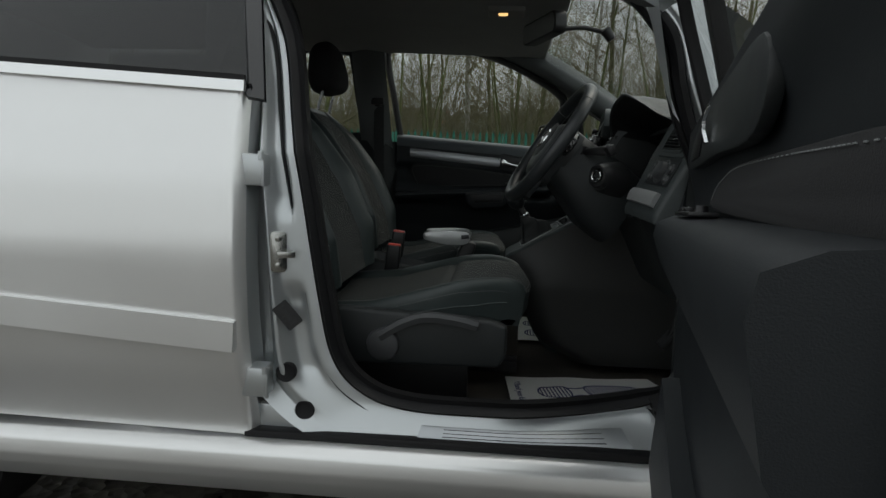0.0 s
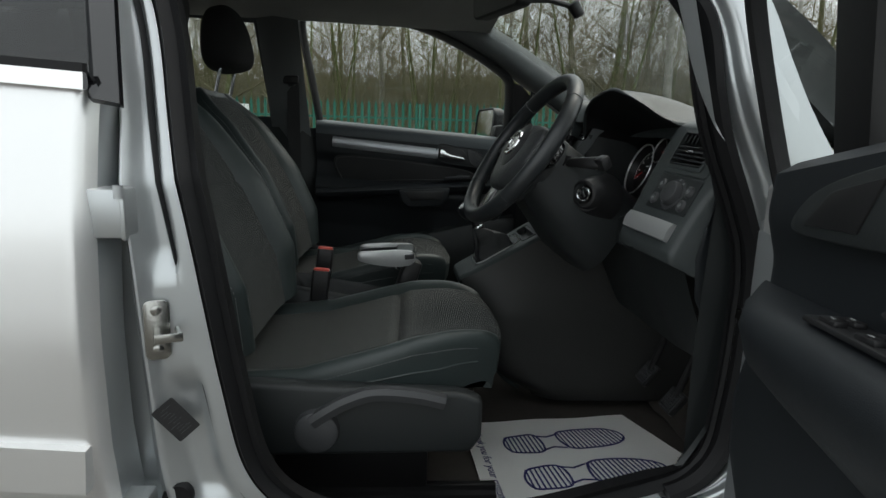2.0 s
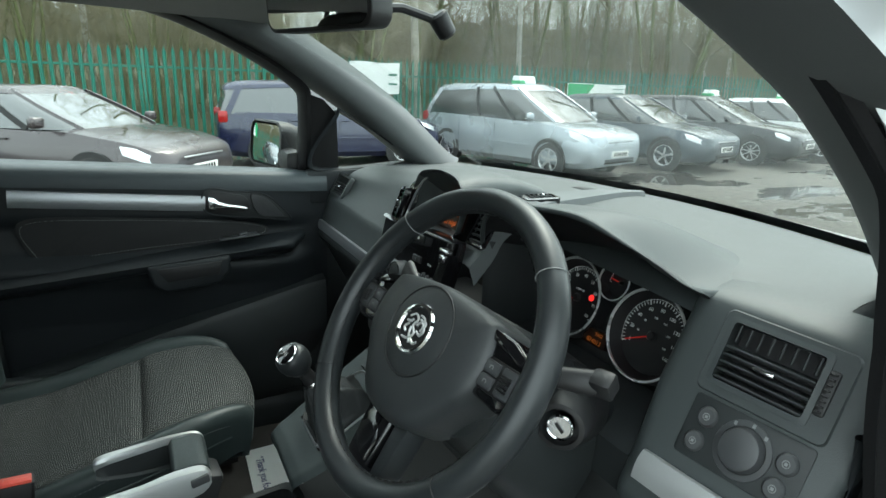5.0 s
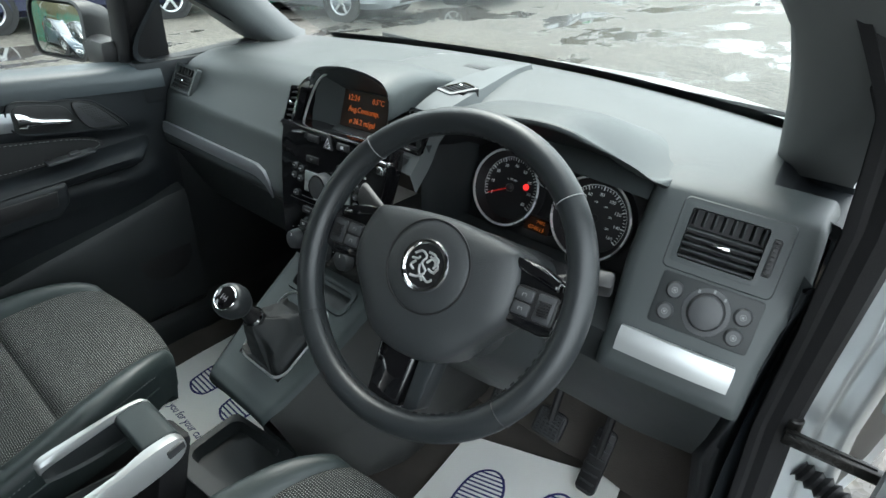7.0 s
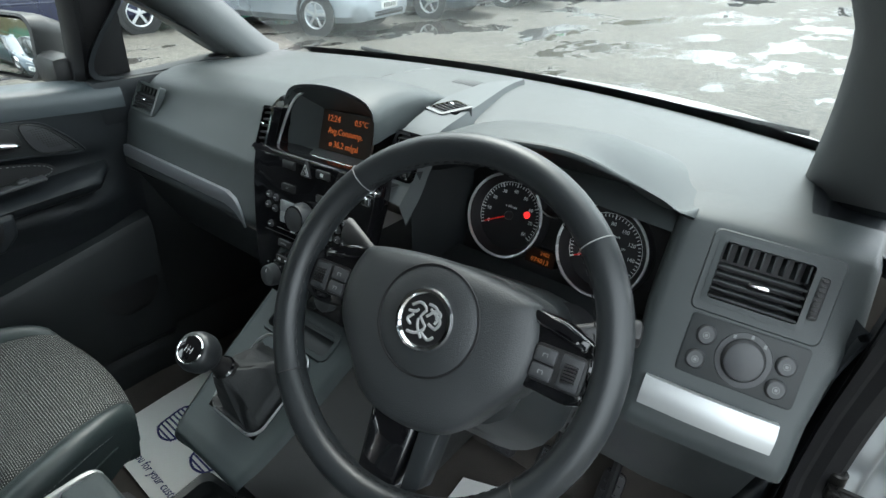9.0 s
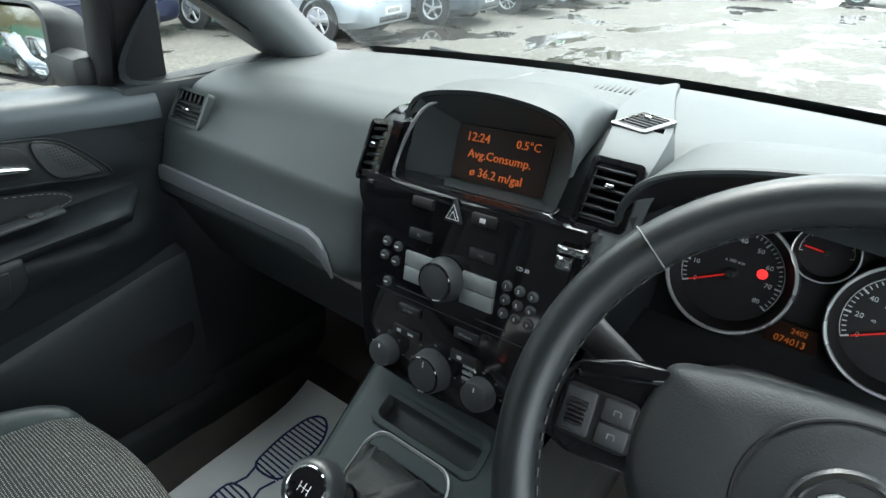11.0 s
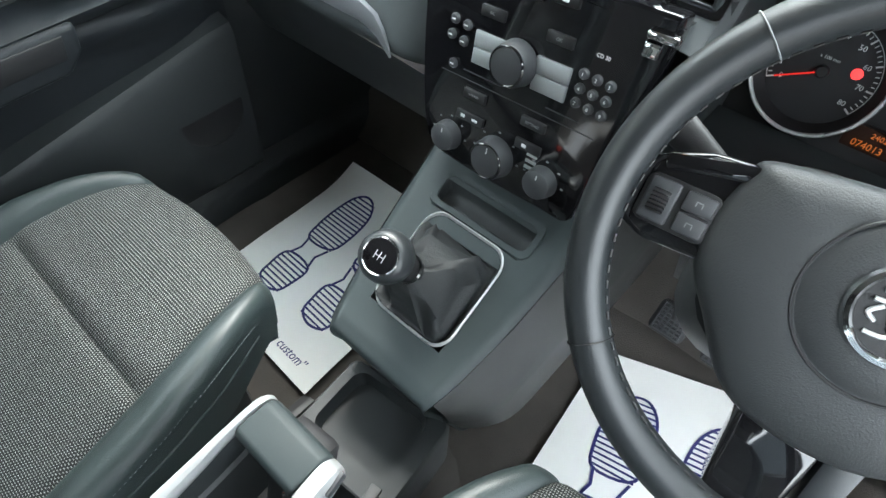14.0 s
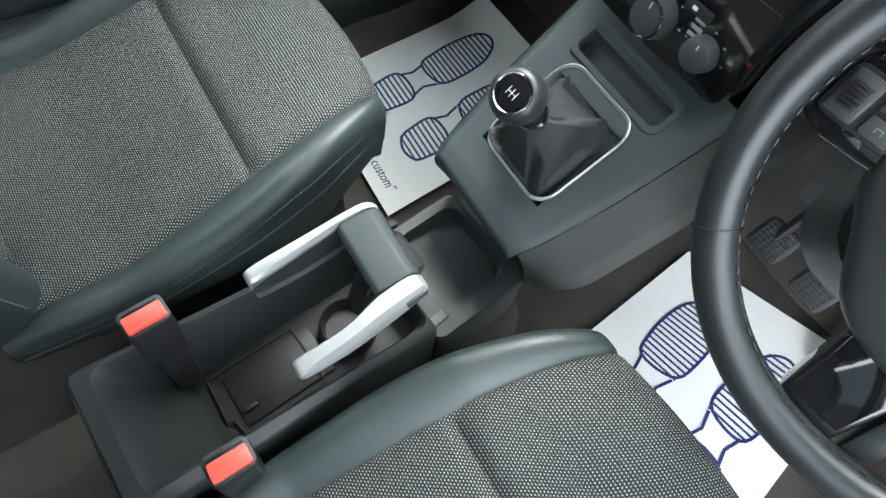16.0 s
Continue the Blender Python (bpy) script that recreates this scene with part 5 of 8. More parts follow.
n_u, n_v = len(P_U) - 1, len(P_V) + 7
panel = part("side_panel", grid(lambda u, v: panel_skin(round(u * n_u), round(v * n_v)), n_u, n_v, lambda u, v: not (6 <= int(u * n_u) <= 8 and 9 <= int(v * n_v) <= 11)), M_DASH, dash, "grey side panel with light switches", 60)
part("vent_surround", xf(loft([[(x, y, 0.0) for x, y in rrect(0.136, 0.090, 0.008)], [(x, y, 0.003) for x, y in rrect(0.133, 0.087, 0.008)], [(x - 0.007, y + 0.002, 0.003) for x, y in rrect(0.104, 0.072, 0.005)]], True), DP @ pose(-0.001, 0.078, 0)), M_DASH, panel)
vent(DP @ pose(-0.008, 0.080, 0.003), 0.094, 0.062, 5, M_DASH, panel, roller=0.058, vanes=8, deep=0.030)
part("switch_plate", xf(prism(rrect(0.126, 0.066, 0.005), "z", 0, 0.002, 0.001), DP @ pose(0.001, -0.003, 0)), M_DASH_LOW, panel)


def knob(m, r, h, parent, mat=None, name="knob", ring_mat=None):
    mat = mat or M_BUTTON
    k = part(name, xf(lathe([(0, h), (r * 0.80, h), (r * 0.92, h - 0.0012), (r, h * 0.55), (r * 1.06, 0)], 32), m), mat, parent)
    if ring_mat:
        part("knob_ring", xf(lathe([(r * 0.80, h + 0.0002), (r * 0.85, h + 0.0008), (r * 0.90, h - 0.0004)], 32), m), ring_mat, k)
    return k


knob(DP @ pose(0.003, -0.003, 0.002), 0.0215, 0.014, panel, name="light_switch")
part("switch_collar", xf(lathe([(0.030, 0.001), (0.029, 0.0035), (0.0235, 0.004)], 36), DP @ pose(0.003, -0.003, 0.0)), M_BUTTON, panel)
part("switch_mark", xf(join(*[rbox((0.0265 * math.cos(a), 0.0265 * math.sin(a), 0.0042), (0.003, 0.004, 0.0006), 0) for a in (0.9, 1.5, 2.2)], lettering("O", 0.006, pose(0, 0.0, 0.0148)), rbox((0, -0.002, 0.0148), (0.007, 0.001, 0.0005), 0)), DP @ pose(0.003, -0.003, 0)), M_STITCH, panel)
for x, y in ((-0.041, 0.010), (-0.044, -0.018), (0.045, 0.006), (0.043, -0.020)):
    b = knob(DP @ pose(x, y, 0.002), 0.0105, 0.005, panel, name="button")
    part("symbol", xf(join(tube([(0.0035 * math.cos(a), 0.0035 * math.sin(a), 0.0052) for a in np.linspace(0, 2 * PI, 13)[:-1]], 0.0005, 4, True), rbox((0, 0, 0.0052), (0.003, 0.003, 0.0006), 0)), DP @ pose(x, y, 0.002)), M_STITCH, b)
part("panel_strip", xf(sweep([(-0.088, -0.069, 0.002), (-0.03, -0.069, 0.008), (0.02, -0.069, 0.008), (0.058, -0.069, 0.004)], [(-0.004, -0.017), (0.006, -0.016), (0.009, -0.004), (0.009, 0.006), (0.005, 0.016), (-0.004, 0.017)], False, (0, 1, 0)), DP), M_SATIN, panel, "satin silver strip on the side panel")
KNEE = [(0.245, 0.905), (0.236, 0.890), (0.242, 0.878), (0.250, 0.868), (0.274, 0.81), (0.308, 0.738), (0.342, 0.668), (0.350, 0.657), (0.365, 0.652), (0.52, 0.65)]
knee_end = lambda z: interp(z, [0.65, 0.76, 0.875, 0.93], [-0.638, -0.662, -0.678, -0.682])
knee_at = lambda x, y, z: (x + 0.172 * max(0, -y - 0.54) - 0.02 * max(0, y + 0.45), y, z)
part("knee_panel", loft([[knee_at(x, lerp(knee_end(z), -0.22, k / 24), z) for k in range(25)] for x, z in KNEE]), M_DASH_LOW, dash, "dark knee panel under the column", 30)

# instrument hood: arch with a dark hollow
LIP = [(0.215, -0.168, 1.055), (0.205, -0.175, 1.105), (0.197, -0.205, 1.140), (0.190, -0.27, 1.163), (0.188, -0.35, 1.175), (0.190, -0.42, 1.178), (0.200, -0.475, 1.163), (0.222, -0.510, 1.137), (0.245, -0.528, 1.114), (0.268, -0.539, 1.092)]
LIP = [(x + 0.030, y + 0.012 * (y > -0.5), z + 0.003 + 0.012 * max(0, (-y - 0.50) / 0.04)) for x, y, z in LIP]
LIP[-3:] = [(0.251, -0.501, 1.146), (0.280, -0.514, 1.125), (0.314, -0.524, 1.108)]
lip = curve(LIP, 60)


def hood(u, v):
    p = lip[int(round(u * 60))]
    f = v
    cy = lerp(p[1], -0.36 + (p[1] + 0.36) * 1.03, f)
    back = (0.52, cy, 1.1135 if p[1] < -0.5 else min(1.108, p[2]))
    x = lerp(p[0], back[0], f)
    bulge = 0.010 * math.sin(PI * min(1, f * 1.2)) * min(1, max(0, (p[2] - 1.112) / 0.05))
    rise = lerp(p[2], back[2], f ** 1.4) + bulge - 1.112
    k = min(1, max(0, (cy + 0.530) / 0.15))
    return x, cy, 1.112 + rise * (lerp(1, k * k * (3 - 2 * k), min(1, f * 6)) if rise > 0 else 1)


clus = thing("instrument_cluster", (0.33, -0.35, 0.95), "instrument cluster with two large dials under a hood", "instrument cluster")
part("hood", grid(hood, 60, 16), M_DASH, clus, "dark grey hood over the dials", 50)
part("hood_lip", tube(lip[:45], 0.004, 8, False, (0, 0, 1), [1.0] * 36 + [1 - k / 9 for k in range(9)]), M_DASH, clus)
CF = plane((0.359, -0.334, 1.001), (-1, 0, 0.35), (0, -1, 0))
well = []
for k, p in enumerate(lip):
    q = CF.inverted() @ Vector(p)
    t = Vector((max(-0.19, min(0.19, q.x * 0.98)), max(-0.075, min(0.095, q.y * 0.8)), 0.0))
    well.append((Vector(p) + Vector((0.003, 0, -0.003)), CF @ t))
part("well", loft([[a for a, b in well], [a.lerp(b, 0.5) for a, b in well], [b for a, b in well]]), M_BLACK, clus, "black hollow of the hood")
part("face_plate", xf(prism([(-0.195, -0.075), (0.195, -0.075), (0.195, 0.095), (-0.195, 0.095)][::-1], "z", -0.022, -0.015), CF), M_BLACK, clus)
part("lower_shelf", loft([[CF @ Vector((x, -0.062, 0.0)) for x in np.linspace(-0.195, 0.195, 9)], [CF @ Vector((x, -0.078, 0.03)) for x in np.linspace(-0.195, 0.195, 9)], [(0.235, -0.338 - x, 0.915) for x in np.linspace(-0.19, 0.19, 9)], [(0.235, -0.338 - x, 0.86) for x in np.linspace(-0.19, 0.19, 9)]]), M_DASH_LOW, clus, "", 30)
part("right_cheek", loft([[DP @ Vector((-0.084, y, -0.004)) for y in np.linspace(0.13, -0.10, 8)], [DP @ Vector((-0.078, y, -0.03)) for y in np.linspace(0.13, -0.10, 8)], [CF @ Vector((0.192, lerp(0.095, -0.08, k / 7), 0.0)) for k in range(8)]]), M_BLACK, clus)
part("left_cheek", loft([[(x, y, z) for z in np.linspace(zt, 0.90, 6)] for x, y, zt in ((0.240, -0.163, 1.09), (0.250, -0.170, 1.09), (0.30, -0.174, 1.08), (0.372, -0.176, 1.07))]), M_DASH_LOW, clus, "dark side wall of the dial recess")


def dial(x, y, r, numbers, a0, a1, needle, count, minor, warn=False, tsize=0.0075, inner=False):
    m = CF @ pose(x, y, -0.011)
    d = part("dial", xf(lathe([(0, 0.001), (r * 0.84, 0.001), (r * 0.97, 0.018)], 56), m), M_DIAL, clus, "black dial with white figures")
    part("dial_ring", xf(lathe([(r * 0.965, 0.017), (r * 0.985, 0.0212), (r * 1.015, 0.0215), (r * 1.035, 0.0185)], 64), m), M_RING, d, "chrome ring")
    part("dial_tube", xf(lathe([(r * 1.034, 0.0190), (r * 1.05, 0.016), (r * 1.05, -0.004)], 64), m), M_BLACK, d)
    ticks, figs = [], []
    for k in range(minor + 1):
        a = radians(lerp(a0, a1, k / minor))
        big = k % (minor // count) == 0
        c, s = math.cos(a), math.sin(a)
        ticks.append(xf(rbox((0, 0, 0), (r * (0.11 if big else 0.06), r * 0.016 if not big else r * 0.028, 0.0006), 0), pose(r * 0.76 * c, r * 0.76 * s, 0.0018, 0, 0, math.degrees(a))))
    for k, t in enumerate(numbers):
        a = radians(lerp(a0, a1, k / max(1, len(numbers) - 1)))
        figs.append(lettering(t, tsize, pose(r * 0.60 * math.cos(a), r * 0.60 * math.sin(a), 0.0018), 0.0003))
    part("scale", xf(join(*ticks), m), M_WHITE, d)
    part("scale_arc", xf(tube([(r * 0.815 * math.cos(radians(q)), r * 0.815 * math.sin(radians(q)), 0.0018) for q in np.linspace(a0, a1, 40)], 0.0004, 4), m), M_WHITE, d)
    for fg in figs:
        part("figure", xf(fg, m), M_WHITE, d)
    a = radians(needle)
    nd = part("needle", xf(rbox((r * 0.33, 0, 0.0055), (r * 0.72, 0.0018, 0.0016), 0.0006), m @ pose(0, 0, 0, 0, 0, needle)), M_NEEDLE, d, "red needle")
    part("needle_cap", xf(lathe([(0, 0.008), (r * 0.08, 0.0075), (r * 0.11, 0.005), (r * 0.11, 0.001)], 20), m), M_BLACK, nd)
    if warn:
        part("warning_lamp", xf(lathe([(0, 0.003), (0.0050, 0.0025), (0.0054, 0.001)], 20), m @ pose(r * 0.46, r * 0.14, 0)), M_WARN, d, "lit red warning lamp")
        part("unit", xf(lettering("x 100 min", 0.005, pose(0, r * 0.22, 0.0018), 0.0003), m), M_WHITE, d)
    return d


dial(-0.086, 0.006, 0.063, ["0", "10", "20", "30", "40", "50", "60", "70", "80"], 207, -33, 207, 8, 40, True)
speed = dial(0.073, 0.003, 0.064, ["0", "20", "40", "60", "80", "100", "120", "140", "160"], 207, -33, 207, 8, 40)
for t, a in zip(["40", "80", "120", "160", "200", "240"], range(180, -40, -40)):
    part("figure", xf(lettering(t, 0.0042, pose(0.026 * math.cos(radians(a)), 0.026 * math.sin(radians(a)), 0.0018), 0.0003), CF @ pose(0.073, 0.003, -0.011)), M_WHITE, speed)
dial(-0.010, 0.055, 0.029, [], 190, 0, 175, 4, 8)
lcd = part("trip_display", xf(prism(rrect(0.048, 0.024, 0.002), "z", -0.016, 0.002), CF @ pose(-0.012, -0.036, 0)), M_AMBER_BACK, clus, "amber trip display")
part("digits", xf(join(lettering("074013", 0.0100, pose(0, -0.006, 0.0022), 0.0002), lettering("2402", 0.0078, pose(0.006, 0.0055, 0.0022), 0.0002)), CF @ pose(-0.012, -0.036, 0)), M_AMBER_DIM, lcd)

# ---- middle stack ----
stack = thing("centre_stack", (0.2, 0, 0.85), "gloss black centre stack with radio, display and air vents", "centre console")
SP = plane((0.1673, -0.0111, 0.9933), (-0.978, 0.018, 0.207), (-0.008, -0.999, 0.048)) @ Matrix.Diagonal((0.99, 0.96, 1, 1))
# outline on the panel: x to the driver's side
face = curve([(-0.136, 0.098), (-0.142, 0.05), (-0.132, -0.06), (-0.110, -0.135), (-0.06, -0.150), (0.06, -0.150), (0.108, -0.142), (0.118, -0.06), (0.142, 0.05), (0.146, 0.098)], 40)
face = [tuple(p) for p in face]
part("face_panel", xf(prism(face[::-1], "z", -0.03, 0.0, 0.003), SP), M_GLOSS, stack, "gloss black panel")

# radio
for x in (-0.041, 0.040):
    for y in (0.003, -0.016):
        part("radio_key", xf(rbox((x, y, 0.001), (0.042, 0.018, 0.005), 0.001), SP @ pose(0.0, 0.008, 0)), M_KEYPAD, stack, "silver radio key")
knob(SP @ pose(-0.003, 0.003, 0.002), 0.0245, 0.020, stack, name="radio_knob", ring_mat=M_GLOSS)
for i in range(3):
    for j in range(3):
        b = knob(SP @ pose(0.074 + 0.0152 * i, 0.020 - 0.0155 * j - 0.001 * i, 0), 0.0055, 0.004, stack, name="number_key")
        part("figure", xf(lettering(str(3 * j + i + 1), 0.0055, pose(0, 0, 0.0043), 0.0002), SP @ pose(0.074 + 0.0152 * i, 0.020 - 0.0155 * j - 0.001 * i, 0)), M_WHITE, b)
for x, y in ((-0.094, 0.022), (-0.076, 0.020), (-0.096, 0.004), (-0.078, 0.001), (-0.088, -0.028)):
    b = knob(SP @ pose(x, y, 0), 0.0058, 0.004, stack, name="radio_key")
    part("figure", xf(rbox((0, 0, 0.0043), (0.005, 0.0016, 0.0004), 0), SP @ pose(x, y, 0)), M_WHITE, b)
for x, y, t in ((-0.044, 0.043, "BC"), (0.040, 0.043, "OK"), (-0.049, -0.054, "SOUND"), (0.034, -0.054, "SETTINGS")):
    b = part("key", xf(rbox((x, y, 0.001), (0.032, 0.012, 0.006), 0.0015), SP), M_BLACK, stack)
    part("word", xf(lettering(t, 0.0052 if len(t) < 4 else 0.0042, pose(x, y, 0.0043), 0.0002), SP), M_STITCH, b)
part("word", xf(lettering("CD 30", 0.0055, pose(0.088, 0.042, 0.0005), 0.0002), SP), M_WHITE, stack)
part("groove", xf(join(rbox((-0.045, -0.030, 0.0), (0.055, 0.0012, 0.001), 0), rbox((0.062, -0.030, 0.0), (0.04, 0.0012, 0.001), 0), rbox((0.0, -0.040, 0), (0.21, 0.001, 0.0008), 0)), SP), M_BUTTON, stack)

# heater controls
for x, y, r, h in ((-0.078, -0.118, 0.0185, 0.016), (-0.006, -0.115, 0.025, 0.020), (0.062, -0.114, 0.0185, 0.016)):
    kk = knob(SP @ pose(x, y, 0), r, h, stack, name="heater_knob", ring_mat=M_GLOSS if r > 0.02 else None)
    part("pointer", xf(rbox((0, r * 0.55, h + 0.0002), (0.0012, r * 0.3, 0.0005), 0), SP @ pose(x, y, 0)), M_WHITE, kk)
    part("dots", xf(join(*[rbox(((r + 0.007) * math.cos(a), (r + 0.007) * math.sin(a), 0.0003), (0.003, 0.0018, 0.0005), 0) for a in np.linspace(0.1, PI - 0.1, 5)]), SP @ pose(x, y, 0)), M_STITCH, kk)
part("key", xf(rbox((-0.050, -0.083, 0.001), (0.040, 0.011, 0.005), 0.001), SP), M_BLACK, stack)
part("key", xf(rbox((0.034, -0.082, 0.001), (0.034, 0.012, 0.005), 0.001), SP), M_BLACK, stack)
part("symbols", xf(join(rbox((-0.06, -0.083, 0.0038), (0.006, 0.004, 0.0004), 0), rbox((-0.042, -0.083, 0.0038), (0.008, 0.003, 0.0004), 0), rbox((0.030, -0.082, 0.0038), (0.006, 0.004, 0.0004), 0)), SP), M_WHITE, stack)
part("status_lamps", xf(join(*[rbox((0.042, -0.090 - 0.008 * k, 0.001), (0.014, 0.004, 0.002), 0.0008) for k in range(3)]), SP), M_KEYPAD, stack)
# hazard switch and lock key
tri = part("hazard_switch", xf(prism([(-0.013, 0.070), (0.011, 0.070), (-0.001, 0.098)], "z", 0, 0.005, 0.0015), SP), M_BLACK, stack, "black hazard switch with a white triangle")
part("triangle", xf(join(*[tube([(-0.001 + s * 0.0085, 0.0735, 0.0053), (-0.001 + s * 0.0, 0.0735 + 0.0165 * s / 0.85 * 0.85, 0.0053), (-0.001 - s * 0.0085, 0.0735, 0.0053)], 0.0006, 4, True) for s in (1.0, 0.55)]), SP), M_WHITE, tri)
for x in (-0.045, 0.036):
    part("key", xf(rbox((x, 0.081, 0.001), (0.030, 0.013, 0.006), 0.002), SP), M_BLACK, stack)
part("padlock", xf(rbox((0.036, 0.081, 0.0042), (0.007, 0.005, 0.0006), 0.0002), SP), M_WHITE, stack)
# cup holder below the vent
part("cup_holder", xf(join(rbox((0.138, 0.078, 0.003), (0.030, 0.009, 0.012), 0.003), rbox((0.131, 0.064, 0.002), (0.016, 0.014, 0.008), 0.002)), SP), M_CHROME, stack, "chrome cup holder flap")

# display under its own hood
DM = plane((0.252, 0.0105, 1.1055), (-0.935, 0.120, 0.331), (-0.100, -0.990, 0.090)) @ Matrix.Diagonal((1.18, 1.06, 1, 1))
disp = thing("display", (0.23, 0, 1.07), "amber trip computer display under a dark hood", "display")
# opening of the display's recess, and the corners it narrows to
EDGE = [(-0.103, -0.036, 0.012), (0.0, -0.036, 0.013), (0.095, -0.035, 0.012), (0.104, -0.005, 0.018), (0.107, 0.026, 0.027), (0.098, 0.041, 0.030), (0.080, 0.050, 0.031), (0.046, 0.057, 0.032), (0.003, 0.060, 0.032), (-0.043, 0.057, 0.032), (-0.070, 0.050, 0.031), (-0.084, 0.034, 0.028), (-0.095, 0.0, 0.018)]
NARROW = [(-0.046, -0.028), (0.0, -0.028), (0.067, -0.027), (0.068, 0.0), (0.068, 0.024), (0.066, 0.033), (0.060, 0.034), (0.040, 0.034), (0.003, 0.034), (-0.03, 0.034), (-0.044, 0.033), (-0.046, 0.022), (-0.046, 0.0)]
part("bezel", xf(loft([[(x, y, z) for x, y, z in EDGE], [(x, y, -0.014) for x, y in NARROW]], True), DM), M_DASH, disp, "dark grey display surround", 25)
arch = [np.array(p) for p in curve([EDGE[k] for k in (3, 4, 5, 6, 7, 8, 9, 10, 11, 12)], 36)]
rows = [[DM @ Vector(p) for p in arch], [DM @ Vector((p[0] * 1.015, p[1] + 0.004, p[2] + 0.003)) for p in arch], [DM @ Vector((p[0] * 1.02, p[1] + 0.007, p[2] - 0.004)) for p in arch]]
for f in (0.12, 0.3, 0.5, 0.75, 1.0):
    rows.append([Vector((lerp(q.x, 0.50, f), q.y * (1 + 0.05 * f) if q.y > 0 else q.y * (1 - 0.55 * f ** 0.8), lerp(q.z, min(q.z, 1.118), f ** 1.5) + 0.010 * math.sin(PI * f) * (q.z > 1.13))) for q in rows[2]])
part("hood", loft(rows), M_DASH, disp, "dark grained hood with a flat front edge", 50)
part("display_trim", xf(tube([(-0.100, 0.012, 0.020), (-0.104, -0.015, 0.016), (-0.105, -0.034, 0.013), (-0.098, -0.0385, 0.013), (0.0, -0.0385, 0.014), (0.092, -0.0375, 0.013), (0.099, -0.030, 0.013)], 0.0017, 8), DM), M_CHROME, disp, "thin bright trim")
scr = part("screen", xf(prism(rrect(0.112, 0.060, 0.002), "z", -0.018, -0.0135), DM @ pose(0.0115, 0.003, 0)), M_AMBER_BACK, disp, "dark amber screen")
SC = DM @ pose(0.0125, 0.003, -0.0130)
part("readout", xf(join(lettering("12:24", 0.0135, pose(-0.031, 0.018, 0), 0.0003), lettering("0.5°C", 0.0120, pose(0.029, 0.018, 0), 0.0003), lettering("Avg.Consump.", 0.0130, pose(-0.002, 0.000, 0), 0.0003), lettering("ø 36.2 m/gal", 0.0130, pose(-0.002, -0.019, 0), 0.0003)), SC), M_AMBER, scr, "amber dot-matrix readout")

# gloss sill under the display, vents beside it, satin wing to the driver's side
part("gloss_sill", loft([[(0.183, lerp(0.133, -0.155, k / 12), 1.075) for k in range(13)], [(0.189, lerp(0.133, -0.155, k / 12), 1.0800) for k in range(13)], [(0.212, lerp(0.125, -0.150, k / 12), 1.0725) for k in range(13)], [(0.25, lerp(0.13, -0.15, k / 12), 1.0685) for k in range(13)]]), M_GLOSS, stack)
wl_ = curve([(0.212, -0.108, 1.050), (0.244, -0.112, 1.086), (0.265, -0.113, 1.121), (0.297, -0.109, 1.1365), (0.37, -0.088, 1.1430), (0.46, -0.060, 1.1400), (0.60, -0.040, 1.1345), (0.69, -0.045, 1.127)], 40)
wr_ = curve([(0.212, -0.165, 1.048), (0.244, -0.167, 1.086), (0.265, -0.168, 1.120), (0.297, -0.167, 1.1355), (0.37, -0.154, 1.1420), (0.46, -0.126, 1.1390), (0.60, -0.082, 1.134), (0.70, -0.056, 1.126)], 40)
wing_cols = [(0.0, (0.004, 0.004, -0.022)), (0.0, (0, 0, 0)), (0.13, (0, 0, 0.001)), (0.5, (0, 0, 0.002)), (0.87, (0, 0, 0.001)), (1.0, (0, 0, 0)), (1.0, (0.006, -0.006, -0.030))]
in_vent = lambda x: 0.236 < x < 0.268 or 0.356 < x < 0.398
wing = part("vent_wing", grid(lambda u, v: lerp(wl_[round(v * 40)], wr_[round(v * 40)], wing_cols[round(u * 6)][0]) + np.array(wing_cols[round(u * 6)][1]), 6, 40, lambda u, v: not (2 <= int(u * 6) <= 3 and in_vent(wl_[int(v * 40)][0]) and in_vent(wl_[int(v * 40) + 1][0]))), M_WING, stack, "satin grey wing carrying the air vents", 40)
vent(plane((0.2520, -0.1395, 1.1045), (-1, 0, 0.60), (0, -1, 0)), 0.043, 0.058, 6, M_GLOSS, stack, deep=0.022)
vent(plane((0.377, -0.119, 1.1445), (-0.04, 0, 1), (-0.28, -1, 0)), 0.036, 0.050, 6, M_GLOSS, stack, deep=0.022)
la = curve([(0.184, 0.140, 1.020), (0.202, 0.166, 1.045), (0.220, 0.160, 1.098), (0.234, 0.132, 1.140), (0.246, 0.088, 1.157), (0.25, 0.06, 1.166)], 24)
la = [p + np.array((0.022, 0.014, -0.003)) for p in la]
lb = curve([(0.186, 0.098, 1.050), (0.206, 0.108, 1.076), (0.217, 0.104, 1.104), (0.226, 0.094, 1.132), (0.232, 0.080, 1.152), (0.236, 0.055, 1.165)], 24)
lb = [p + np.array((0.022, 0.014, -0.003)) for p in lb]
part("vent_wing", loft([[p + np.array((0.05, 0.015, -0.02)) for p in la], la, [0.5 * (a + b) + np.array((-0.006, 0, 0.003)) for a, b in zip(la, lb)], lb, [p + np.array((0.02, -0.006, -0.01)) for p in lb]]), M_GLOSS, stack, "gloss black arch round the air vent", 40)
# silver tube drawn in place of the gloss arch's bright reflection
part("arch_glint", tube(lb[2:], 0.0022, 8), M_SATIN, stack, "thin silver line for the reflection on the gloss arch")
vent(plane((0.2305, 0.147, 1.089), (-1, 0.28, 0.35), (0.28, -1, 0)), 0.036, 0.064, 6, M_GLOSS, stack, skew=0.30)
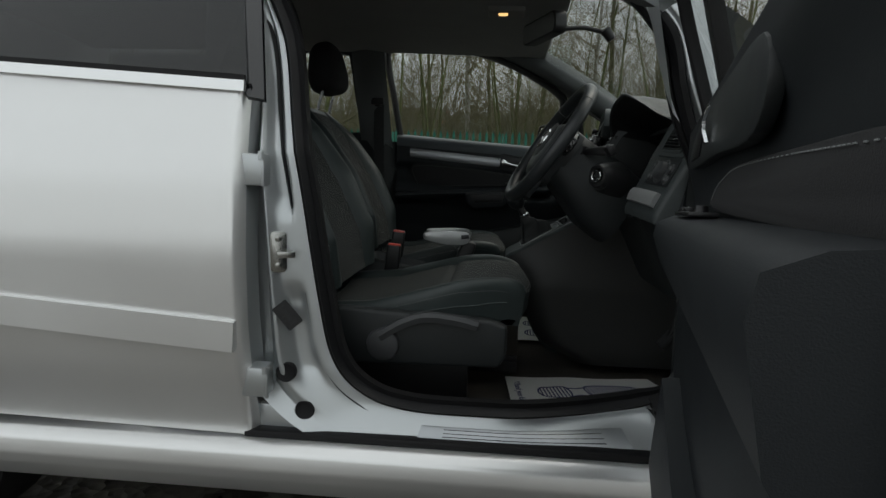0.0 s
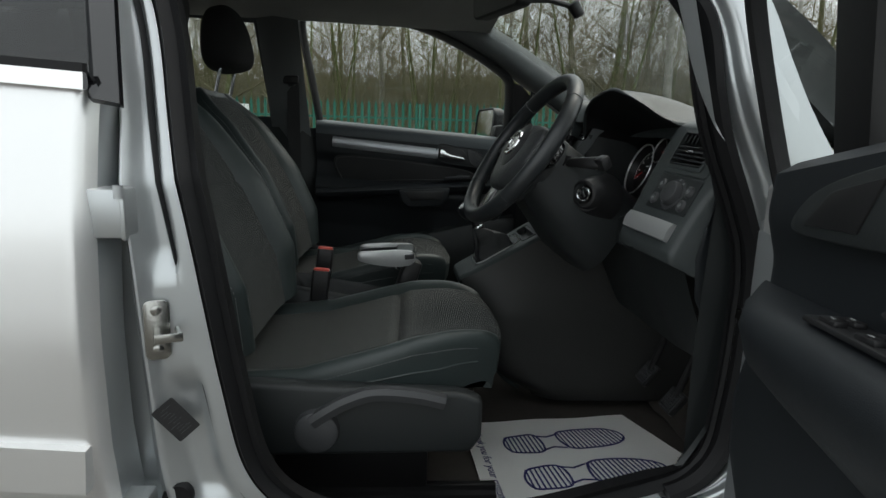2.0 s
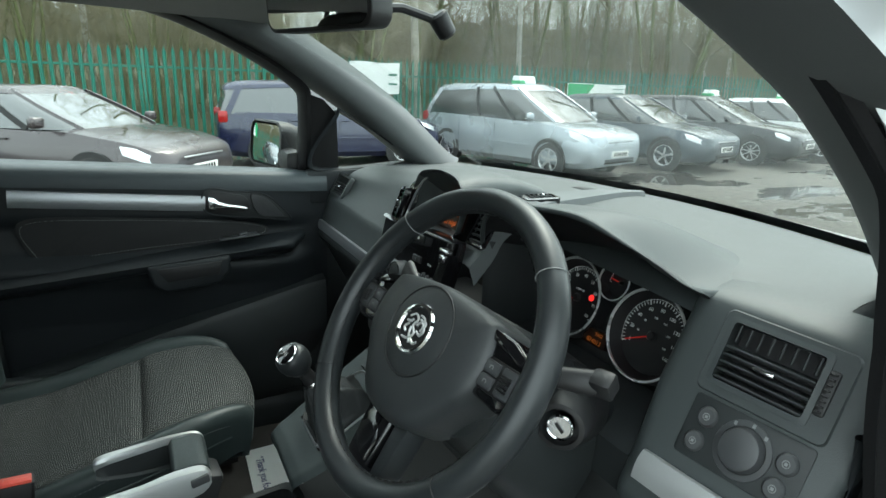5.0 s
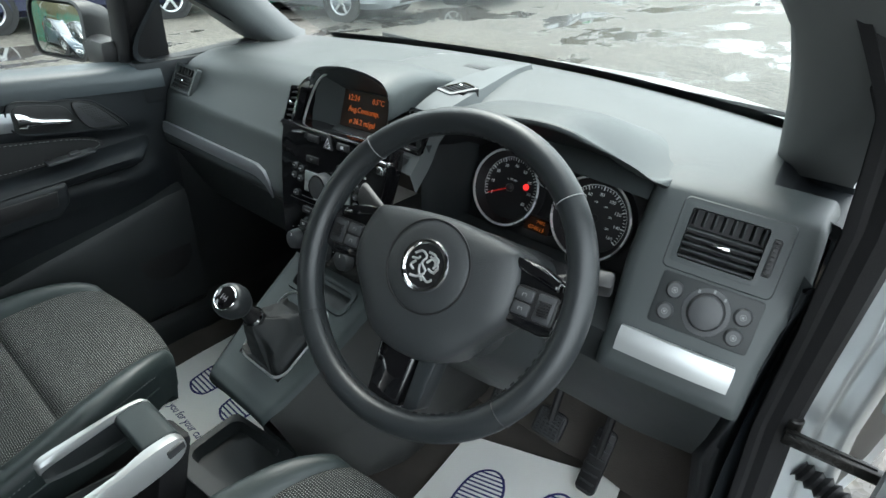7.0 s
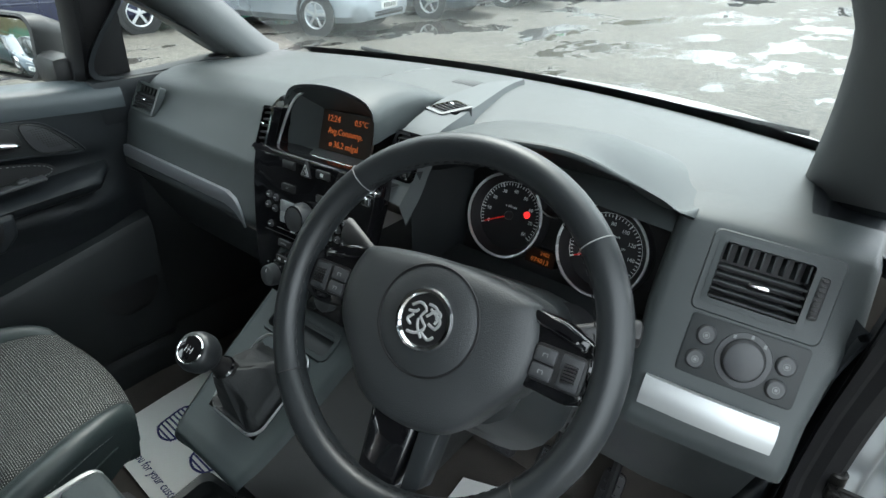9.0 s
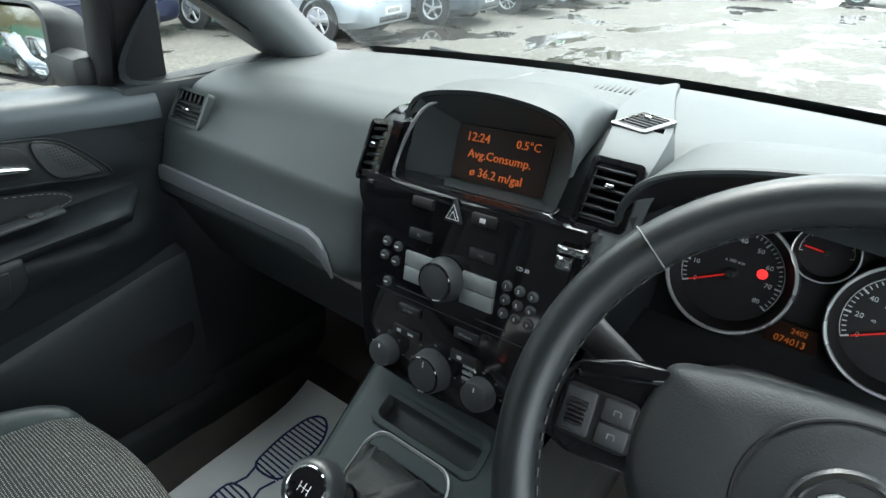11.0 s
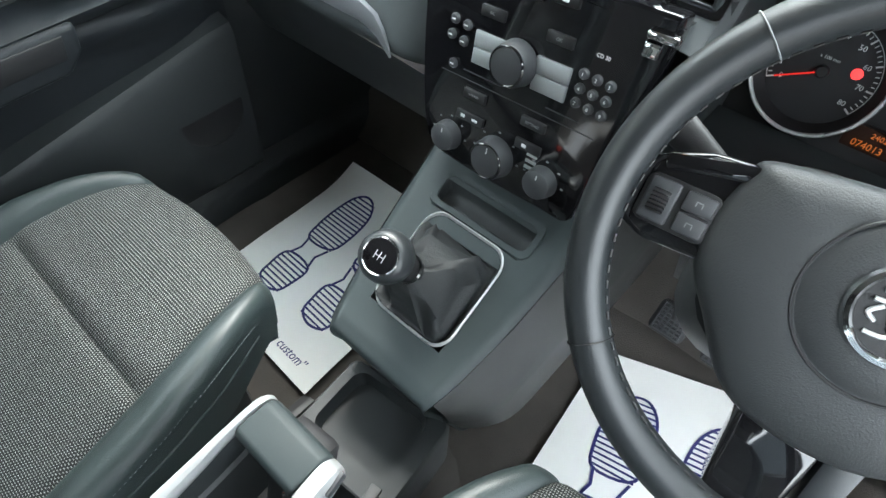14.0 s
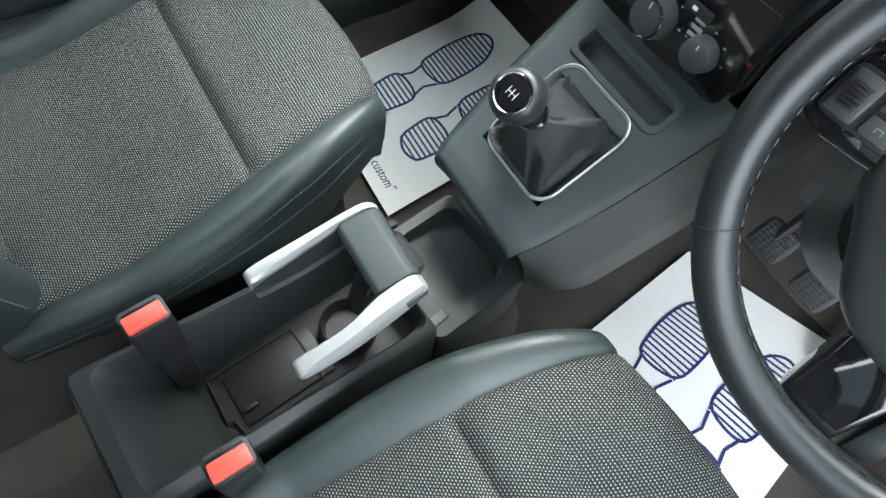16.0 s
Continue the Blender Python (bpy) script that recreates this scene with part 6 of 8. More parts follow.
part("lock_lamp", xf(lathe([(0, 0.003), (0.003, 0.002), (0.0035, 0)], 12), plane((0.205, -0.104, 1.068), (-1, 0, 0.3), (0, -1, 0))), M_AMBER, stack)

# passenger's outer vent, speaker grilles on top
vent(plane((0.2650, 0.640, 1.0465), (-1, -0.05, 0.58), (-0.05, -1, 0)), 0.080, 0.054, 5, M_DASH, dash, roller=None, vanes=6)
part("top_grille", join(*[rbox((0.60, -0.02 + 0.008 * k, 1.1258), (0.05, 0.003, 0.003), 0.001, 1, rot=(0, 3, 12)) for k in range(8)]), M_BLACK, dash)
part("airbag_mark", rbox((0.262, 0.53, 1.03), (0.002, 0.022, 0.005), 0.0008, rot=(0, 20, 0)), M_DASH_LOW, dash)

# convex cover between the dash end, the knee panel and the seal
END = [(1.045, 0.300, -0.716, 0.296), (1.02, 0.300, -0.708, 0.318), (0.98, 0.312, -0.700, 0.336), (0.93, 0.302, -0.694, 0.352), (0.875, 0.292, -0.688, 0.366), (0.80, 0.302, -0.680, 0.374), (0.72, 0.344, -0.668, 0.372), (0.65, 0.372, -0.656, 0.366), (0.56, 0.362, -0.672, 0.352), (0.47, 0.34, -0.69, 0.33)]
rows = []
for z, x, y, xs in END:
    y2 = side_y(z, 0.3) + 0.030
    mid = Vector((lerp(x, xs, 0.5) - 0.016, lerp(y, y2, 0.55), z))
    rows.append([(x + 0.035, y + 0.025, z), (x + 0.006, y + 0.006, z), (x, y - 0.002, z), tuple(mid), (lerp(x, xs, 0.8) - 0.004, lerp(y, y2, 0.9), z), (xs + 0.012, y2 - 0.012, z)])
part("end_cover", loft([[tuple(p) for p in curve(r, 14)] for r in rows]), M_TRIM, dash, "black convex cover at the dash end", 60)

# ---- console between the seats ----
CY = -0.019
con = thing("gear_console", (0.05, CY, 0.31), "grey-green gear console with chrome-rimmed gaiter surround", "centre console")
ST = [(0.178, 0.840, 0.125), (0.15, 0.8235, 0.122), (0.05, 0.7637, 0.112), (-0.03, 0.7165, 0.098), (-0.060, 0.701, 0.090), (-0.072, 0.682, 0.084), (-0.046, 0.625, 0.082), (-0.013, 0.55, 0.080), (0.022, 0.465, 0.077), (0.065, 0.40, 0.070), (0.12, 0.36, 0.058)]
stn = curve(ST, 60)


def con_top(u, v):
    x, z, hw = stn[int(round(u * 60))]
    s = 2 * v - 1
    edge = max(0, (abs(s) - 0.86) / 0.14)
    return x, CY + s * hw, z - 0.010 * edge ** 2


def hole(u, v):
    x, z, hw = stn[int(u * 60)]
    y = (2 * v - 1) * hw
    in_slot = 0.112 < x < 0.143 and -0.070 < y < 0.070 and z > 0.77
    in_boot = -0.015 < x < 0.0985 and abs(y) < 0.060 and z > 0.69
    return not (in_slot or in_boot)


part("top_panel", grid(con_top, 60, 44, hole), M_CONSOLE, con, "satin grey-green top panel", 50)
con_z = lambda x: interp(-x, [-s[0] for s in ST[:6]], [s[1] for s in ST[:6]])
rear_x = lambda z: interp(z, [0.345, 0.366, 0.40, 0.446, 0.54, 0.64, 0.705, 0.86], [0.16, 0.115, 0.065, 0.030, -0.010, -0.044, -0.068, -0.072])
for s in (-1, 1):
    def flank(u, v):
        z = lerp(0.86, 0.335, v)
        x = lerp(rear_x(z), 0.80, u ** 1.5)
        z = min(z, con_z(x) - 0.009)
        out = interp(z, [0.335, 0.38, 0.45, 0.6, 0.72, 0.8, 0.86], [0.100, 0.112, 0.122, 0.130, 0.120, 0.112, 0.108])
        e = min(1, max(0, (x - rear_x(z)) / 0.09))
        top = interp(-x, [-s_[0] for s_ in ST[:6]], [s_[2] for s_ in ST[:6]]) + 0.0015
        w = min(1, max(0, (con_z(x) - z - 0.01) / 0.16))
        return x, CY + s * lerp(top, out - 0.048 * (1 - e) ** 2.2, w), z
    part("side_panel", grid(flank, 60, 40), M_FLANK, con, "dark grey bulging console side", 50)


con_pts = sorted((p[0], p[1]) for p in stn if p[1] > 0.69)


def on_con(x, y, dz=0.0):
    z = interp(x, [p[0] for p in con_pts], [p[1] for p in con_pts])
    return Vector((x, CY + y, z + dz))


slot_o = [(0.1275 + a, b) for a, b in rrect(0.046, 0.160, 0.012, 4)]
slot_at = lambda fa, fb, dz: [on_con(0.1275 + (a - 0.1275) * fa, b * fb, dz) for a, b in slot_o]
slot = part("slot_rim", loft([slot_at(1.0, 1.0, -0.001), slot_at(0.98, 0.99, 0.0022), slot_at(0.72, 0.90, 0.0022), slot_at(0.66, 0.88, -0.001)], True), M_CONSOLE, con, "", 50)
part("coin_slot", loft([slot_at(0.67, 0.885, 0.0005), slot_at(0.60, 0.86, -0.018), slot_at(0.3, 0.7, -0.021), slot_at(0.0, 0.5, -0.021)], True), M_DASH_LOW, con, "recessed coin slot", 50)
boot_o = [(0.041 + a, b) for a, b in rrect(0.124, 0.126, 0.024, 6)]
part("gaiter_ring", loft([[on_con(a, b, 0.0) for a, b in boot_o], [on_con(a, b, 0.0030) for a, b in boot_o], [on_con(0.041 + (a - 0.041) * 0.972, b * 0.972, 0.0042) for a, b in boot_o], [on_con(0.041 + (a - 0.041) * 0.958, b * 0.960, 0.0005) for a, b in boot_o]], True), M_SATIN, con, "thin bright gaiter ring")

gear = thing("gear_lever", (0.04, CY, 0.76), "gear lever with black ball knob and leather gaiter", "gear lever")
KN = Vector((-0.0415, -0.0217, 0.872))
neck = Vector((-0.010, -0.020, 0.822))
rows = []
for k in range(15):
    f = k / 14
    row = []
    for j in range(72):
        a, b = rrect(0.119, 0.121, 0.023, 17)[j]
        th = math.atan2(b, a)
        p0 = on_con(0.041 + a, b, 0.0008)
        p1 = neck + Vector((0.017 * math.cos(th), 0.017 * math.sin(th), 0))
        sag = -0.016 * math.sin(PI * min(1, f * 1.25)) if f < 0.8 else 0
        fold = 0.007 * math.sin(PI * f) * (1 - 2 * abs(math.sin(2.5 * th + 3 * f))) + 0.005 * math.sin(PI * f) * math.sin(9 * th - 8 * f) + 0.030 * (0.22 - abs(noise.noise((a * 30, b * 30, f * 3)))) * math.sin(PI * f)
        e = f ** 1.5
        p = p0.lerp(p1, e) + Vector((0, 0, sag + fold))
        p += Vector((math.cos(th), math.sin(th), 0)) * fold * 0.6
        row.append(p)
    rows.append(row)
part("gaiter", loft(rows, True), M_GAITER, gear, "creased black leather gaiter", 70)
km = plane(KN, (-0.62, -0.22, 0.75), (0, -1, 0))
part("lever_neck", lathe([(0.016, -0.012), (0.017, 0.0), (0.013, 0.012), (0.012, 0.03), (0.015, 0.04)], 24, frame_to(neck, KN)[0]), M_BLACK, gear)
part("collar", lathe([(0.0165, 0.0), (0.0180, 0.004), (0.0165, 0.008)], 24, frame_to(neck, KN)[0]), M_CHROME, gear)
kb = part("knob", xf(lathe([(0, -0.030), (0.012, -0.028), (0.022, -0.020), (0.028, -0.006), (0.0285, 0.006), (0.026, 0.016), (0.0215, 0.0215), (0.0190, 0.0220)], 36), km), M_RIM, gear, "black leather ball knob", 60)
part("knob_cap", xf(lathe([(0, 0.0242), (0.011, 0.0240), (0.0178, 0.0226)], 36), km), M_GLOSS, kb, "gloss black cap with gear pattern")
part("knob_ring", xf(lathe([(0.0176, 0.0222), (0.0186, 0.0232), (0.0197, 0.0218)], 36), km), M_CHROME, kb)
part("gear_pattern", xf(join(rbox((0, 0, 0.0243), (0.0105, 0.0005, 0.0003), 0), *[rbox((x, 0, 0.0243), (0.0005, 0.009, 0.0003), 0) for x in (-0.005, 0, 0.005)]), km), M_WHITE, kb)

# tray, handbrake, bin
tun = thing("tunnel_console", (-0.25, -0.02, 0.31), "dark plastic tunnel console with tray and open bin", "centre console")
TY = -0.012
TRAY = Matrix.Translation((-0.1096, -0.034, 0)) @ Matrix.Rotation(radians(6.4), 4, 'Z') @ Matrix.Diagonal((1.276, 1.155, 1, 1)) @ Matrix.Translation((0.087, 0.012, 0))
BIN = Matrix.Translation((-0.365, -0.044, 0)) @ Matrix.Rotation(radians(5), 4, 'Z') @ Matrix.Translation((0.335, 0.032, 0))
tray_out = [(-0.087 + a, TY + b) for a, b in rrect(0.125, 0.152, 0.012, 4)]
tray_in = [(-0.075 + a, TY + 0.004 + b) for a, b in rrect(0.082, 0.112, 0.016, 4)]
part("tray", xf(loft([[(a, b, 0.40) for a, b in tray_out], [(a, b, 0.572) for a, b in tray_out], [(lerp(a, -0.087, 0.04), lerp(b, TY, 0.04), 0.577) for a, b in tray_out], [(a, b, 0.577) for a, b in tray_in], [(lerp(a, -0.075, 0.08), lerp(b, TY, 0.08), 0.553) for a, b in tray_in]], True), TRAY), M_DASH_LOW, tun, "dark tray in front of the handbrake", 40)
part("tray_floor", xf(prism([(lerp(a, -0.075, 0.07), lerp(b, TY, 0.07)) for a, b in tray_in], "z", 0.545, 0.5535), TRAY), M_DASH_LOW, tun, "grey rubber tray liner")
part("slot", xf(rbox((-0.150, TY - 0.052, 0.578), (0.055, 0.014, 0.003), 0.004, rot=(0, 0, 4)), TRAY), M_BLACK, tun)
BX = -0.032
bo = [(-0.338 + a, BX - 0.004 + b) for a, b in rrect(0.376, 0.178, 0.010, 4)]
bi = [(-0.330 + a, BX - 0.003 + b) for a, b in rrect(0.352, 0.152, 0.016, 4)]
bz = lambda x: interp(x, [-0.52, -0.40, -0.25, -0.15], [0.672, 0.680, 0.650, 0.600])
part("bin", xf(loft([[(a, b, 0.35) for a, b in bo], [(a, b, bz(a) - 0.006) for a, b in bo], [(lerp(a, -0.335, 0.012), lerp(b, BX, 0.04), bz(a)) for a, b in bo], [(a, b, bz(a)) for a, b in bi], [(lerp(a, -0.30, 0.04), lerp(b, BX, 0.06), bz(a) - 0.012) for a, b in bi], [(lerp(a, -0.285, 0.28) if a < -0.4 else lerp(a, -0.3, 0.06), lerp(b, BX, 0.22), 0.525) for a, b in bi]], True), BIN), M_DASH_LOW, tun, "open storage bin with a sloping back", 40)
part("bin_floor", xf(prism([(lerp(a, -0.285, 0.26) if a < -0.4 else lerp(a, -0.3, 0.05), lerp(b, BX, 0.2)) for a, b in bi], "z", 0.518, 0.526), BIN), M_STRAP, tun)
part("bin_mat", xf(join(rbox((-0.345, BX, 0.528), (0.13, 0.075, 0.004), 0.002), rbox((-0.395, BX - 0.018, 0.533), (0.018, 0.006, 0.006), 0.001)), BIN), M_STRAP, tun)
part("mat_edge", xf(tube([(a, BX + b, 0.5315) for a, b in ((-0.425, 0.046), (-0.30, 0.046), (-0.30, -0.046), (-0.415, -0.046), (-0.420, -0.020), (-0.428, -0.018))], 0.0020, 6, True), BIN), M_DASH_LOW, tun, "raised edge round the bin mat")
part("cup_ring", xf(lathe([(0.040, 0.52), (0.040, 0.545), (0.036, 0.55), (0.032, 0.53)], 32, Matrix.Translation((-0.235, BX, 0))), BIN), M_BLACK, tun)
part("bin_back", xf(rbox((-0.524, BX, 0.585), (0.012, 0.15, 0.165), 0.004), BIN), M_BLACK, tun)
part("tunnel", loft([[(x, y, z) for y, z in ((-0.15, 0.31), (-0.125, 0.46), (-0.10, 0.50), (0.05, 0.50), (0.075, 0.46), (0.11, 0.31))] for x in (-0.75, -0.5, -0.2, -0.02)]), M_CARPET, tun)
brake = thing("handbrake", (-0.25, BX, 0.60), "U-shaped handbrake with two silver arms", "handbrake")
ARMS = (((-0.350, -0.006, -0.018, 0.758, 0.750), (-0.346, -0.004, -0.021, 0.764, 0.742), (-0.330, -0.002, -0.019, 0.767, 0.736), (-0.290, 0.000, -0.014, 0.769, 0.728), (-0.246, 0.003, -0.007, 0.770, 0.724), (-0.212, 0.006, -0.004, 0.768, 0.726), (-0.199, 0.005, -0.005, 0.764, 0.732), (-0.192, 0.003, -0.006, 0.755, 0.740)),
        ((-0.347, -0.128, -0.116, 0.758, 0.750), (-0.343, -0.131, -0.113, 0.764, 0.742), (-0.325, -0.130, -0.112, 0.767, 0.736), (-0.285, -0.126, -0.109, 0.769, 0.728), (-0.246, -0.120, -0.097, 0.770, 0.724), (-0.212, -0.115, -0.092, 0.768, 0.726), (-0.199, -0.113, -0.093, 0.764, 0.732), (-0.192, -0.110, -0.095, 0.755, 0.740)))
for stations in ARMS:
    rows = []
    for x, ya, yb, zt, zb in curve(stations, 24):
        w, h = (yb - ya), zt - zb
        rows.append([(x, ya + w * 0.10, zb), (x, ya, zb + h * 0.25), (x, ya, zt - h * 0.22), (x, ya + w * 0.16, zt - h * 0.03), (x, lerp(ya, yb, 0.5), zt), (x, yb - w * 0.16, zt - h * 0.03), (x, yb, zt - h * 0.20), (x, yb - w * 0.12, zb + h * 0.1)])
    arm = part("arm", loft(rows, True, True), M_SATIN, brake, "satin silver handbrake arm", 32)
    inner_face = [(x, yb + math.copysign(0.0012, yb - ya), zt, zb) for x, ya, yb, zt, zb in curve(stations, 24)[3:-2]]
    # dark sheet standing in for the shade on the arm's inner face
    part("arm_shade", loft([[(x, y, zt - 0.012) for x, y, zt, zb in inner_face], [(x, y - math.copysign(0.002, y + 0.055), zb) for x, y, zt, zb in inner_face], [(x, y - math.copysign(-0.006, y + 0.055), zb - 0.004) for x, y, zt, zb in inner_face]]), M_DASH_LOW, arm)
part("grip", prism([(-0.246, 0.758), (-0.241, 0.7665), (-0.205, 0.7675), (-0.195, 0.763), (-0.190, 0.750), (-0.196, 0.735), (-0.240, 0.740)], "y", -0.0945, -0.0055, 0.003, 3), M_CONSOLE, brake, "dark grip bar between the arms")
part("release_button", rbox((-0.208, -0.1145, 0.752), (0.026, 0.006, 0.014), 0.002, rot=(0, -6, 8)), M_BUTTON, brake)
part("brake_stem", rbox((-0.215, -0.053, 0.67), (0.05, 0.06, 0.13), 0.01, rot=(0, 18, 6)), M_BLACK, brake)
part("cable_ring", tube([(-0.235 + 0.010 * math.cos(a), -0.073, 0.715 + 0.010 * math.sin(a)) for a in np.linspace(0, 2 * PI, 17)[:-1]], 0.0018, 6, True, (0, 1, 0)), M_CHROME, brake)


def buckle(x, y, z, yaw, lean):
    b = thing("belt_buckle", (x, y, z - 0.15), "seat belt buckle with a red release button", "seat belt", "front belt buckles")
    m = pose(x, y, z, 0, lean, yaw)
    part("buckle_body", xf(join(prism(rrect(0.046, 0.032, 0.007), "z", -0.085, 0.0, 0.003), prism(rrect(0.034, 0.022, 0.006), "z", -0.20, -0.08, 0.003)), m), M_BLACK, b, "black buckle body")
    part("release_button", xf(join(rbox((0.0, -0.003, 0.001), (0.040, 0.020, 0.008), 0.0025), rbox((0.0, -0.003, 0.004), (0.030, 0.012, 0.004), 0.002)), m), M_RED, b, "red release button")
    part("slot", xf(rbox((0.0, 0.0115, 0.0003), (0.036, 0.004, 0.002), 0.001), m), M_STRAP, b)
    return b


buckle(-0.451, 0.0065, 0.748, 8, 6)
buckle(-0.438, -0.157, 0.722, 3, 6)

# ---- paper mats with shoe prints ----
def sole(m, mirror):
    """Flat print of one shoe, heel at the origin, toe along +x."""
    w = -1 if mirror else 1
    out = []
    heel = [(0.0, 0.0), (0.010, 0.030), (0.035, 0.038), (0.095, 0.034), (0.095, -0.036), (0.035, -0.038), (0.010, -0.028)]
    fore = [(0.155, 0.030), (0.20, 0.046), (0.26, 0.050), (0.31, 0.042), (0.335, 0.018), (0.33, -0.012), (0.29, -0.036), (0.22, -0.044), (0.165, -0.034)]
    bars = []
    for poly in (heel, fore):
        ln = curve([(x, y * w) for x, y in poly], 40, True) if poly is fore else curve([(x, y * w) for x, y in heel], 40, True)
        out.append(sweep([(x, y, 0) for x, y in ln], [(-0.0027, 0), (0.0027, 0), (0.0027, 0.0005), (-0.0027, 0.0005)], True))
        xs = [p[0] for p in ln]
        x = min(xs) + 0.010
        while x < max(xs) - 0.006:
            ys = sorted(p[1] for p in ln if abs(p[0] - x) < 0.008)
            if len(ys) > 1:
                bars.append(rbox((x, (ys[0] + ys[-1]) / 2, 0.0003), (0.0040, ys[-1] - ys[0], 0.0006), 0))
            x += 0.0115
    for y in (0.030, -0.034):
        out.append(sweep([(0.095, y * w, 0), (0.125, y * 0.72 * w, 0), (0.158, y * w, 0)], [(-0.0027, 0), (0.0027, 0), (0.0027, 0.0005), (-0.0027, 0.0005)]))
    return xf(join(*out, *bars), m)


def paper_mat(corners, curl, group):
    """corners: near left, far left, far right, near right, as the person sitting there sees them."""
    nl, fl, fr, nr = [Vector((*c, 0.0)) for c in corners]

    def at(u, v):
        p = nl.lerp(nr, v).lerp(fl.lerp(fr, v), u)
        z = 0.3125 + 0.004 * noise.noise((p.x * 7, p.y * 7, curl)) + curl * max(0, u - 0.75) ** 2 * 2.0
        return Vector((p.x, p.y, z))
    mt = thing("paper_mat", (*((nl + fr) / 2).xy, 0.305), "white paper floor mat with printed blue shoe soles", "floor mat", group)
    part("sheet", thick(grid(at, 24, 18), 0.0006), M_PAPER, mt, "white paper sheet")
    ex = ((fl + fr) / 2 - (nl + nr) / 2).normalized()
    ey = Vector((0, 0, 1)).cross(ex)
    length = ((fl + fr) / 2 - (nl + nr) / 2).length
    width = (fl - fr).length

    def lay(bm):
        for v in bm.verts:
            f = v.co.z
            p = (nl + nr) / 2 + ex * v.co.x + ey * v.co.y
            u = v.co.x / length
            vv = 0.5 - v.co.y / width
            v.co = at(u, vv) + Vector((0, 0, 0.0012 + f))
        return bm
    part("shoe_print", lay(sole(pose(0.095, 0.067, 0), False)), M_INK, mt, "striped blue shoe print")
    part("shoe_print", lay(sole(pose(0.100, -0.075, 0), True)), M_INK, mt, "striped blue shoe print")
    txt = lettering("“Thank you for your custom”", 0.0265, Matrix(((0, 1.1, 0, 0.034), (-0.9, -0.22, 0, 0.0), (0, 0, 1, 0), (0, 0, 0, 1))), 0.0003)
    part("printed_line", lay(txt), M_INK, mt, "blue printed words")
    return mt


paper_mat([(-0.060, -0.212), (0.402, -0.164), (0.530, -0.505), (-0.030, -0.612)], 0.01, "paper floor mats")
paper_mat([(-0.060, 0.580), (0.414, 0.606), (0.420, 0.235), (-0.075, 0.200)], 0.25, "paper floor mats")

# ---- pedals ----
def pedal(x, y, z, w, h, lean, long):
    p = thing("pedal", (x, y, 0.31), "black ribbed rubber pedal", "pedal", "pedals")
    m = plane((x, y, z), (-1, 0, lean), (0, -1, 0))
    pad = part("pad", xf(prism(rrect(w, h, 0.012, 4), "z", -0.012, 0.0, 0.003), m), M_BLACK, p)
    ribs = [rbox((0, lerp(-h / 2 + 0.006, h / 2 - 0.006, k / 7), 0.001), (w - 0.012, 0.004, 0.004), 0.001, 1) for k in range(8)]
    if not long:
        ribs += [rbox((lerp(-w / 2 + 0.008, w / 2 - 0.008, k / 5), 0, 0.001), (0.004, h - 0.012, 0.004), 0.001, 1) for k in range(6)]
    part("tread", xf(join(*ribs), m), M_BUTTON, pad)
    part("pedal_arm", tube([(x + 0.008, y, z), (x + 0.05, y, z + 0.12), (x + 0.08, y + 0.01, z + 0.30), (x + 0.06, y + 0.01, z + 0.42)], 0.009, 8), M_BLACK, p)


pedal(0.425, -0.243, 0.475, 0.066, 0.064, 0.8, False)
pedal(0.450, -0.345, 0.445, 0.070, 0.064, 0.8, False)
pedal(0.470, -0.456, 0.395, 0.045, 0.15, 0.6, True)
part("foot_carpet", thick(grid(lambda u, v: (lerp(0.52, 0.86, v), lerp(-0.78, 0.74, u), 0.305 + 0.55 * v ** 1.3 + 0.01 * noise.noise((u * 15, v * 9, 2))), 40, 12), 0.02), M_CARPET, body)

# ---- passenger's door, closed ----
pd = thing("passenger_door", (-0.2, 0.75, 0.33), "closed passenger door with dark trim and satin strip", "car door")
pz = lambda x: interp(x, [-0.60, 0.20], [1.118, 1.062])


def trim(u, v):
    x = lerp(-0.585, 0.235, u)
    top = pz(x)
    z = lerp(0.36, top, v)
    y = interp(z - top, [-0.75, -0.55, -0.40, -0.30, -0.255, -0.235, -0.20, -0.14, -0.11, -0.02, 0.0], [0.745, 0.735, 0.725, 0.700, 0.672, 0.668, 0.705, 0.722, 0.700, 0.700, 0.712])
    blend = min(1, max(0, (x - 0.05) / 0.15))
    y = lerp(y, interp(z - top, [-0.75, -0.3, 0], [0.735, 0.72, 0.71]), blend ** 2)
    return x, y, z


part("trim_panel", grid(trim, 50, 60), M_TRIM, pd, "dark grey door trim", 50)
part("window_ledge", loft([[(x, 0.6975, pz(x) - 0.036) for x in np.linspace(-0.585, 0.235, 12)], [(x, 0.6965, pz(x) - 0.014) for x in np.linspace(-0.585, 0.235, 12)], [(x, 0.703, pz(x) + 0.004) for x in np.linspace(-0.585, 0.235, 12)], [(x, 0.722, pz(x) + 0.014) for x in np.linspace(-0.585, 0.235, 12)], [(x, 0.775, pz(x) + 0.020) for x in np.linspace(-0.585, 0.235, 12)], [(x, 0.785, pz(x) + 0.012) for x in np.linspace(-0.585, 0.235, 12)], [(x, 0.79, pz(x) - 0.1) for x in np.linspace(-0.585, 0.235, 12)]]), M_LEDGE, pd, "soft blue-grey window ledge", 50)
sx = np.linspace(-0.520, -0.098, 14)
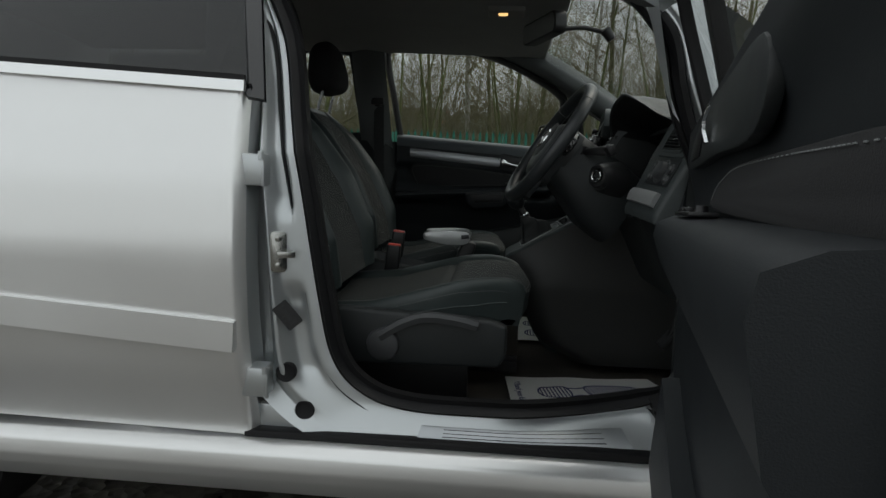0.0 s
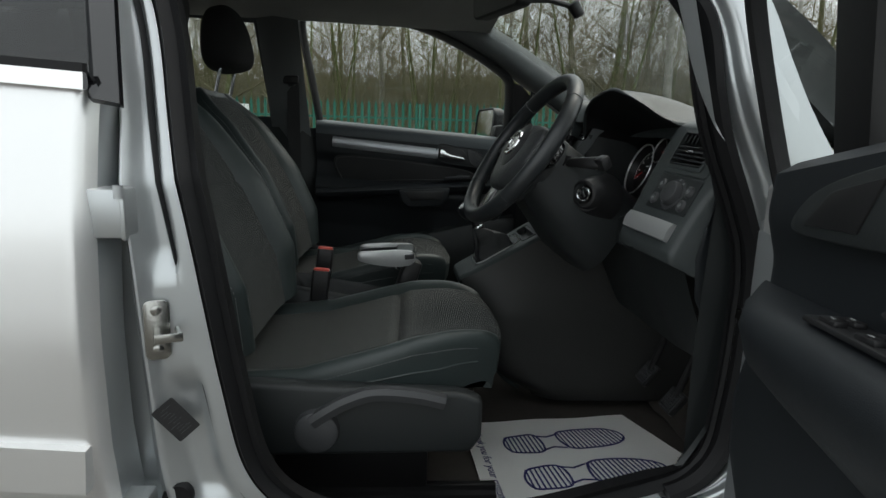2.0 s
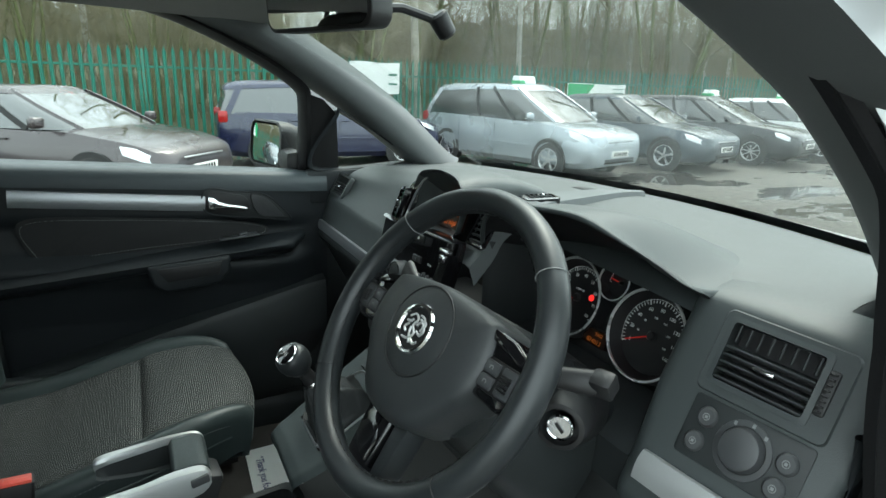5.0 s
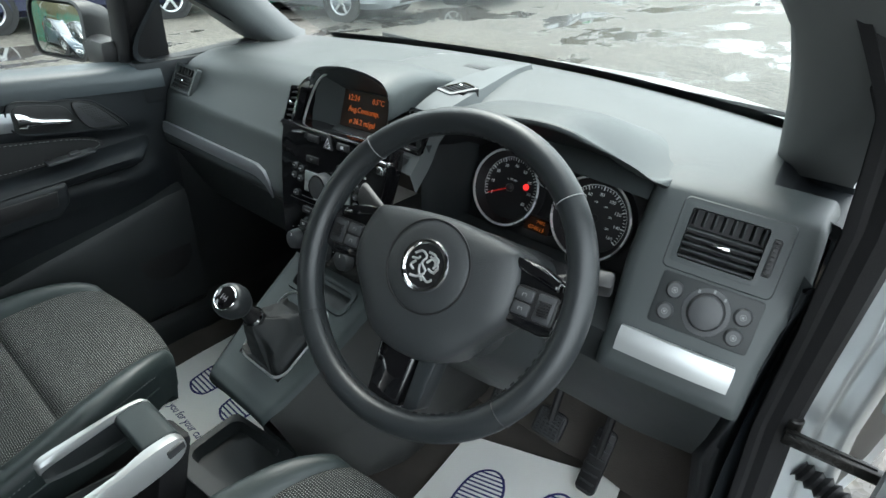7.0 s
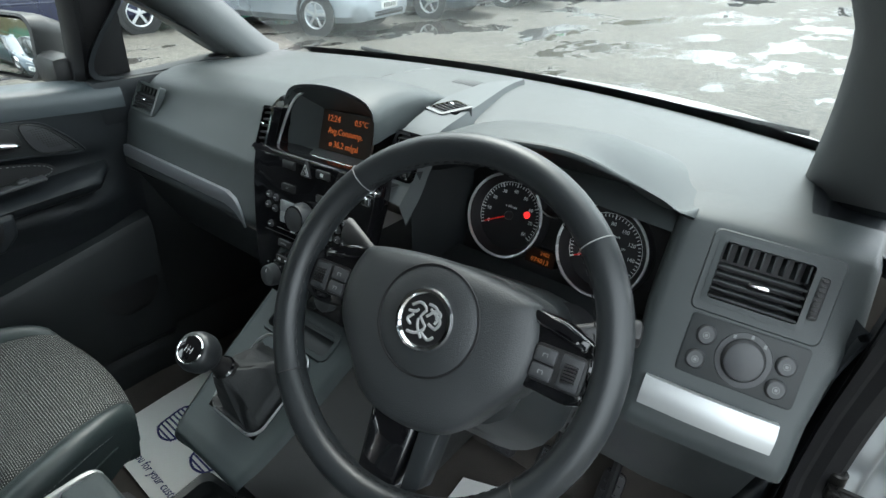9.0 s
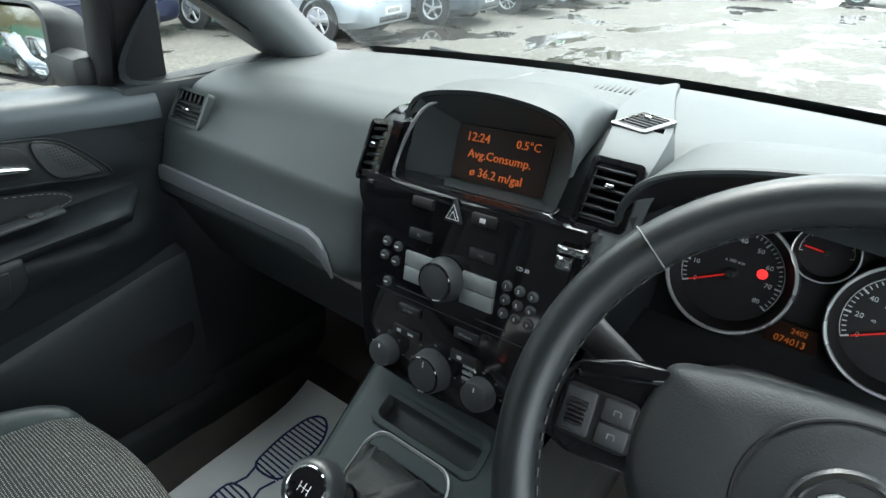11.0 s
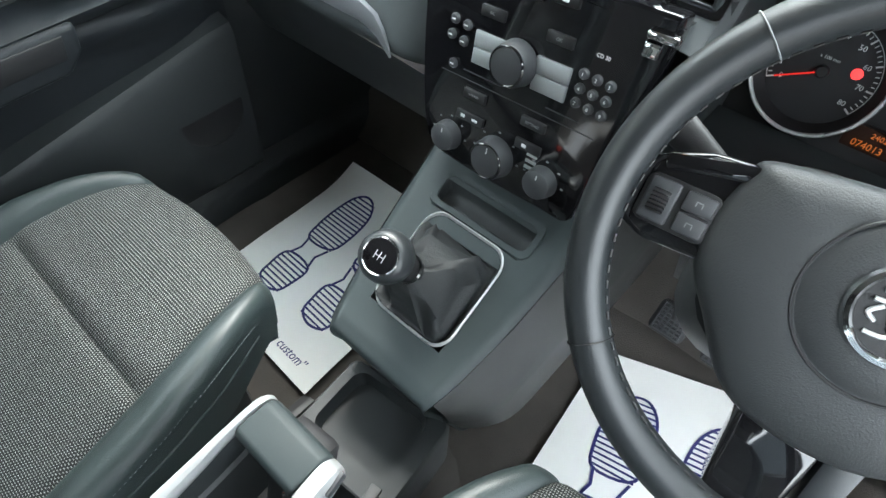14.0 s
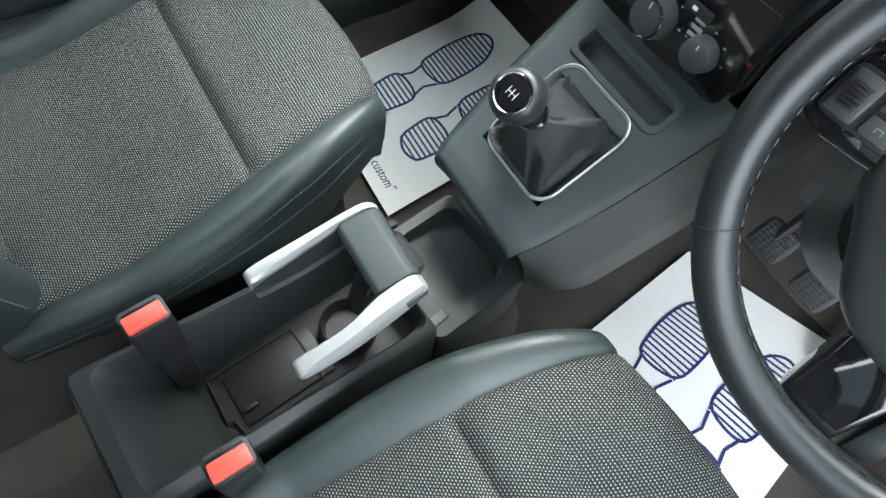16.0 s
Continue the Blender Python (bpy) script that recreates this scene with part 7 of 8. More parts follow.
part("satin_strip", sweep([(x, 0.697, interp(x, [-0.52, -0.098], [1.0495, 1.011])) for x in sx], [(-0.005, -0.0205), (0.005, -0.020), (0.009, -0.008), (0.009, 0.008), (0.005, 0.020), (-0.005, 0.0205)], False, (0, 0, 1)), M_ALU, pd, "satin aluminium strip")
recess = curve([(-0.094, 1.048), (-0.02, 1.040), (0.050, 1.030), (0.085, 1.005), (0.122, 0.962), (0.115, 0.952), (0.04, 0.962), (-0.094, 0.986)], 48, True)
hd = part("handle_recess", prism([tuple(p) for p in recess], "y", 0.692, 0.706, 0.004), M_DASH_LOW, pd, "dark door handle recess")
part("recess_rim", tube([(x, 0.6915, z) for x, z in recess], 0.0022, 6, True, (0, 1, 0)), M_TRIM, hd)
part("handle_well", prism([tuple(p) for p in curve([(-0.088, 1.040), (-0.02, 1.033), (0.008, 1.020), (0.014, 0.990), (-0.02, 0.980), (-0.088, 0.990)], 36, True)], "y", 0.6895, 0.693, 0.001), M_STRAP, hd)
part("handle_lever", loft([[(x, 0.690, zc + h), (x, 0.684, zc + h * 0.9), (x, 0.680, zc + h * 0.3), (x, 0.680, zc - h * 0.3), (x, 0.684, zc - h * 0.9), (x, 0.690, zc - h)] for x, zc, h in ((-0.090, 1.014, 0.017), (-0.078, 1.011, 0.017), (-0.066, 1.006, 0.012), (-0.045, 1.002, 0.0075), (-0.02, 0.998, 0.0065), (0.002, 0.994, 0.006), (0.009, 0.993, 0.003))], True, True), M_CHROME, hd, "chrome door handle", 50)
grille = curve([(0.020, 1.028), (0.055, 1.022), (0.078, 1.003), (0.108, 0.966), (0.10, 0.962), (0.040, 0.972)], 40, True)
tg = part("tweeter_grille", prism([tuple(p) for p in grille], "y", 0.6885, 0.693, 0.0015), M_BUTTON, hd, "perforated tweeter grille")
part("grille_rim", tube([(x, 0.6885, z) for x, z in grille], 0.0016, 6, True, (0, 1, 0)), M_BLACK, tg)
part("perforation", join(*[rbox((0.032 + 0.0050 * i + 0.0025 * (j % 2) + 0.0062 * j * 0.55, 0.6882, 1.018 - 0.0050 * j), (0.0026, 0.0008, 0.0026), 0) for j in range(9) for i in range(9) if 0.0050 * i < 0.040]), M_STRAP, tg)
ins = [(-0.505, 0.993), (-0.30, 0.988), (-0.02, 0.955), (0.062, 0.928), (0.01, 0.908), (-0.25, 0.898), (-0.47, 0.884), (-0.492, 0.900)]
part("cloth_insert", prism([tuple(p) for p in curve(ins, 60, True)], "y", 0.700, 0.722, 0.003), M_HEAD, pd, "black cloth insert with pale stitching")
part("stitching", stitches([(-0.21 + (x + 0.21) * 0.97, 0.6988, 0.938 + (z - 0.938) * 0.86) for x, z in curve(ins, 240, True)]), M_STITCH, pd)
part("armrest", loft([[(x, y, interp(x, [-0.58, 0.12], [0.845, 0.890]) + dz) for y, dz in ((0.72, 0.022), (0.66, 0.016), (0.640, 0.004), (0.645, -0.012), (0.672, -0.024), (0.72, -0.05))] for x in np.linspace(-0.58, 0.12, 14)] + [[(0.165, y, 0.905 + dz) for y, dz in ((0.72, 0.01), (0.705, 0.008), (0.70, 0.0), (0.70, -0.006), (0.705, -0.012), (0.72, -0.02))]]), M_TRIM, pd, "door armrest", 60)
part("pull_pocket", join(prism([(-0.255, 0.868), (-0.05, 0.880), (-0.055, 0.835), (-0.085, 0.805), (-0.215, 0.795), (-0.245, 0.82)], "y", 0.630, 0.70, 0.010, 3)), M_TRIM, pd, "door pull pocket")
# black plate on the solid pocket, in place of a shaded hollow
part("pocket_shade", prism([(-0.23, 0.862), (-0.075, 0.868), (-0.082, 0.832), (-0.205, 0.825)], "y", 0.627, 0.632, 0.003), M_STRAP, pd)
part("window_switch", join(rbox((-0.02, 0.668, 0.921), (0.10, 0.03, 0.006), 0.002, rot=(0, -4, 0)), rbox((-0.01, 0.668, 0.927), (0.022, 0.016, 0.008), 0.003, rot=(0, -4, 0))), M_BUTTON, pd)
pocket = [[(x, y, z) for y, z in ((0.735, interp(x, [-0.58, 0.20], [0.60, 0.775])), (0.690, interp(x, [-0.58, 0.20], [0.585, 0.76])), (0.680, interp(x, [-0.58, 0.2], [0.57, 0.74])), (0.690, 0.42), (0.735, 0.37))] for x in np.linspace(-0.58, 0.22, 16)]
part("map_pocket", loft(pocket), M_DASH_LOW, pd, "door map pocket", 40)
part("speaker_grille", xf(lathe([(0, 0.004), (0.07, 0.004), (0.078, 0.0)], 40), plane((0.13, 0.688, 0.60), (0, -1, 0.05), (1, 0, 0))), M_BLACK, pd)

# glass line of the passenger's side: leans in towards the roof
gy = lambda z: interp(z, [1.05, 1.5], [0.80, 0.655])
WIN = [(-0.565, 1.115), (-0.59, 1.30), (-0.612, 1.46), (-0.59, 1.50), (-0.45, 1.508), (-0.30, 1.497), (-0.165, 1.468), (-0.05, 1.425), (0.06, 1.37), (0.150, 1.312), (0.168, 1.27), (0.172, 1.15), (0.168, 1.075)]
FRM = [(-0.60, 1.08), (-0.63, 1.30), (-0.655, 1.48), (-0.62, 1.535), (-0.45, 1.54), (-0.28, 1.53), (-0.13, 1.498), (0.0, 1.45), (0.12, 1.385), (0.205, 1.325), (0.215, 1.27), (0.225, 1.15), (0.225, 1.05)]
wi = curve(WIN, 70)
fr = [lerp(a, b, 0.6) for a, b in zip(wi, curve(FRM, 70))]
part("window_frame", loft([[(x, gy(z) - 0.03, z) for x, z in fr], [(lerp(x, a, 0.5), gy(z) - 0.042, lerp(z, b, 0.5)) for (x, z), (a, b) in zip(fr, wi)], [(x, gy(z) - 0.03, z) for x, z in wi], [(x, gy(z) + 0.012, z) for x, z in wi]]), M_STRAP, pd, "black window frame", 60)
part("window_glass", thick(grid(lambda u, v: (lerp(-0.62, 0.20, u), gy(lerp(1.06, 1.53, v)), lerp(1.06, 1.53, v)), 8, 8), 0.004), M_GLASS, pd, "clear side window")
part("mirror_sail", loft([[(0.185, gy(1.08) - 0.02, 1.07), (0.185, gy(1.3) - 0.02, 1.30)], [(0.235, gy(1.08) - 0.04, 1.07), (0.225, gy(1.3) - 0.04, 1.285)], [(0.29, gy(1.08) - 0.03, 1.08), (0.27, gy(1.25) - 0.03, 1.245)]]), M_BLACK, pd, "black mirror sail", 40)

part("ledge_filler", rbox((0.33, 0.745, 1.035), (0.30, 0.075, 0.10), 0.012), M_TRIM, body)
# quarter light and pillars on that side
QL = [(0.205, 1.095), (0.262, 1.235), (0.29, 1.242), (0.505, 1.112), (0.49, 1.098)]
part("quarter_frame", loft([[(0.36 + (x - 0.36) * 1.08, gy(z) - 0.072, 1.15 + (z - 1.15) * 1.1) for x, z in curve(QL, 40, True)], [(x, gy(z) - 0.07, z) for x, z in curve(QL, 40, True)], [(x, gy(z) - 0.02, z) for x, z in curve(QL, 40, True)]], True), M_TRIM, body, "dark trim round the quarter light", 40)
part("quarter_glass", thick(grid(lambda u, v: (lerp(0.19, 0.53, u), gy(lerp(1.06, 1.26, v)) - 0.015, lerp(1.06, 1.26, v)), 4, 4), 0.004), M_GLASS, body, "quarter light glass")
lowl = curve([(0.60, 0.700, 1.085), (0.545, 0.700, 1.105), (0.355, 0.692, 1.245), (0.145, 0.668, 1.372), (-0.06, 0.635, 1.462), (-0.21, 0.60, 1.51), (-0.5, 0.58, 1.535)], 40)
uppl = curve([(0.70, 0.665, 1.085), (0.645, 0.655, 1.115), (0.46, 0.625, 1.265), (0.25, 0.595, 1.398), (0.05, 0.56, 1.497), (-0.10, 0.53, 1.522), (-0.45, 0.50, 1.535)], 40)
lowl, uppl = [[np.array(p) + np.array((-0.045, 0.02, 0.0)) for p in q] for q in (lowl, uppl)]
rows = [[tuple(np.array(a) * (1 - f) + np.array(b) * f + np.array((-0.006, -0.030, -0.012)) * math.sin(PI * f)) for a, b in zip(lowl, uppl)] for f in np.linspace(0, 1, 8)]
part("windscreen_pillar", loft([[tuple(np.array(p) + np.array((0, 0.05, 0.0))) for p in lowl]] + rows + [[tuple(np.array(p) + np.array((0.03, 0.04, 0.02))) for p in uppl]]), M_PILLAR, body, "grey grained windscreen pillar trim", 60)
# the driver's pillar is the mirror of it, a little nearer
flip = lambda p: (p[0], 0.010 - p[1] + 0.062 * min(1, max(0, (1.32 - p[2]) / 0.22)), p[2])
driver_rows = [[flip(tuple(np.array(p) + np.array((0, 0.05, 0.0)))) for p in lowl]] + [[flip(p) for p in r] for r in rows] + [[flip(tuple(np.array(p) + np.array((0.03, 0.04, 0.02)))) for p in uppl]]
part("windscreen_pillar", loft(driver_rows), M_PILLAR, body, "grey grained windscreen pillar trim", 60)
feet = [min((r[0], r[-1]), key=lambda p: p[2]) for r in driver_rows]
part("pillar_foot", loft([[(p[0] + 0.004 * k, p[1] - 0.004 * k, p[2] - 0.045 * k) for p in feet] for k in range(4)]), M_TRIM, body, "dark foot of the windscreen pillar trim", 60)
part("header", loft([[(0.10 - 0.16 * y * y * 2, y, 1.497) for y in np.linspace(-0.60, 0.56, 15)], [(0.02 - 0.16 * y * y * 2, y, 1.490) for y in np.linspace(-0.60, 0.56, 15)], [(-0.10 - 0.16 * y * y * 2, y, 1.515) for y in np.linspace(-0.60, 0.56, 15)]]), M_LINING, body)

# windscreen: clear, misted and dusty in places, with its black border
def screen(u, v):
    y = lerp(-0.67, 0.65, u)
    xb, xt = base_x(y) + 0.03, 0.10 - 0.30 * y * y
    return lerp(xb, xt, v), y * lerp(1.0, 0.90, v), lerp(1.075, 1.505, v) + 0.025 * math.sin(PI * v)


ws = part("windscreen", thick(grid(screen, 20, 16), 0.005), M_SCREEN_GLASS, body, "windscreen with faint streaks")
part("screen_border", grid(lambda u, v: tuple(np.array(screen(u, v * 0.055)) + np.array((-0.004, 0, 0.004))), 24, 3), M_STRAP, body, "black windscreen border")
for s in (-1, 1):
    part("wiper", tube([(base_x(0.1 * s + 0.1) + 0.03, 0.35 * s - 0.2, 1.075), (base_x(0) + 0.02, 0.35 * s + 0.25, 1.085)], 0.006, 6), M_BLACK, body, "black wiper")

# middle pillar, belts and rear window on the passenger's side
part("middle_pillar", loft([[(-0.60 - 0.03 * f, gy(z) - 0.075, z), (-0.67 - 0.04 * f, gy(z) - 0.105, z), (-0.75 - 0.03 * f, gy(z) - 0.07, z)] for f, z in [(k / 8, lerp(0.9, 1.52, k / 8)) for k in range(9)]]), M_PILLAR, body, "dark middle pillar trim", 60)
part("lower_pillar", loft([[(-0.585, 0.735, z), (-0.64, 0.70, z), (-0.74, 0.70, z), (-0.80, 0.74, z)] for z in (0.33, 0.6, 0.95, 1.10)]), M_DASH_LOW, body)
belt = thing("seat_belt", (-0.66, 0.70, 0.6), "black seat belt with height slider on the middle pillar", "seat belt")
part("webbing", loft([[(-0.640 + 0.002 * z, 0.655 - 0.05 * max(0, z - 1.0), z), (-0.685 + 0.002 * z, 0.652 - 0.05 * max(0, z - 1.0), z)] for z in np.linspace(0.55, 1.27, 14)]), M_WEB, belt, "black webbing")
part("belt_guide", join(rbox((-0.665, 0.632, 1.275), (0.06, 0.02, 0.032), 0.006), rbox((-0.665, 0.640, 1.33), (0.028, 0.016, 0.16), 0.006)), M_BLACK, belt)
part("rear_trim", grid(lambda u, v: (lerp(-1.95, -0.74, u), 0.74 - 0.02 * math.sin(PI * v), lerp(0.36, 1.135, v)), 10, 8), M_TRIM, body)
part("rear_frame", loft([[(x, gy(z) - 0.03, z) for x, z in ((-0.745, 1.10), (-0.775, 1.50), (-1.20, 1.53), (-1.27, 1.10), (-0.745, 1.10))], [(x, gy(z) - 0.02, z) for x, z in ((-0.77, 1.14), (-0.80, 1.475), (-1.17, 1.49), (-1.23, 1.14), (-0.77, 1.14))]]), M_DASH_LOW, body)
part("rear_glass", thick(grid(lambda u, v: (lerp(-1.25, -0.75, u), gy(lerp(1.1, 1.5, v)) - 0.01, lerp(1.1, 1.5, v)), 4, 4), 0.004), M_GLASS, body, "rear side window")
part("rear_pillar", loft([[(-1.23, gy(z) - 0.04, z), (-1.32, gy(z) - 0.09, z), (-1.45, gy(z) - 0.05, z)] for z in np.linspace(0.9, 1.53, 6)]), M_PILLAR, body)
part("rear_shelf_glass", thick(grid(lambda u, v: (lerp(-1.95, -1.43, u), gy(lerp(1.12, 1.48, v)) - 0.01, lerp(1.12, 1.48, v)), 4, 4), 0.004), M_TINT, body)

# roof console lamp, mirror
lampth = thing("courtesy_light", (-0.10, -0.03, 1.49), "small courtesy light in the roof lining, lit warm", "light")
part("housing", rbox((-0.10, -0.03, 1.492), (0.12, 0.10, 0.024), 0.008), M_LINING, lampth)
part("lens", rbox((-0.11, -0.045, 1.4785), (0.03, 0.022, 0.006), 0.003), M_LAMP, lampth, "warm lit lens")
mir = thing("rear_view_mirror", (0.0, -0.03, 1.43), "black rear-view mirror on the windscreen", "mirror")
mm = plane((0.005, -0.045, 1.434), (-0.93, -0.36, -0.05), (0.36, -0.93, 0))
part("mirror_housing", xf(prism(rrect(0.245, 0.068, 0.022, 6), "z", -0.04, 0.0, 0.009, 3), mm), M_BLACK, mir, "black mirror housing")
part("mirror_glass", xf(prism(rrect(0.232, 0.056, 0.018, 6), "z", 0.0, 0.0015), mm), M_MIRROR, mir, "mirror glass")
part("mirror_arm", join(tube([mm @ Vector((0, 0, -0.03)), (0.08, -0.025, 1.440), (0.16, -0.005, 1.448), (0.235, 0.0, 1.432)], 0.0075, 8), rod((0.225, 0.0, 1.445), (0.250, 0.0, 1.410), 0.018, 0.016, 16, 0.004)), M_BLACK, mir, "black arm with a round foot")

# outside mirror on the passenger's door
om = thing("door_mirror", (0.15, 0.9, 1.05), "black-backed door mirror outside the passenger window", "mirror")
o_m = plane((0.120, 0.969, 1.140), (-0.968, -0.222, 0.115), (0.222, -0.968, 0))
part("mirror_glass", xf(loft([[(x * k, y * k, 0.002 + (0.0105 - (x * x + y * y) * k * k) / 2.4) for x, y in rrect(0.200, 0.120, 0.03, 6)] for k in (1.0, 0.85, 0.7, 0.55, 0.4, 0.25, 0.1, 0.01)], True), o_m), M_MIRROR, om, "slightly convex mirror glass", 80)
shell_rows = []
for zc, sc in ((0.006, 1.0), (0.004, 1.08), (-0.03, 1.10), (-0.08, 0.90), (-0.10, 0.55)):
    shell_rows.append([(x * sc, y * sc, zc) for x, y in rrect(0.212, 0.132, 0.035, 6)])
part("mirror_shell", xf(loft(shell_rows, True), o_m), M_BLACK, om, "black mirror shell")
part("mirror_foot", rbox((0.165, 0.85, 1.10), (0.06, 0.16, 0.07), 0.02), M_BLACK, om)

# ---- driver's door, wide open ----
HINGE = Vector((0.345, -0.855, 0))
DD = Matrix((Vector((-0.208, -0.978, 0)).normalized(), Vector((0, 0, 1)), Vector((-0.978, 0.208, 0)).normalized())).transposed().to_4x4()
DD.translation = HINGE
# door frame: x away from the hinge, y up, z towards the cabin
dd = thing("driver_door", (0.30, -1.3, 0.38), "open driver's door with black trim, armrest and window switches", "car door")
sb = lambda s: 1.025 + 0.145 * s


def dtrim(u, v):
    s0 = interp(v, [0, 0.25, 0.42, 0.53, 0.72, 1.0], [0.22, 0.21, 0.10, 0.085, 0.125, 0.155])
    s = s0 + (1.0 - s0) * u ** 1.5
    top = sb(s)
    z = lerp(0.40, top, v)
    d = z - top
    t = interp(d, [-0.65, -0.45, -0.30, -0.20, -0.17, -0.11, -0.06, -0.012, 0.0], [0.095, 0.100, 0.095, 0.092, 0.085, 0.088, 0.105, 0.105, 0.085])
    q = min(1, (s - s0) / 0.035)
    t = lerp(0.047, t, math.sqrt(max(0, 1 - (1 - q) ** 2)))
    return s, z, t


part("trim_panel", xf(grid(dtrim, 40, 50), DD), M_TRIM, dd, "black grained door trim", 50)
part("door_shell", xf(join(prism([(0.0, 0.395), (1.03, 0.405), (1.04, 0.75), (1.02, 1.165), (0.0, 1.02)], "z", -0.035, 0.045, 0.012, 3)), DD), M_SILVER, dd, "silver outer door shell")
# body silver too, its base colour darkened for the shade here
part("shut_face", xf(rbox((0.10, 0.69, 0.047), (0.19, 0.52, 0.004), 0.001), DD), M_SILVER_SHADED, dd, "silver shut face of the door, shade put into its colour")
part("trim_edge", xf(loft([[dtrim(1.0, v) for v in np.linspace(0, 1, 20)], [(1.012, dtrim(1.0, v)[1], 0.05) for v in np.linspace(0, 1, 20)], [(1.0, dtrim(1.0, v)[1], 0.02) for v in np.linspace(0, 1, 20)]]), DD), M_TRIM, dd, "", 60)
part("edge_seal", xf(tube([(0.205, 0.42, 0.048), (0.195, 0.55, 0.048), (0.080, 0.70, 0.048), (0.105, 0.85, 0.048), (0.140, 1.0, 0.048)], 0.008, 8), DD), M_RUBBER, dd)
arm_rows = []
for s in np.linspace(0.145, 0.98, 26):
    w = math.sin(min(1, (s - 0.135) * 6) * PI / 2)
    zt = 0.888 + 0.05 * (s - 0.2)
    drop = 1 + 0.9 * max(0, s - 0.2)
    arm_rows.append([(s, zt + dz * (drop if dz < -0.02 else 1), 0.085 + t * w) for t, dz in ((0.0, 0.022), (0.045, 0.018), (0.068, 0.008), (0.072, -0.012), (0.060, -0.045), (0.030, -0.075), (0.0, -0.10))])
part("armrest", xf(loft(arm_rows, False, True), DD), M_TRIM, dd, "padded armrest", 60)
sw_ = part("switch_panel", xf(rbox((0.435, 0.924, 0.116), (0.17, 0.006, 0.034), 0.003, rot=(0, 0, 3)), DD), M_BLACK, dd, "window switch panel")
for i in range(2):
    for j in range(2):
        k = part("window_switch", xf(rbox((0.385 + 0.055 * i, 0.926 + 0.003 * i, 0.109 + 0.015 * j), (0.028, 0.006, 0.011), 0.002, rot=(0, 0, 5)), DD), M_BLACK, sw_)
        part("mark", xf(rbox((0.385 + 0.055 * i, 0.9295 + 0.003 * i, 0.109 + 0.015 * j), (0.007, 0.0006, 0.0018), 0), DD), M_STITCH, sw_)
part("mirror_knob", xf(lathe([(0, 0.010), (0.007, 0.010), (0.009, 0.0)], 20), DD @ pose(0.495, 0.928, 0.116, -90, 0, 0)), M_BLACK, sw_)
grl = [tuple(p) for p in curve([(0.245, 0.985), (0.265, 1.015), (0.32, 1.040), (0.42, 1.062), (0.56, 1.078), (0.70, 1.086), (0.73, 1.04), (0.68, 1.003), (0.5, 0.996), (0.33, 0.984)], 44, True)]
rec = part("handle_recess", xf(prism(grl, "z", 0.094, 0.108, 0.006), DD), M_DASH_LOW, dd, "dark recess with tweeter and handle")
part("tweeter_grille", xf(prism([(0.275, 0.993), (0.32, 1.030), (0.40, 1.048), (0.37, 0.998)], "z", 0.107, 0.110, 0.002), DD), M_BLACK, rec)
part("handle_lever", xf(sweep([(0.452, 1.056, 0.112), (0.446, 1.042, 0.116), (0.445, 1.028, 0.116), (0.451, 1.012, 0.112)], [(-0.002, -0.003), (0.002, -0.003), (0.002, 0.003), (-0.002, 0.003)], False, (1, 0, 0)), DD), M_CHROME, rec, "chrome door handle")
cin = curve([(0.395, 0.935), (0.43, 0.955), (0.48, 0.970), (0.56, 0.984), (0.75, 0.992), (0.955, 0.995), (0.965, 0.965), (0.955, 0.94), (0.75, 0.936), (0.5, 0.930)], 60, True)
part("cloth_insert", xf(prism([tuple(p) for p in cin], "z", 0.080, 0.094, 0.004), DD), M_HEAD, dd, "black cloth insert with pale stitching")
part("stitching", xf(stitches([(0.68 + (s - 0.68) * 0.97, 0.963 + (z - 0.963) * 0.86, 0.0948) for s, z in curve([(0.40, 0.936), (0.43, 0.955), (0.48, 0.970), (0.56, 0.984), (0.75, 0.992), (0.955, 0.995)], 150)]), DD), M_STITCH, dd)
part("map_pocket", xf(loft([[(s, z, t) for z, t in ((interp(s, [0.1, 0.5, 1.0], [0.70, 0.60, 0.58]), 0.07), (interp(s, [0.1, 0.5, 1.0], [0.69, 0.59, 0.57]), 0.125), (0.50, 0.135), (0.42, 0.09))] for s in np.linspace(0.27, 0.99, 14)]), DD), M_TRIM, dd, "door map pocket", 50)
# window frame and glass of the door
leanz = lambda z: 0.045 + (z - 1.04) * 0.33
slope = [(0.040, 1.0), (0.050, 1.12), (0.085, 1.27), (0.19, 1.40), (0.40, 1.47), (0.60, 1.50), (0.90, 1.49), (0.97, 1.45), (0.99, 1.30), (1.0, 1.15)]
sl = curve(slope, 50)
part("window_frame", xf(sweep([(s, z, leanz(z)) for s, z in sl], [(-0.008, -0.010), (0.008, -0.010), (0.008, 0.008), (0.004, 0.006), (0.0, 0.012), (-0.005, 0.012), (-0.008, 0.006)], False, (0, 0, 1)), DD), M_RUBBER, dd, "black window frame", 50)
part("window_post", xf(sweep([(0.232, 1.04, leanz(1.04)), (0.318, 1.23, leanz(1.23)), (0.415, 1.45, leanz(1.45))], [(-0.040, -0.012), (0.040, -0.012), (0.040, 0.008), (0.016, 0.012), (-0.034, 0.010)], False, (0, 0, 1)), DD), M_BLACK, dd, "black window post")
gl = bmesh.new()
vs = [gl.verts.new((s, z, leanz(z))) for s, z in sl]
gl.faces.new(vs)
part("window_glass", xf(gl, DD), M_GLASS, dd, "clear door glass")
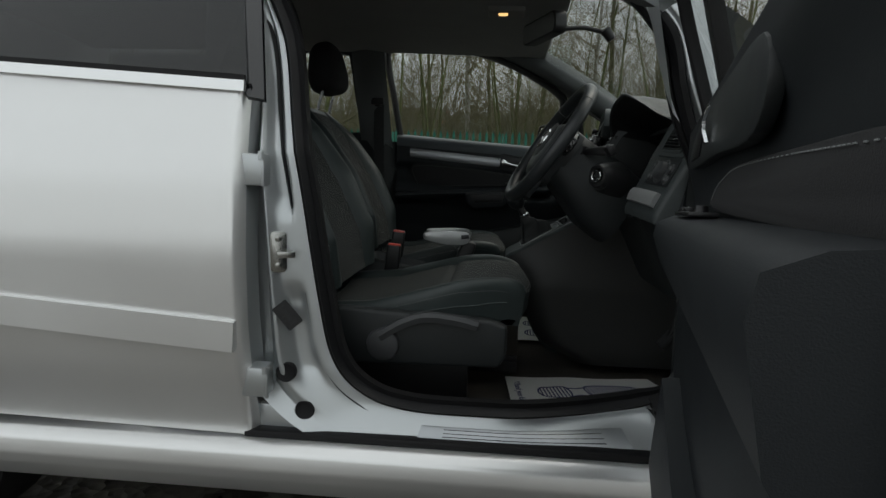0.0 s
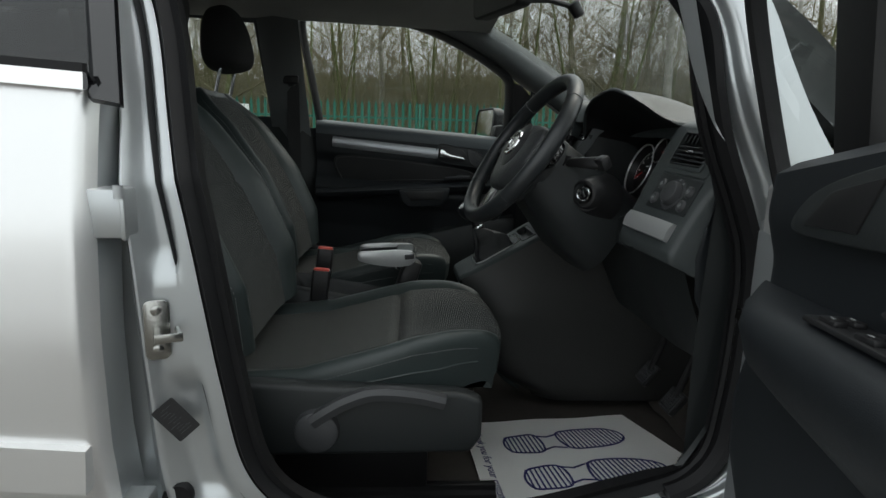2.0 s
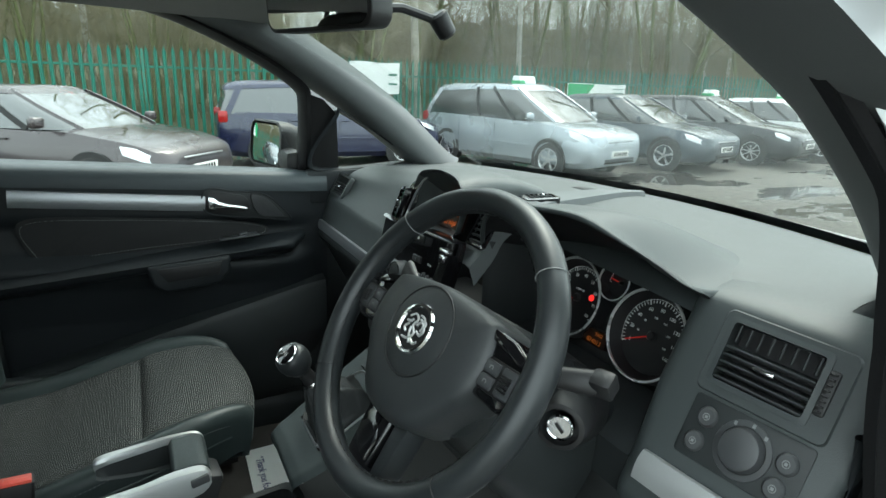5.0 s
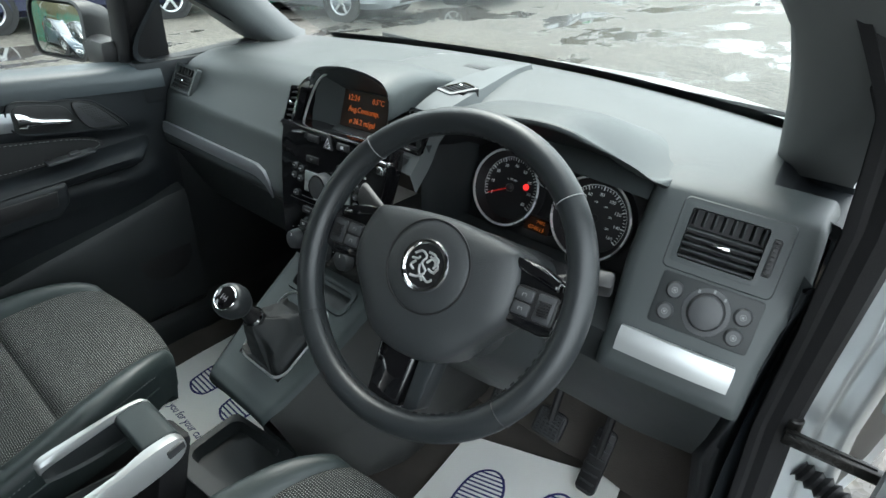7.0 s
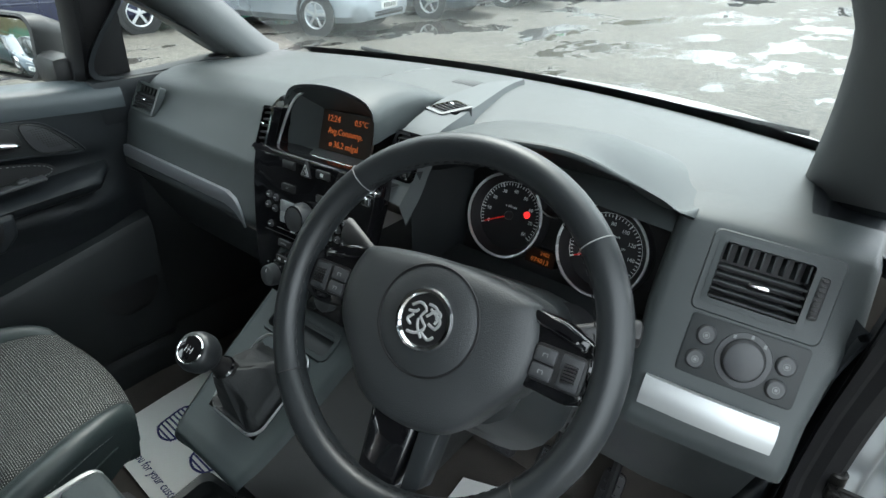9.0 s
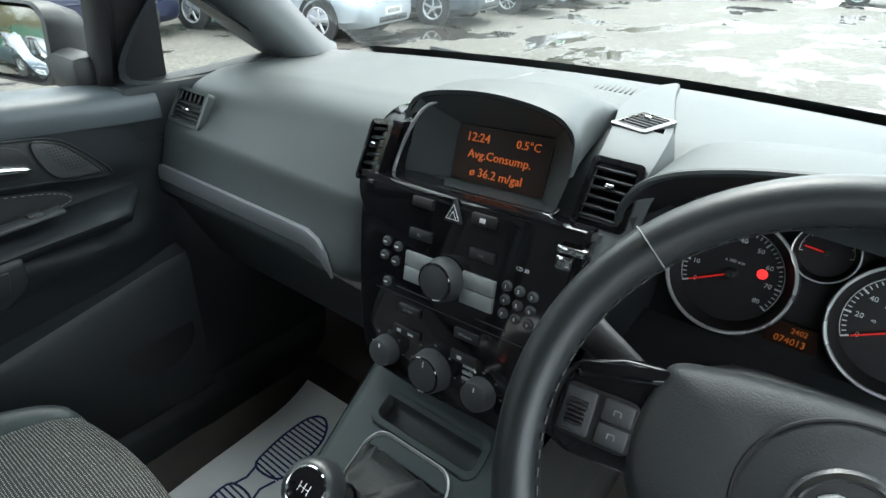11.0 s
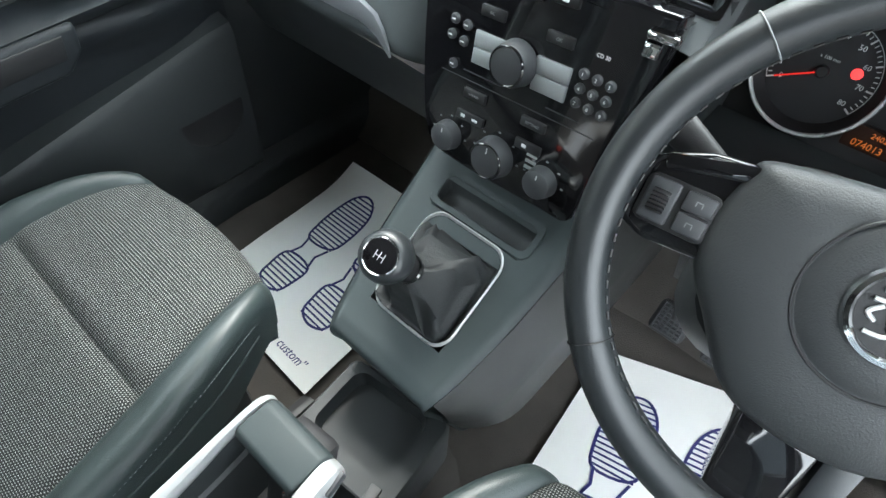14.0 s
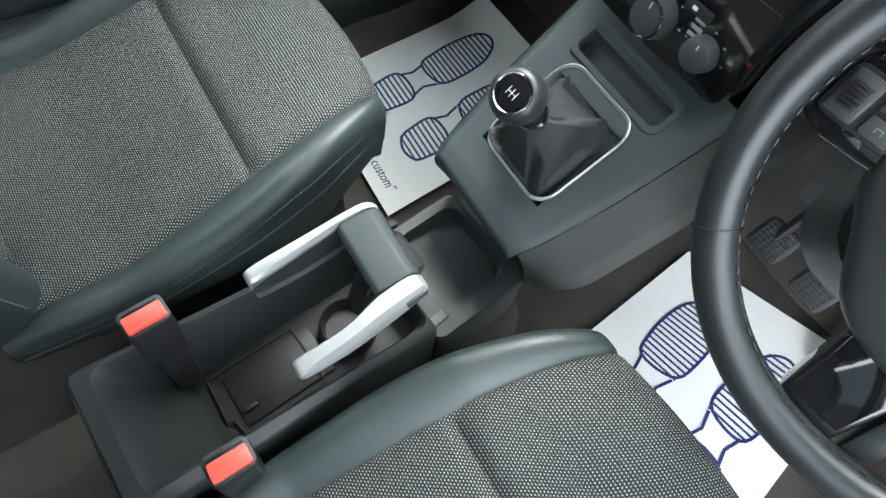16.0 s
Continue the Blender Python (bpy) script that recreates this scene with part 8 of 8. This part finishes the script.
# hinges and check strap between the door and the pillar
for z in (0.93, 0.58):
    part("hinge", xf(join(rbox((-0.005, z, 0.015), (0.055, 0.045, 0.03), 0.006), rod((0.0, z - 0.035, 0.035), (0.0, z + 0.035, 0.035), 0.009, bev=0.003)), DD), M_SILVER_SHADED, dd, "silver-painted door hinge")
strap = part("check_strap", join(rbox((0.360, -0.815, 0.787), (0.016, 0.15, 0.018), 0.003, rot=(4, 0, 8)), rbox((0.3605, -0.800, 0.7975), (0.006, 0.10, 0.004), 0.001, rot=(4, 0, 8))), M_GREASE, dd, "greasy black check strap")
part("strap_pin", join(rod((0.372, -0.748, 0.772), (0.372, -0.748, 0.812), 0.011, bev=0.002), rbox((0.380, -0.742, 0.792), (0.030, 0.022, 0.044), 0.004)), M_GREASE, strap)
part("strap_roller", join(rbox((0.345, -0.905, 0.783), (0.050, 0.040, 0.056), 0.006, rot=(0, 0, 8)), rod((0.338, -0.880, 0.758), (0.338, -0.880, 0.812), 0.009, bev=0.002), rod((0.362, -0.884, 0.758), (0.362, -0.884, 0.812), 0.009, bev=0.002)), M_GREASE, strap)
boot = [(0.395, -0.775, 0.715), (0.388, -0.815, 0.703), (0.372, -0.855, 0.700), (0.352, -0.900, 0.708)]
bl_ = curve(boot, 40)
part("cable_boot", tube(bl_, 0.017, 14, False, (0, 0, 1), [1.0 + 0.16 * math.cos(k * PI / 2) for k in range(41)]), M_RUBBER, dd, "ribbed rubber cable boot")
for z in (0.935, 0.565):
    leaf = part("hinge_leaf", join(rbox((0.452, -0.800, z), (0.045, 0.012, 0.058), 0.003), rbox((0.425, -0.815, z), (0.012, 0.040, 0.058), 0.003)), M_SILVER_SHADED, dd, "silver-painted hinge leaf on the post")
    part("hinge_pin", rod((0.420, -0.838, z - 0.045), (0.420, -0.838, z + 0.036), 0.008, bev=0.002), M_RUBBER, leaf)
    for dz in (-0.016, 0.016):
        part("bolt_head", xf(lathe([(0, 0.006), (0.007, 0.006), (0.0085, 0.004), (0.0085, 0.0)], 6), plane((0.457, -0.807, z + dz), (0, -1, 0), (1, 0, 0))), M_STEEL, leaf)

# ---- parked cars ----
M_TYRE = material("tyre", (0.018, 0.018, 0.018), 0.8, grain=0.4, grain_size=120)
M_ALLOY = material("alloy", (0.55, 0.56, 0.57), 0.3, 0.8, vary=0.05)
M_CARGLASS = material("car_window", (0.03, 0.034, 0.036), 0.03, vary=0.3, vary_size=2, spec=0.9, rough_vary=0.01, coat=1.0)
M_HEADLAMP = material("headlamp", (0.62, 0.64, 0.65), 0.12, 0.3, vary=0.25, vary_size=30)
M_TAIL = material("tail_lamp", (0.30, 0.01, 0.01), 0.15)
M_PLATE = material("number_plate", (0.75, 0.75, 0.72), 0.4, vary=0.02)
M_SIGN_G = material("sign_green", (0.03, 0.36, 0.13), 0.5, vary=0.05)
M_SIGN_W = material("sign_white", (0.78, 0.80, 0.78), 0.5, vary=0.05)


def paint(name, c, metal=0.4):
    return material(name, c, 0.28, metal, grain=0.03, grain_size=2000, vary=0.08, vary_size=1.5, coat=0.7)


def wheel_part(parent, x, y, spokes):
    s = -1 if y < 0 else 1
    m = plane((x, y, 0.315), (0, s, 0), (1, 0, 0))
    w = part("wheel", xf(lathe([(0.20, 0.005), (0.215, 0.012), (0.27, 0.014), (0.305, 0.0), (0.315, -0.04), (0.315, -0.15), (0.29, -0.19), (0.0, -0.19)], 32), m), M_TYRE, parent, "black tyre")
    sp = []
    for k in range(spokes):
        a = 2 * PI * k / spokes + 0.2
        sp.append(rbox((0.115 * math.cos(a), 0.115 * math.sin(a), -0.005), (0.185, 0.045 if spokes < 7 else 0.024, 0.018), 0.006, 1, rot=(0, 0, math.degrees(a))))
    part("rim", xf(join(lathe([(0.215, 0.008), (0.205, 0.014), (0.192, 0.002), (0.192, -0.06)], 32), lathe([(0, 0.008), (0.04, 0.006), (0.05, -0.01)], 16), *sp), m), M_ALLOY, w, "silver alloy rim")
    part("brake_disc", xf(lathe([(0, -0.07), (0.19, -0.07)], 24), m), M_TYRE, w)


def car(label, color, L, W, H, x, y, heading, tall=False, estate=False, spokes=5, sign=None):
    c = thing("parked_car", (0, 0, 0), label, "car", "parked cars")
    hw = W / 2
    f, r = L / 2, -L / 2
    belt = 0.92 if not tall else 0.98
    nose = 0.70 if not tall else 0.78
    wb = 0.30 * L
    # lower body: stations from tail to nose
    st = [(r, 0.84, 0.42, 0.80), (r + 0.10, 0.93, 0.28, belt), (r + 0.5, 0.985, 0.22, belt + 0.03), (-0.2 * L, 1.0, 0.20, belt + 0.02), (0.1 * L, 1.0, 0.20, belt - 0.01), (0.22 * L, 0.99, 0.20, belt - 0.01), (0.30 * L, 0.985, 0.20, belt - 0.05), (0.40 * L, 0.96, 0.21, lerp(belt, nose, 0.5)), (f - 0.14, 0.88, 0.24, nose + 0.02), (f - 0.03, 0.76, 0.28, nose - 0.06), (f, 0.66, 0.34, nose - 0.18)]
    rows = []
    for sx, ws, zb, zt in curve(st, 44):
        w = hw * ws
        crown = 0.035 if sx > 0.2 * L else 0.0
        rows.append([(sx, yy * w, zz) for yy, zz in ((-0.86, zb), (-0.985, zb + 0.10), (-1.0, lerp(zb, zt, 0.45)), (-0.985, lerp(zb, zt, 0.75)), (-0.93, zt - 0.015), (-0.80, zt + 0.4 * crown), (-0.4, zt + crown), (0, zt + 1.15 * crown), (0.4, zt + crown), (0.80, zt + 0.4 * crown), (0.93, zt - 0.015), (0.985, lerp(zb, zt, 0.75)), (1.0, lerp(zb, zt, 0.45)), (0.985, zb + 0.10), (0.86, zb))])
    part("body", loft(rows, True, True), color, c, "", 40)
    # glasshouse
    tail = r + (0.12 if estate or tall else 0.28)
    roof_r = r + (0.42 if estate or tall else 0.95)
    bz, fz = belt - 0.02, belt - 0.02
    wsb, wst = (0.305 * L if tall else 0.265 * L), (0.045 * L if tall else 0.005 * L)
    base = [(tail, 0.78), (tail + 0.05, 0.90), (-0.1 * L, 0.92), (0.1 * L, 0.90), (wsb - 0.35, 0.86), (wsb - 0.06, 0.62), (wsb, 0.0)]
    top = [(roof_r - 0.25, 0.58), (roof_r, 0.66), (-0.16 * L, 0.70), (-0.07 * L, 0.70), (wst - 0.12, 0.68), (wst, 0.55), (wst + 0.07, 0.0)]
    bl = base + [(a, -b) for a, b in base[-2::-1]]
    tl = top + [(a, -b) for a, b in top[-2::-1]]
    bl, tl = [[tuple(p) for p in curve(q, 4 * (len(q) - 1))] for q in (bl, tl)]
    ring_ = lambda f_, dz=0.0, k=1.0: [(lerp(a[0], b[0], f_), k * hw * (lerp(a[1], b[1], f_) + 0.045 * math.sin(PI * f_) * (1 if a[1] > 0 else -1) * (abs(a[1]) > 0.1)), lerp(belt - 0.01, H - 0.05 - 0.10 * max(0, (-0.08 * L - b[0]) / (0.4 * L)) ** 1.5, f_) + dz) for a, b in zip(bl, tl)]
    part("windows", loft([ring_(f_) for f_ in (0, 0.2, 0.4, 0.6, 0.8, 1.0)], True), M_CARGLASS, c, "dark reflecting windows", 60)
    part("roof", loft([ring_(0.88, 0, 1.012), ring_(0.95, 0.004, 1.012), ring_(1.0, 0.008, 0.995), [(lerp(p[0], -0.05 * L, 0.06), p[1] * 0.9, lerp(p[2], H, 0.5)) for p in ring_(1.0)], [(lerp(p[0], -0.05 * L, 0.2), p[1] * 0.72, lerp(p[2], H, 0.8)) for p in ring_(1.0)], [(lerp(p[0], -0.05 * L, 0.6), p[1] * 0.3, H) for p in ring_(1.0)]], True, False), color, c, "", 60)
    part("roof_cap", loft([[(lerp(p[0], -0.05 * L, 0.6), p[1] * 0.3, H) for p in ring_(1.0)], [(-0.05 * L, 0, H + 0.001)] * len(bl)], True), color, c)
    n = len(bl)
    for k, wd, mt in ((4, 0.05, color), (8, 0.035, M_TYRE), (12, 0.03, M_TYRE), (19, 0.030, color)):
        for j in (k, n - 1 - k):
            ln = [Vector(ring_(f_, 0, 1.008)[j]) for f_ in np.linspace(0, 0.95, 6)]
            part("pillar", sweep(ln, [(-wd, -0.008), (wd, -0.008), (wd, 0.008), (-wd, 0.008)], False, (0, 1 if ring_(0)[j][1] > 0 else -1, 0.3)), mt, c)
    for s in (-1, 1):
        for wx in (-wb, wb):
            part("wheel_arch", xf(lathe([(0.30, 0.0), (0.365, 0.0), (0.372, -0.01), (0.36, -0.05)], 32), plane((wx, s * hw * 0.995, 0.33), (0, s, 0), (1, 0, 0))), M_TYRE, c)
            wheel_part(c, wx, s * (hw - 0.02), spokes)
        lamp = [(f - 0.50, 0.78), (f - 0.20, 0.80), (f - 0.08, 0.60), (f - 0.10, 0.46)]
        part("headlamp", loft([[(f - 0.035, s * hw * 0.56, nose - 0.15), (f - 0.08, s * hw * 0.80, nose - 0.14), (f - 0.24, s * hw * 0.955, nose - 0.09), (f - 0.44, s * hw * 1.0, nose - 0.02)], [(f - 0.04, s * hw * 0.56, nose - 0.08), (f - 0.10, s * hw * 0.79, nose - 0.05), (f - 0.28, s * hw * 0.94, nose + 0.0), (f - 0.47, s * hw * 0.985, nose + 0.05)], [(f - 0.08, s * hw * 0.54, nose - 0.045), (f - 0.16, s * hw * 0.75, nose - 0.0), (f - 0.34, s * hw * 0.89, nose + 0.045), (f - 0.50, s * hw * 0.95, nose + 0.07)]]), M_HEADLAMP, c, "clear headlamp", 60)
        part("tail_lamp", rbox((r + 0.10, s * hw * 0.84, belt - 0.06), (0.16, 0.16, 0.20), 0.03), M_TAIL, c, "red tail lamp")
        dm = part("wing_mirror", rbox((wsb - 0.42, s * (hw + 0.07), belt + 0.08), (0.10, 0.18, 0.13), 0.04, 3), color, c)
        part("sill_line", rbox((0, s * hw * 1.0, 0.55), (0.40 * L, 0.012, 0.035), 0.005), color, c)
        for dx in (-0.26 * L + 0.3, 0.03 * L):
            part("door_handle", rbox((dx, s * hw * 0.985, belt - 0.12), (0.16, 0.03, 0.025), 0.01), color, c)
            part("door_gap", rbox((dx - 0.12, s * hw * 0.992, 0.62), (0.008, 0.012, 0.55), 0.002, 1), M_TYRE, c)
    part("grille", rbox((f - 0.035, 0, nose - 0.13), (0.06, hw * 0.85, 0.09), 0.02), M_TYRE, c, "black grille")
    part("grille_bar", rbox((f - 0.005, 0, nose - 0.075), (0.03, hw * 0.9, 0.018), 0.006), M_ALLOY, c)
    part("intake", rbox((f - 0.04, 0, 0.36), (0.08, hw * 1.1, 0.12), 0.03), M_TYRE, c)
    part("plate", rbox((f - 0.0, 0, 0.47), (0.02, 0.52, 0.11), 0.004), M_PLATE, c, "number plate with dark bars")
    part("plate_bars", join(*[rbox((f + 0.011, -0.18 + 0.06 * k, 0.47), (0.003, 0.036, 0.07), 0) for k in range(7)]), M_TYRE, c)
    part("bonnet_gap", tube([(wsb - 0.1, s_, belt - 0.0) for s_ in (-0.3, 0.3)], 0.01, 6), M_TYRE, c)
    if sign:
        sg = part("roof_sign", prism([(-0.13, 0.0), (0.13, 0.0), (0.08, 0.15), (-0.08, 0.15)], "y", -0.24, 0.24, 0.02), M_SIGN_W, c, "white roof sign with a green corner")
        sg.data.transform(Matrix.Translation((-0.02 * L, 0, H - 0.01)))
        g = part("sign_stripe", prism([(-0.133, 0.0), (0.133, 0.0), (0.11, 0.07), (-0.11, 0.07)], "y", -0.245, -0.08, 0.02), M_SIGN_G, c)
        g.data.transform(Matrix.Translation((-0.02 * L, 0, H - 0.008)))
    x, y = -0.24 + 1.19 * (x + 0.24), -0.92 + 1.19 * (y + 0.92)
    c.matrix_basis = pose(x, y, lie(x, y), 0, 0, heading)
    return c


def by_front_wheel(wx, wy, heading, L, W):
    """Where a car's middle stands when its near front wheel is at (wx, wy)."""
    h = radians(heading)
    fx, fy = math.cos(h), math.sin(h)
    lx, ly = -fy, fx
    return wx - fx * 0.30 * L + lx * (W / 2), wy - fy * 0.30 * L + ly * (W / 2)


P_BROWN = paint("brown_paint", (0.050, 0.040, 0.042))
P_BLUE = paint("blue_paint", (0.005, 0.008, 0.035), 0.1)
P_SILVER = paint("pale_blue_silver_paint", (0.40, 0.44, 0.48), 0.6)
P_GREY = paint("dark_grey_paint", (0.055, 0.070, 0.085))
P_BLACK = paint("black_paint", (0.020, 0.023, 0.027))
P_WHITE = paint("white_paint", (0.74, 0.75, 0.75), 0.0)
P_RED = paint("red_paint", (0.45, 0.020, 0.025), 0.1)
car("dark brown hatchback parked by the fence", P_BROWN, 4.3, 1.80, 1.40, -1.05, 6.75, -38)
car("dark blue people carrier parked side-on by the fence", P_BLUE, 4.2, 1.72, 1.56, 2.6, 8.55, -4, tall=True)
ROWC = [("pale silver-blue people carrier with a roof sign", P_SILVER, 4.46, 1.80, 1.63, 5.05, 5.72, True, False, 5, True),
        ("dark grey hatchback in the row", P_GREY, 4.35, 1.80, 1.48, 7.55, 5.79, False, False, 5, False),
        ("black estate car in the row", P_BLACK, 4.6, 1.80, 1.50, 9.95, 5.85, False, True, 9, True),
        ("white hatchback in the row", P_WHITE, 4.3, 1.78, 1.48, 12.5, 6.0, False, False, 6, True),
        ("dark grey saloon in the row", P_GREY, 4.4, 1.78, 1.46, 15.0, 6.1, False, False, 7, True),
        ("white estate car in the row", P_WHITE, 4.5, 1.78, 1.48, 17.5, 6.2, False, True, 7, False),
        ("red hatchback in the row", P_RED, 4.2, 1.75, 1.50, 20.4, 6.2, False, False, 6, False),
        ("silver hatchback in the row", P_SILVER, 4.2, 1.75, 1.48, 23.2, 6.3, False, False, 5, False),
        ("red hatchback at the end of the row", P_RED, 4.2, 1.75, 1.48, 26.0, 6.3, False, False, 5, False)]
for label, col_, L, W, H, wx, wy, tall, est, spk, sg in ROWC:
    cx, cy = by_front_wheel(wx, wy, -76, L, W)
    car(label, col_, L, W, H, cx, cy, -76, tall, est, spk, sg)
for label, col_, bx in (("dark grey hatchback further along the fence", P_GREY, -6.4), ("black hatchback further along the fence", P_BLACK, -9.0), ("white hatchback further along the fence", P_WHITE, -11.6)):
    car(label, col_, 4.3, 1.78, 1.47, bx, 7.2, -76)
car("dark saloon parked across the car park", P_BLACK, 4.4, 1.78, 1.45, 20.3, 3.6, 185)
car("white hatchback parked across the car park", P_WHITE, 4.2, 1.78, 1.48, 19.6, 0.2, 100, spokes=9)

# banners on the fence
def banner(x0, x1, z0, z1, green, text=""):
    x0, x1 = [-0.24 + 1.19 * (x + 0.24) for x in (x0, x1)]
    z0, z1 = [1.327 + 1.19 * (z - 1.327) for z in (z0, z1)]
    b = thing("fence_banner", ((x0 + x1) / 2, FENCE_Y - 0.05, z0), "white and green advertising banner tied to the fence", "banner", "banners on the fence")
    sag = lambda u, v: (lerp(x0, x1, u), FENCE_Y - 0.045 - 0.02 * math.sin(9 * u), lerp(z0, z1, v) + 0.012 * math.sin(7 * u))
    part("sheet", thick(grid(sag, 16, 4), 0.002), M_SIGN_W, b, "white sheet")
    if green:
        w = (x1 - x0) * green
        part("green_field", prism([(x0 + 0.01, z0 + 0.01), (x0 + w * 0.7, z0 + 0.01), (x0 + w, z1 - 0.01), (x0 + 0.01, z1 - 0.01)], "y", FENCE_Y - 0.075, FENCE_Y - 0.072), M_SIGN_G, b, "green field")
    if text:
        part("word", lettering(text, (z1 - z0) * 0.42, plane((lerp(x0, x1, 0.47), FENCE_Y - 0.074, lerp(z0, z1, 0.50)), (0, -1, 0), (1, 0, 0)), 0.001), M_SIGN_G, b, "green letters")
    part("print_bars", join(*[rbox((lerp(x0, x1, 0.86), FENCE_Y - 0.074, lerp(z0, z1, q)), ((x1 - x0) * 0.18, 0.002, (z1 - z0) * 0.07), 0) for q in (0.32, 0.62)]), M_FENCE, b)


banner(-5.6, -3.4, 1.12, 1.70, 0.26, "FREE")
banner(3.55, 4.60, 1.16, 1.76, 0.0)
banner(8.95, 10.8, 1.20, 1.50, 0.45)
banner(17.4, 18.9, 1.12, 1.52, 0.3)
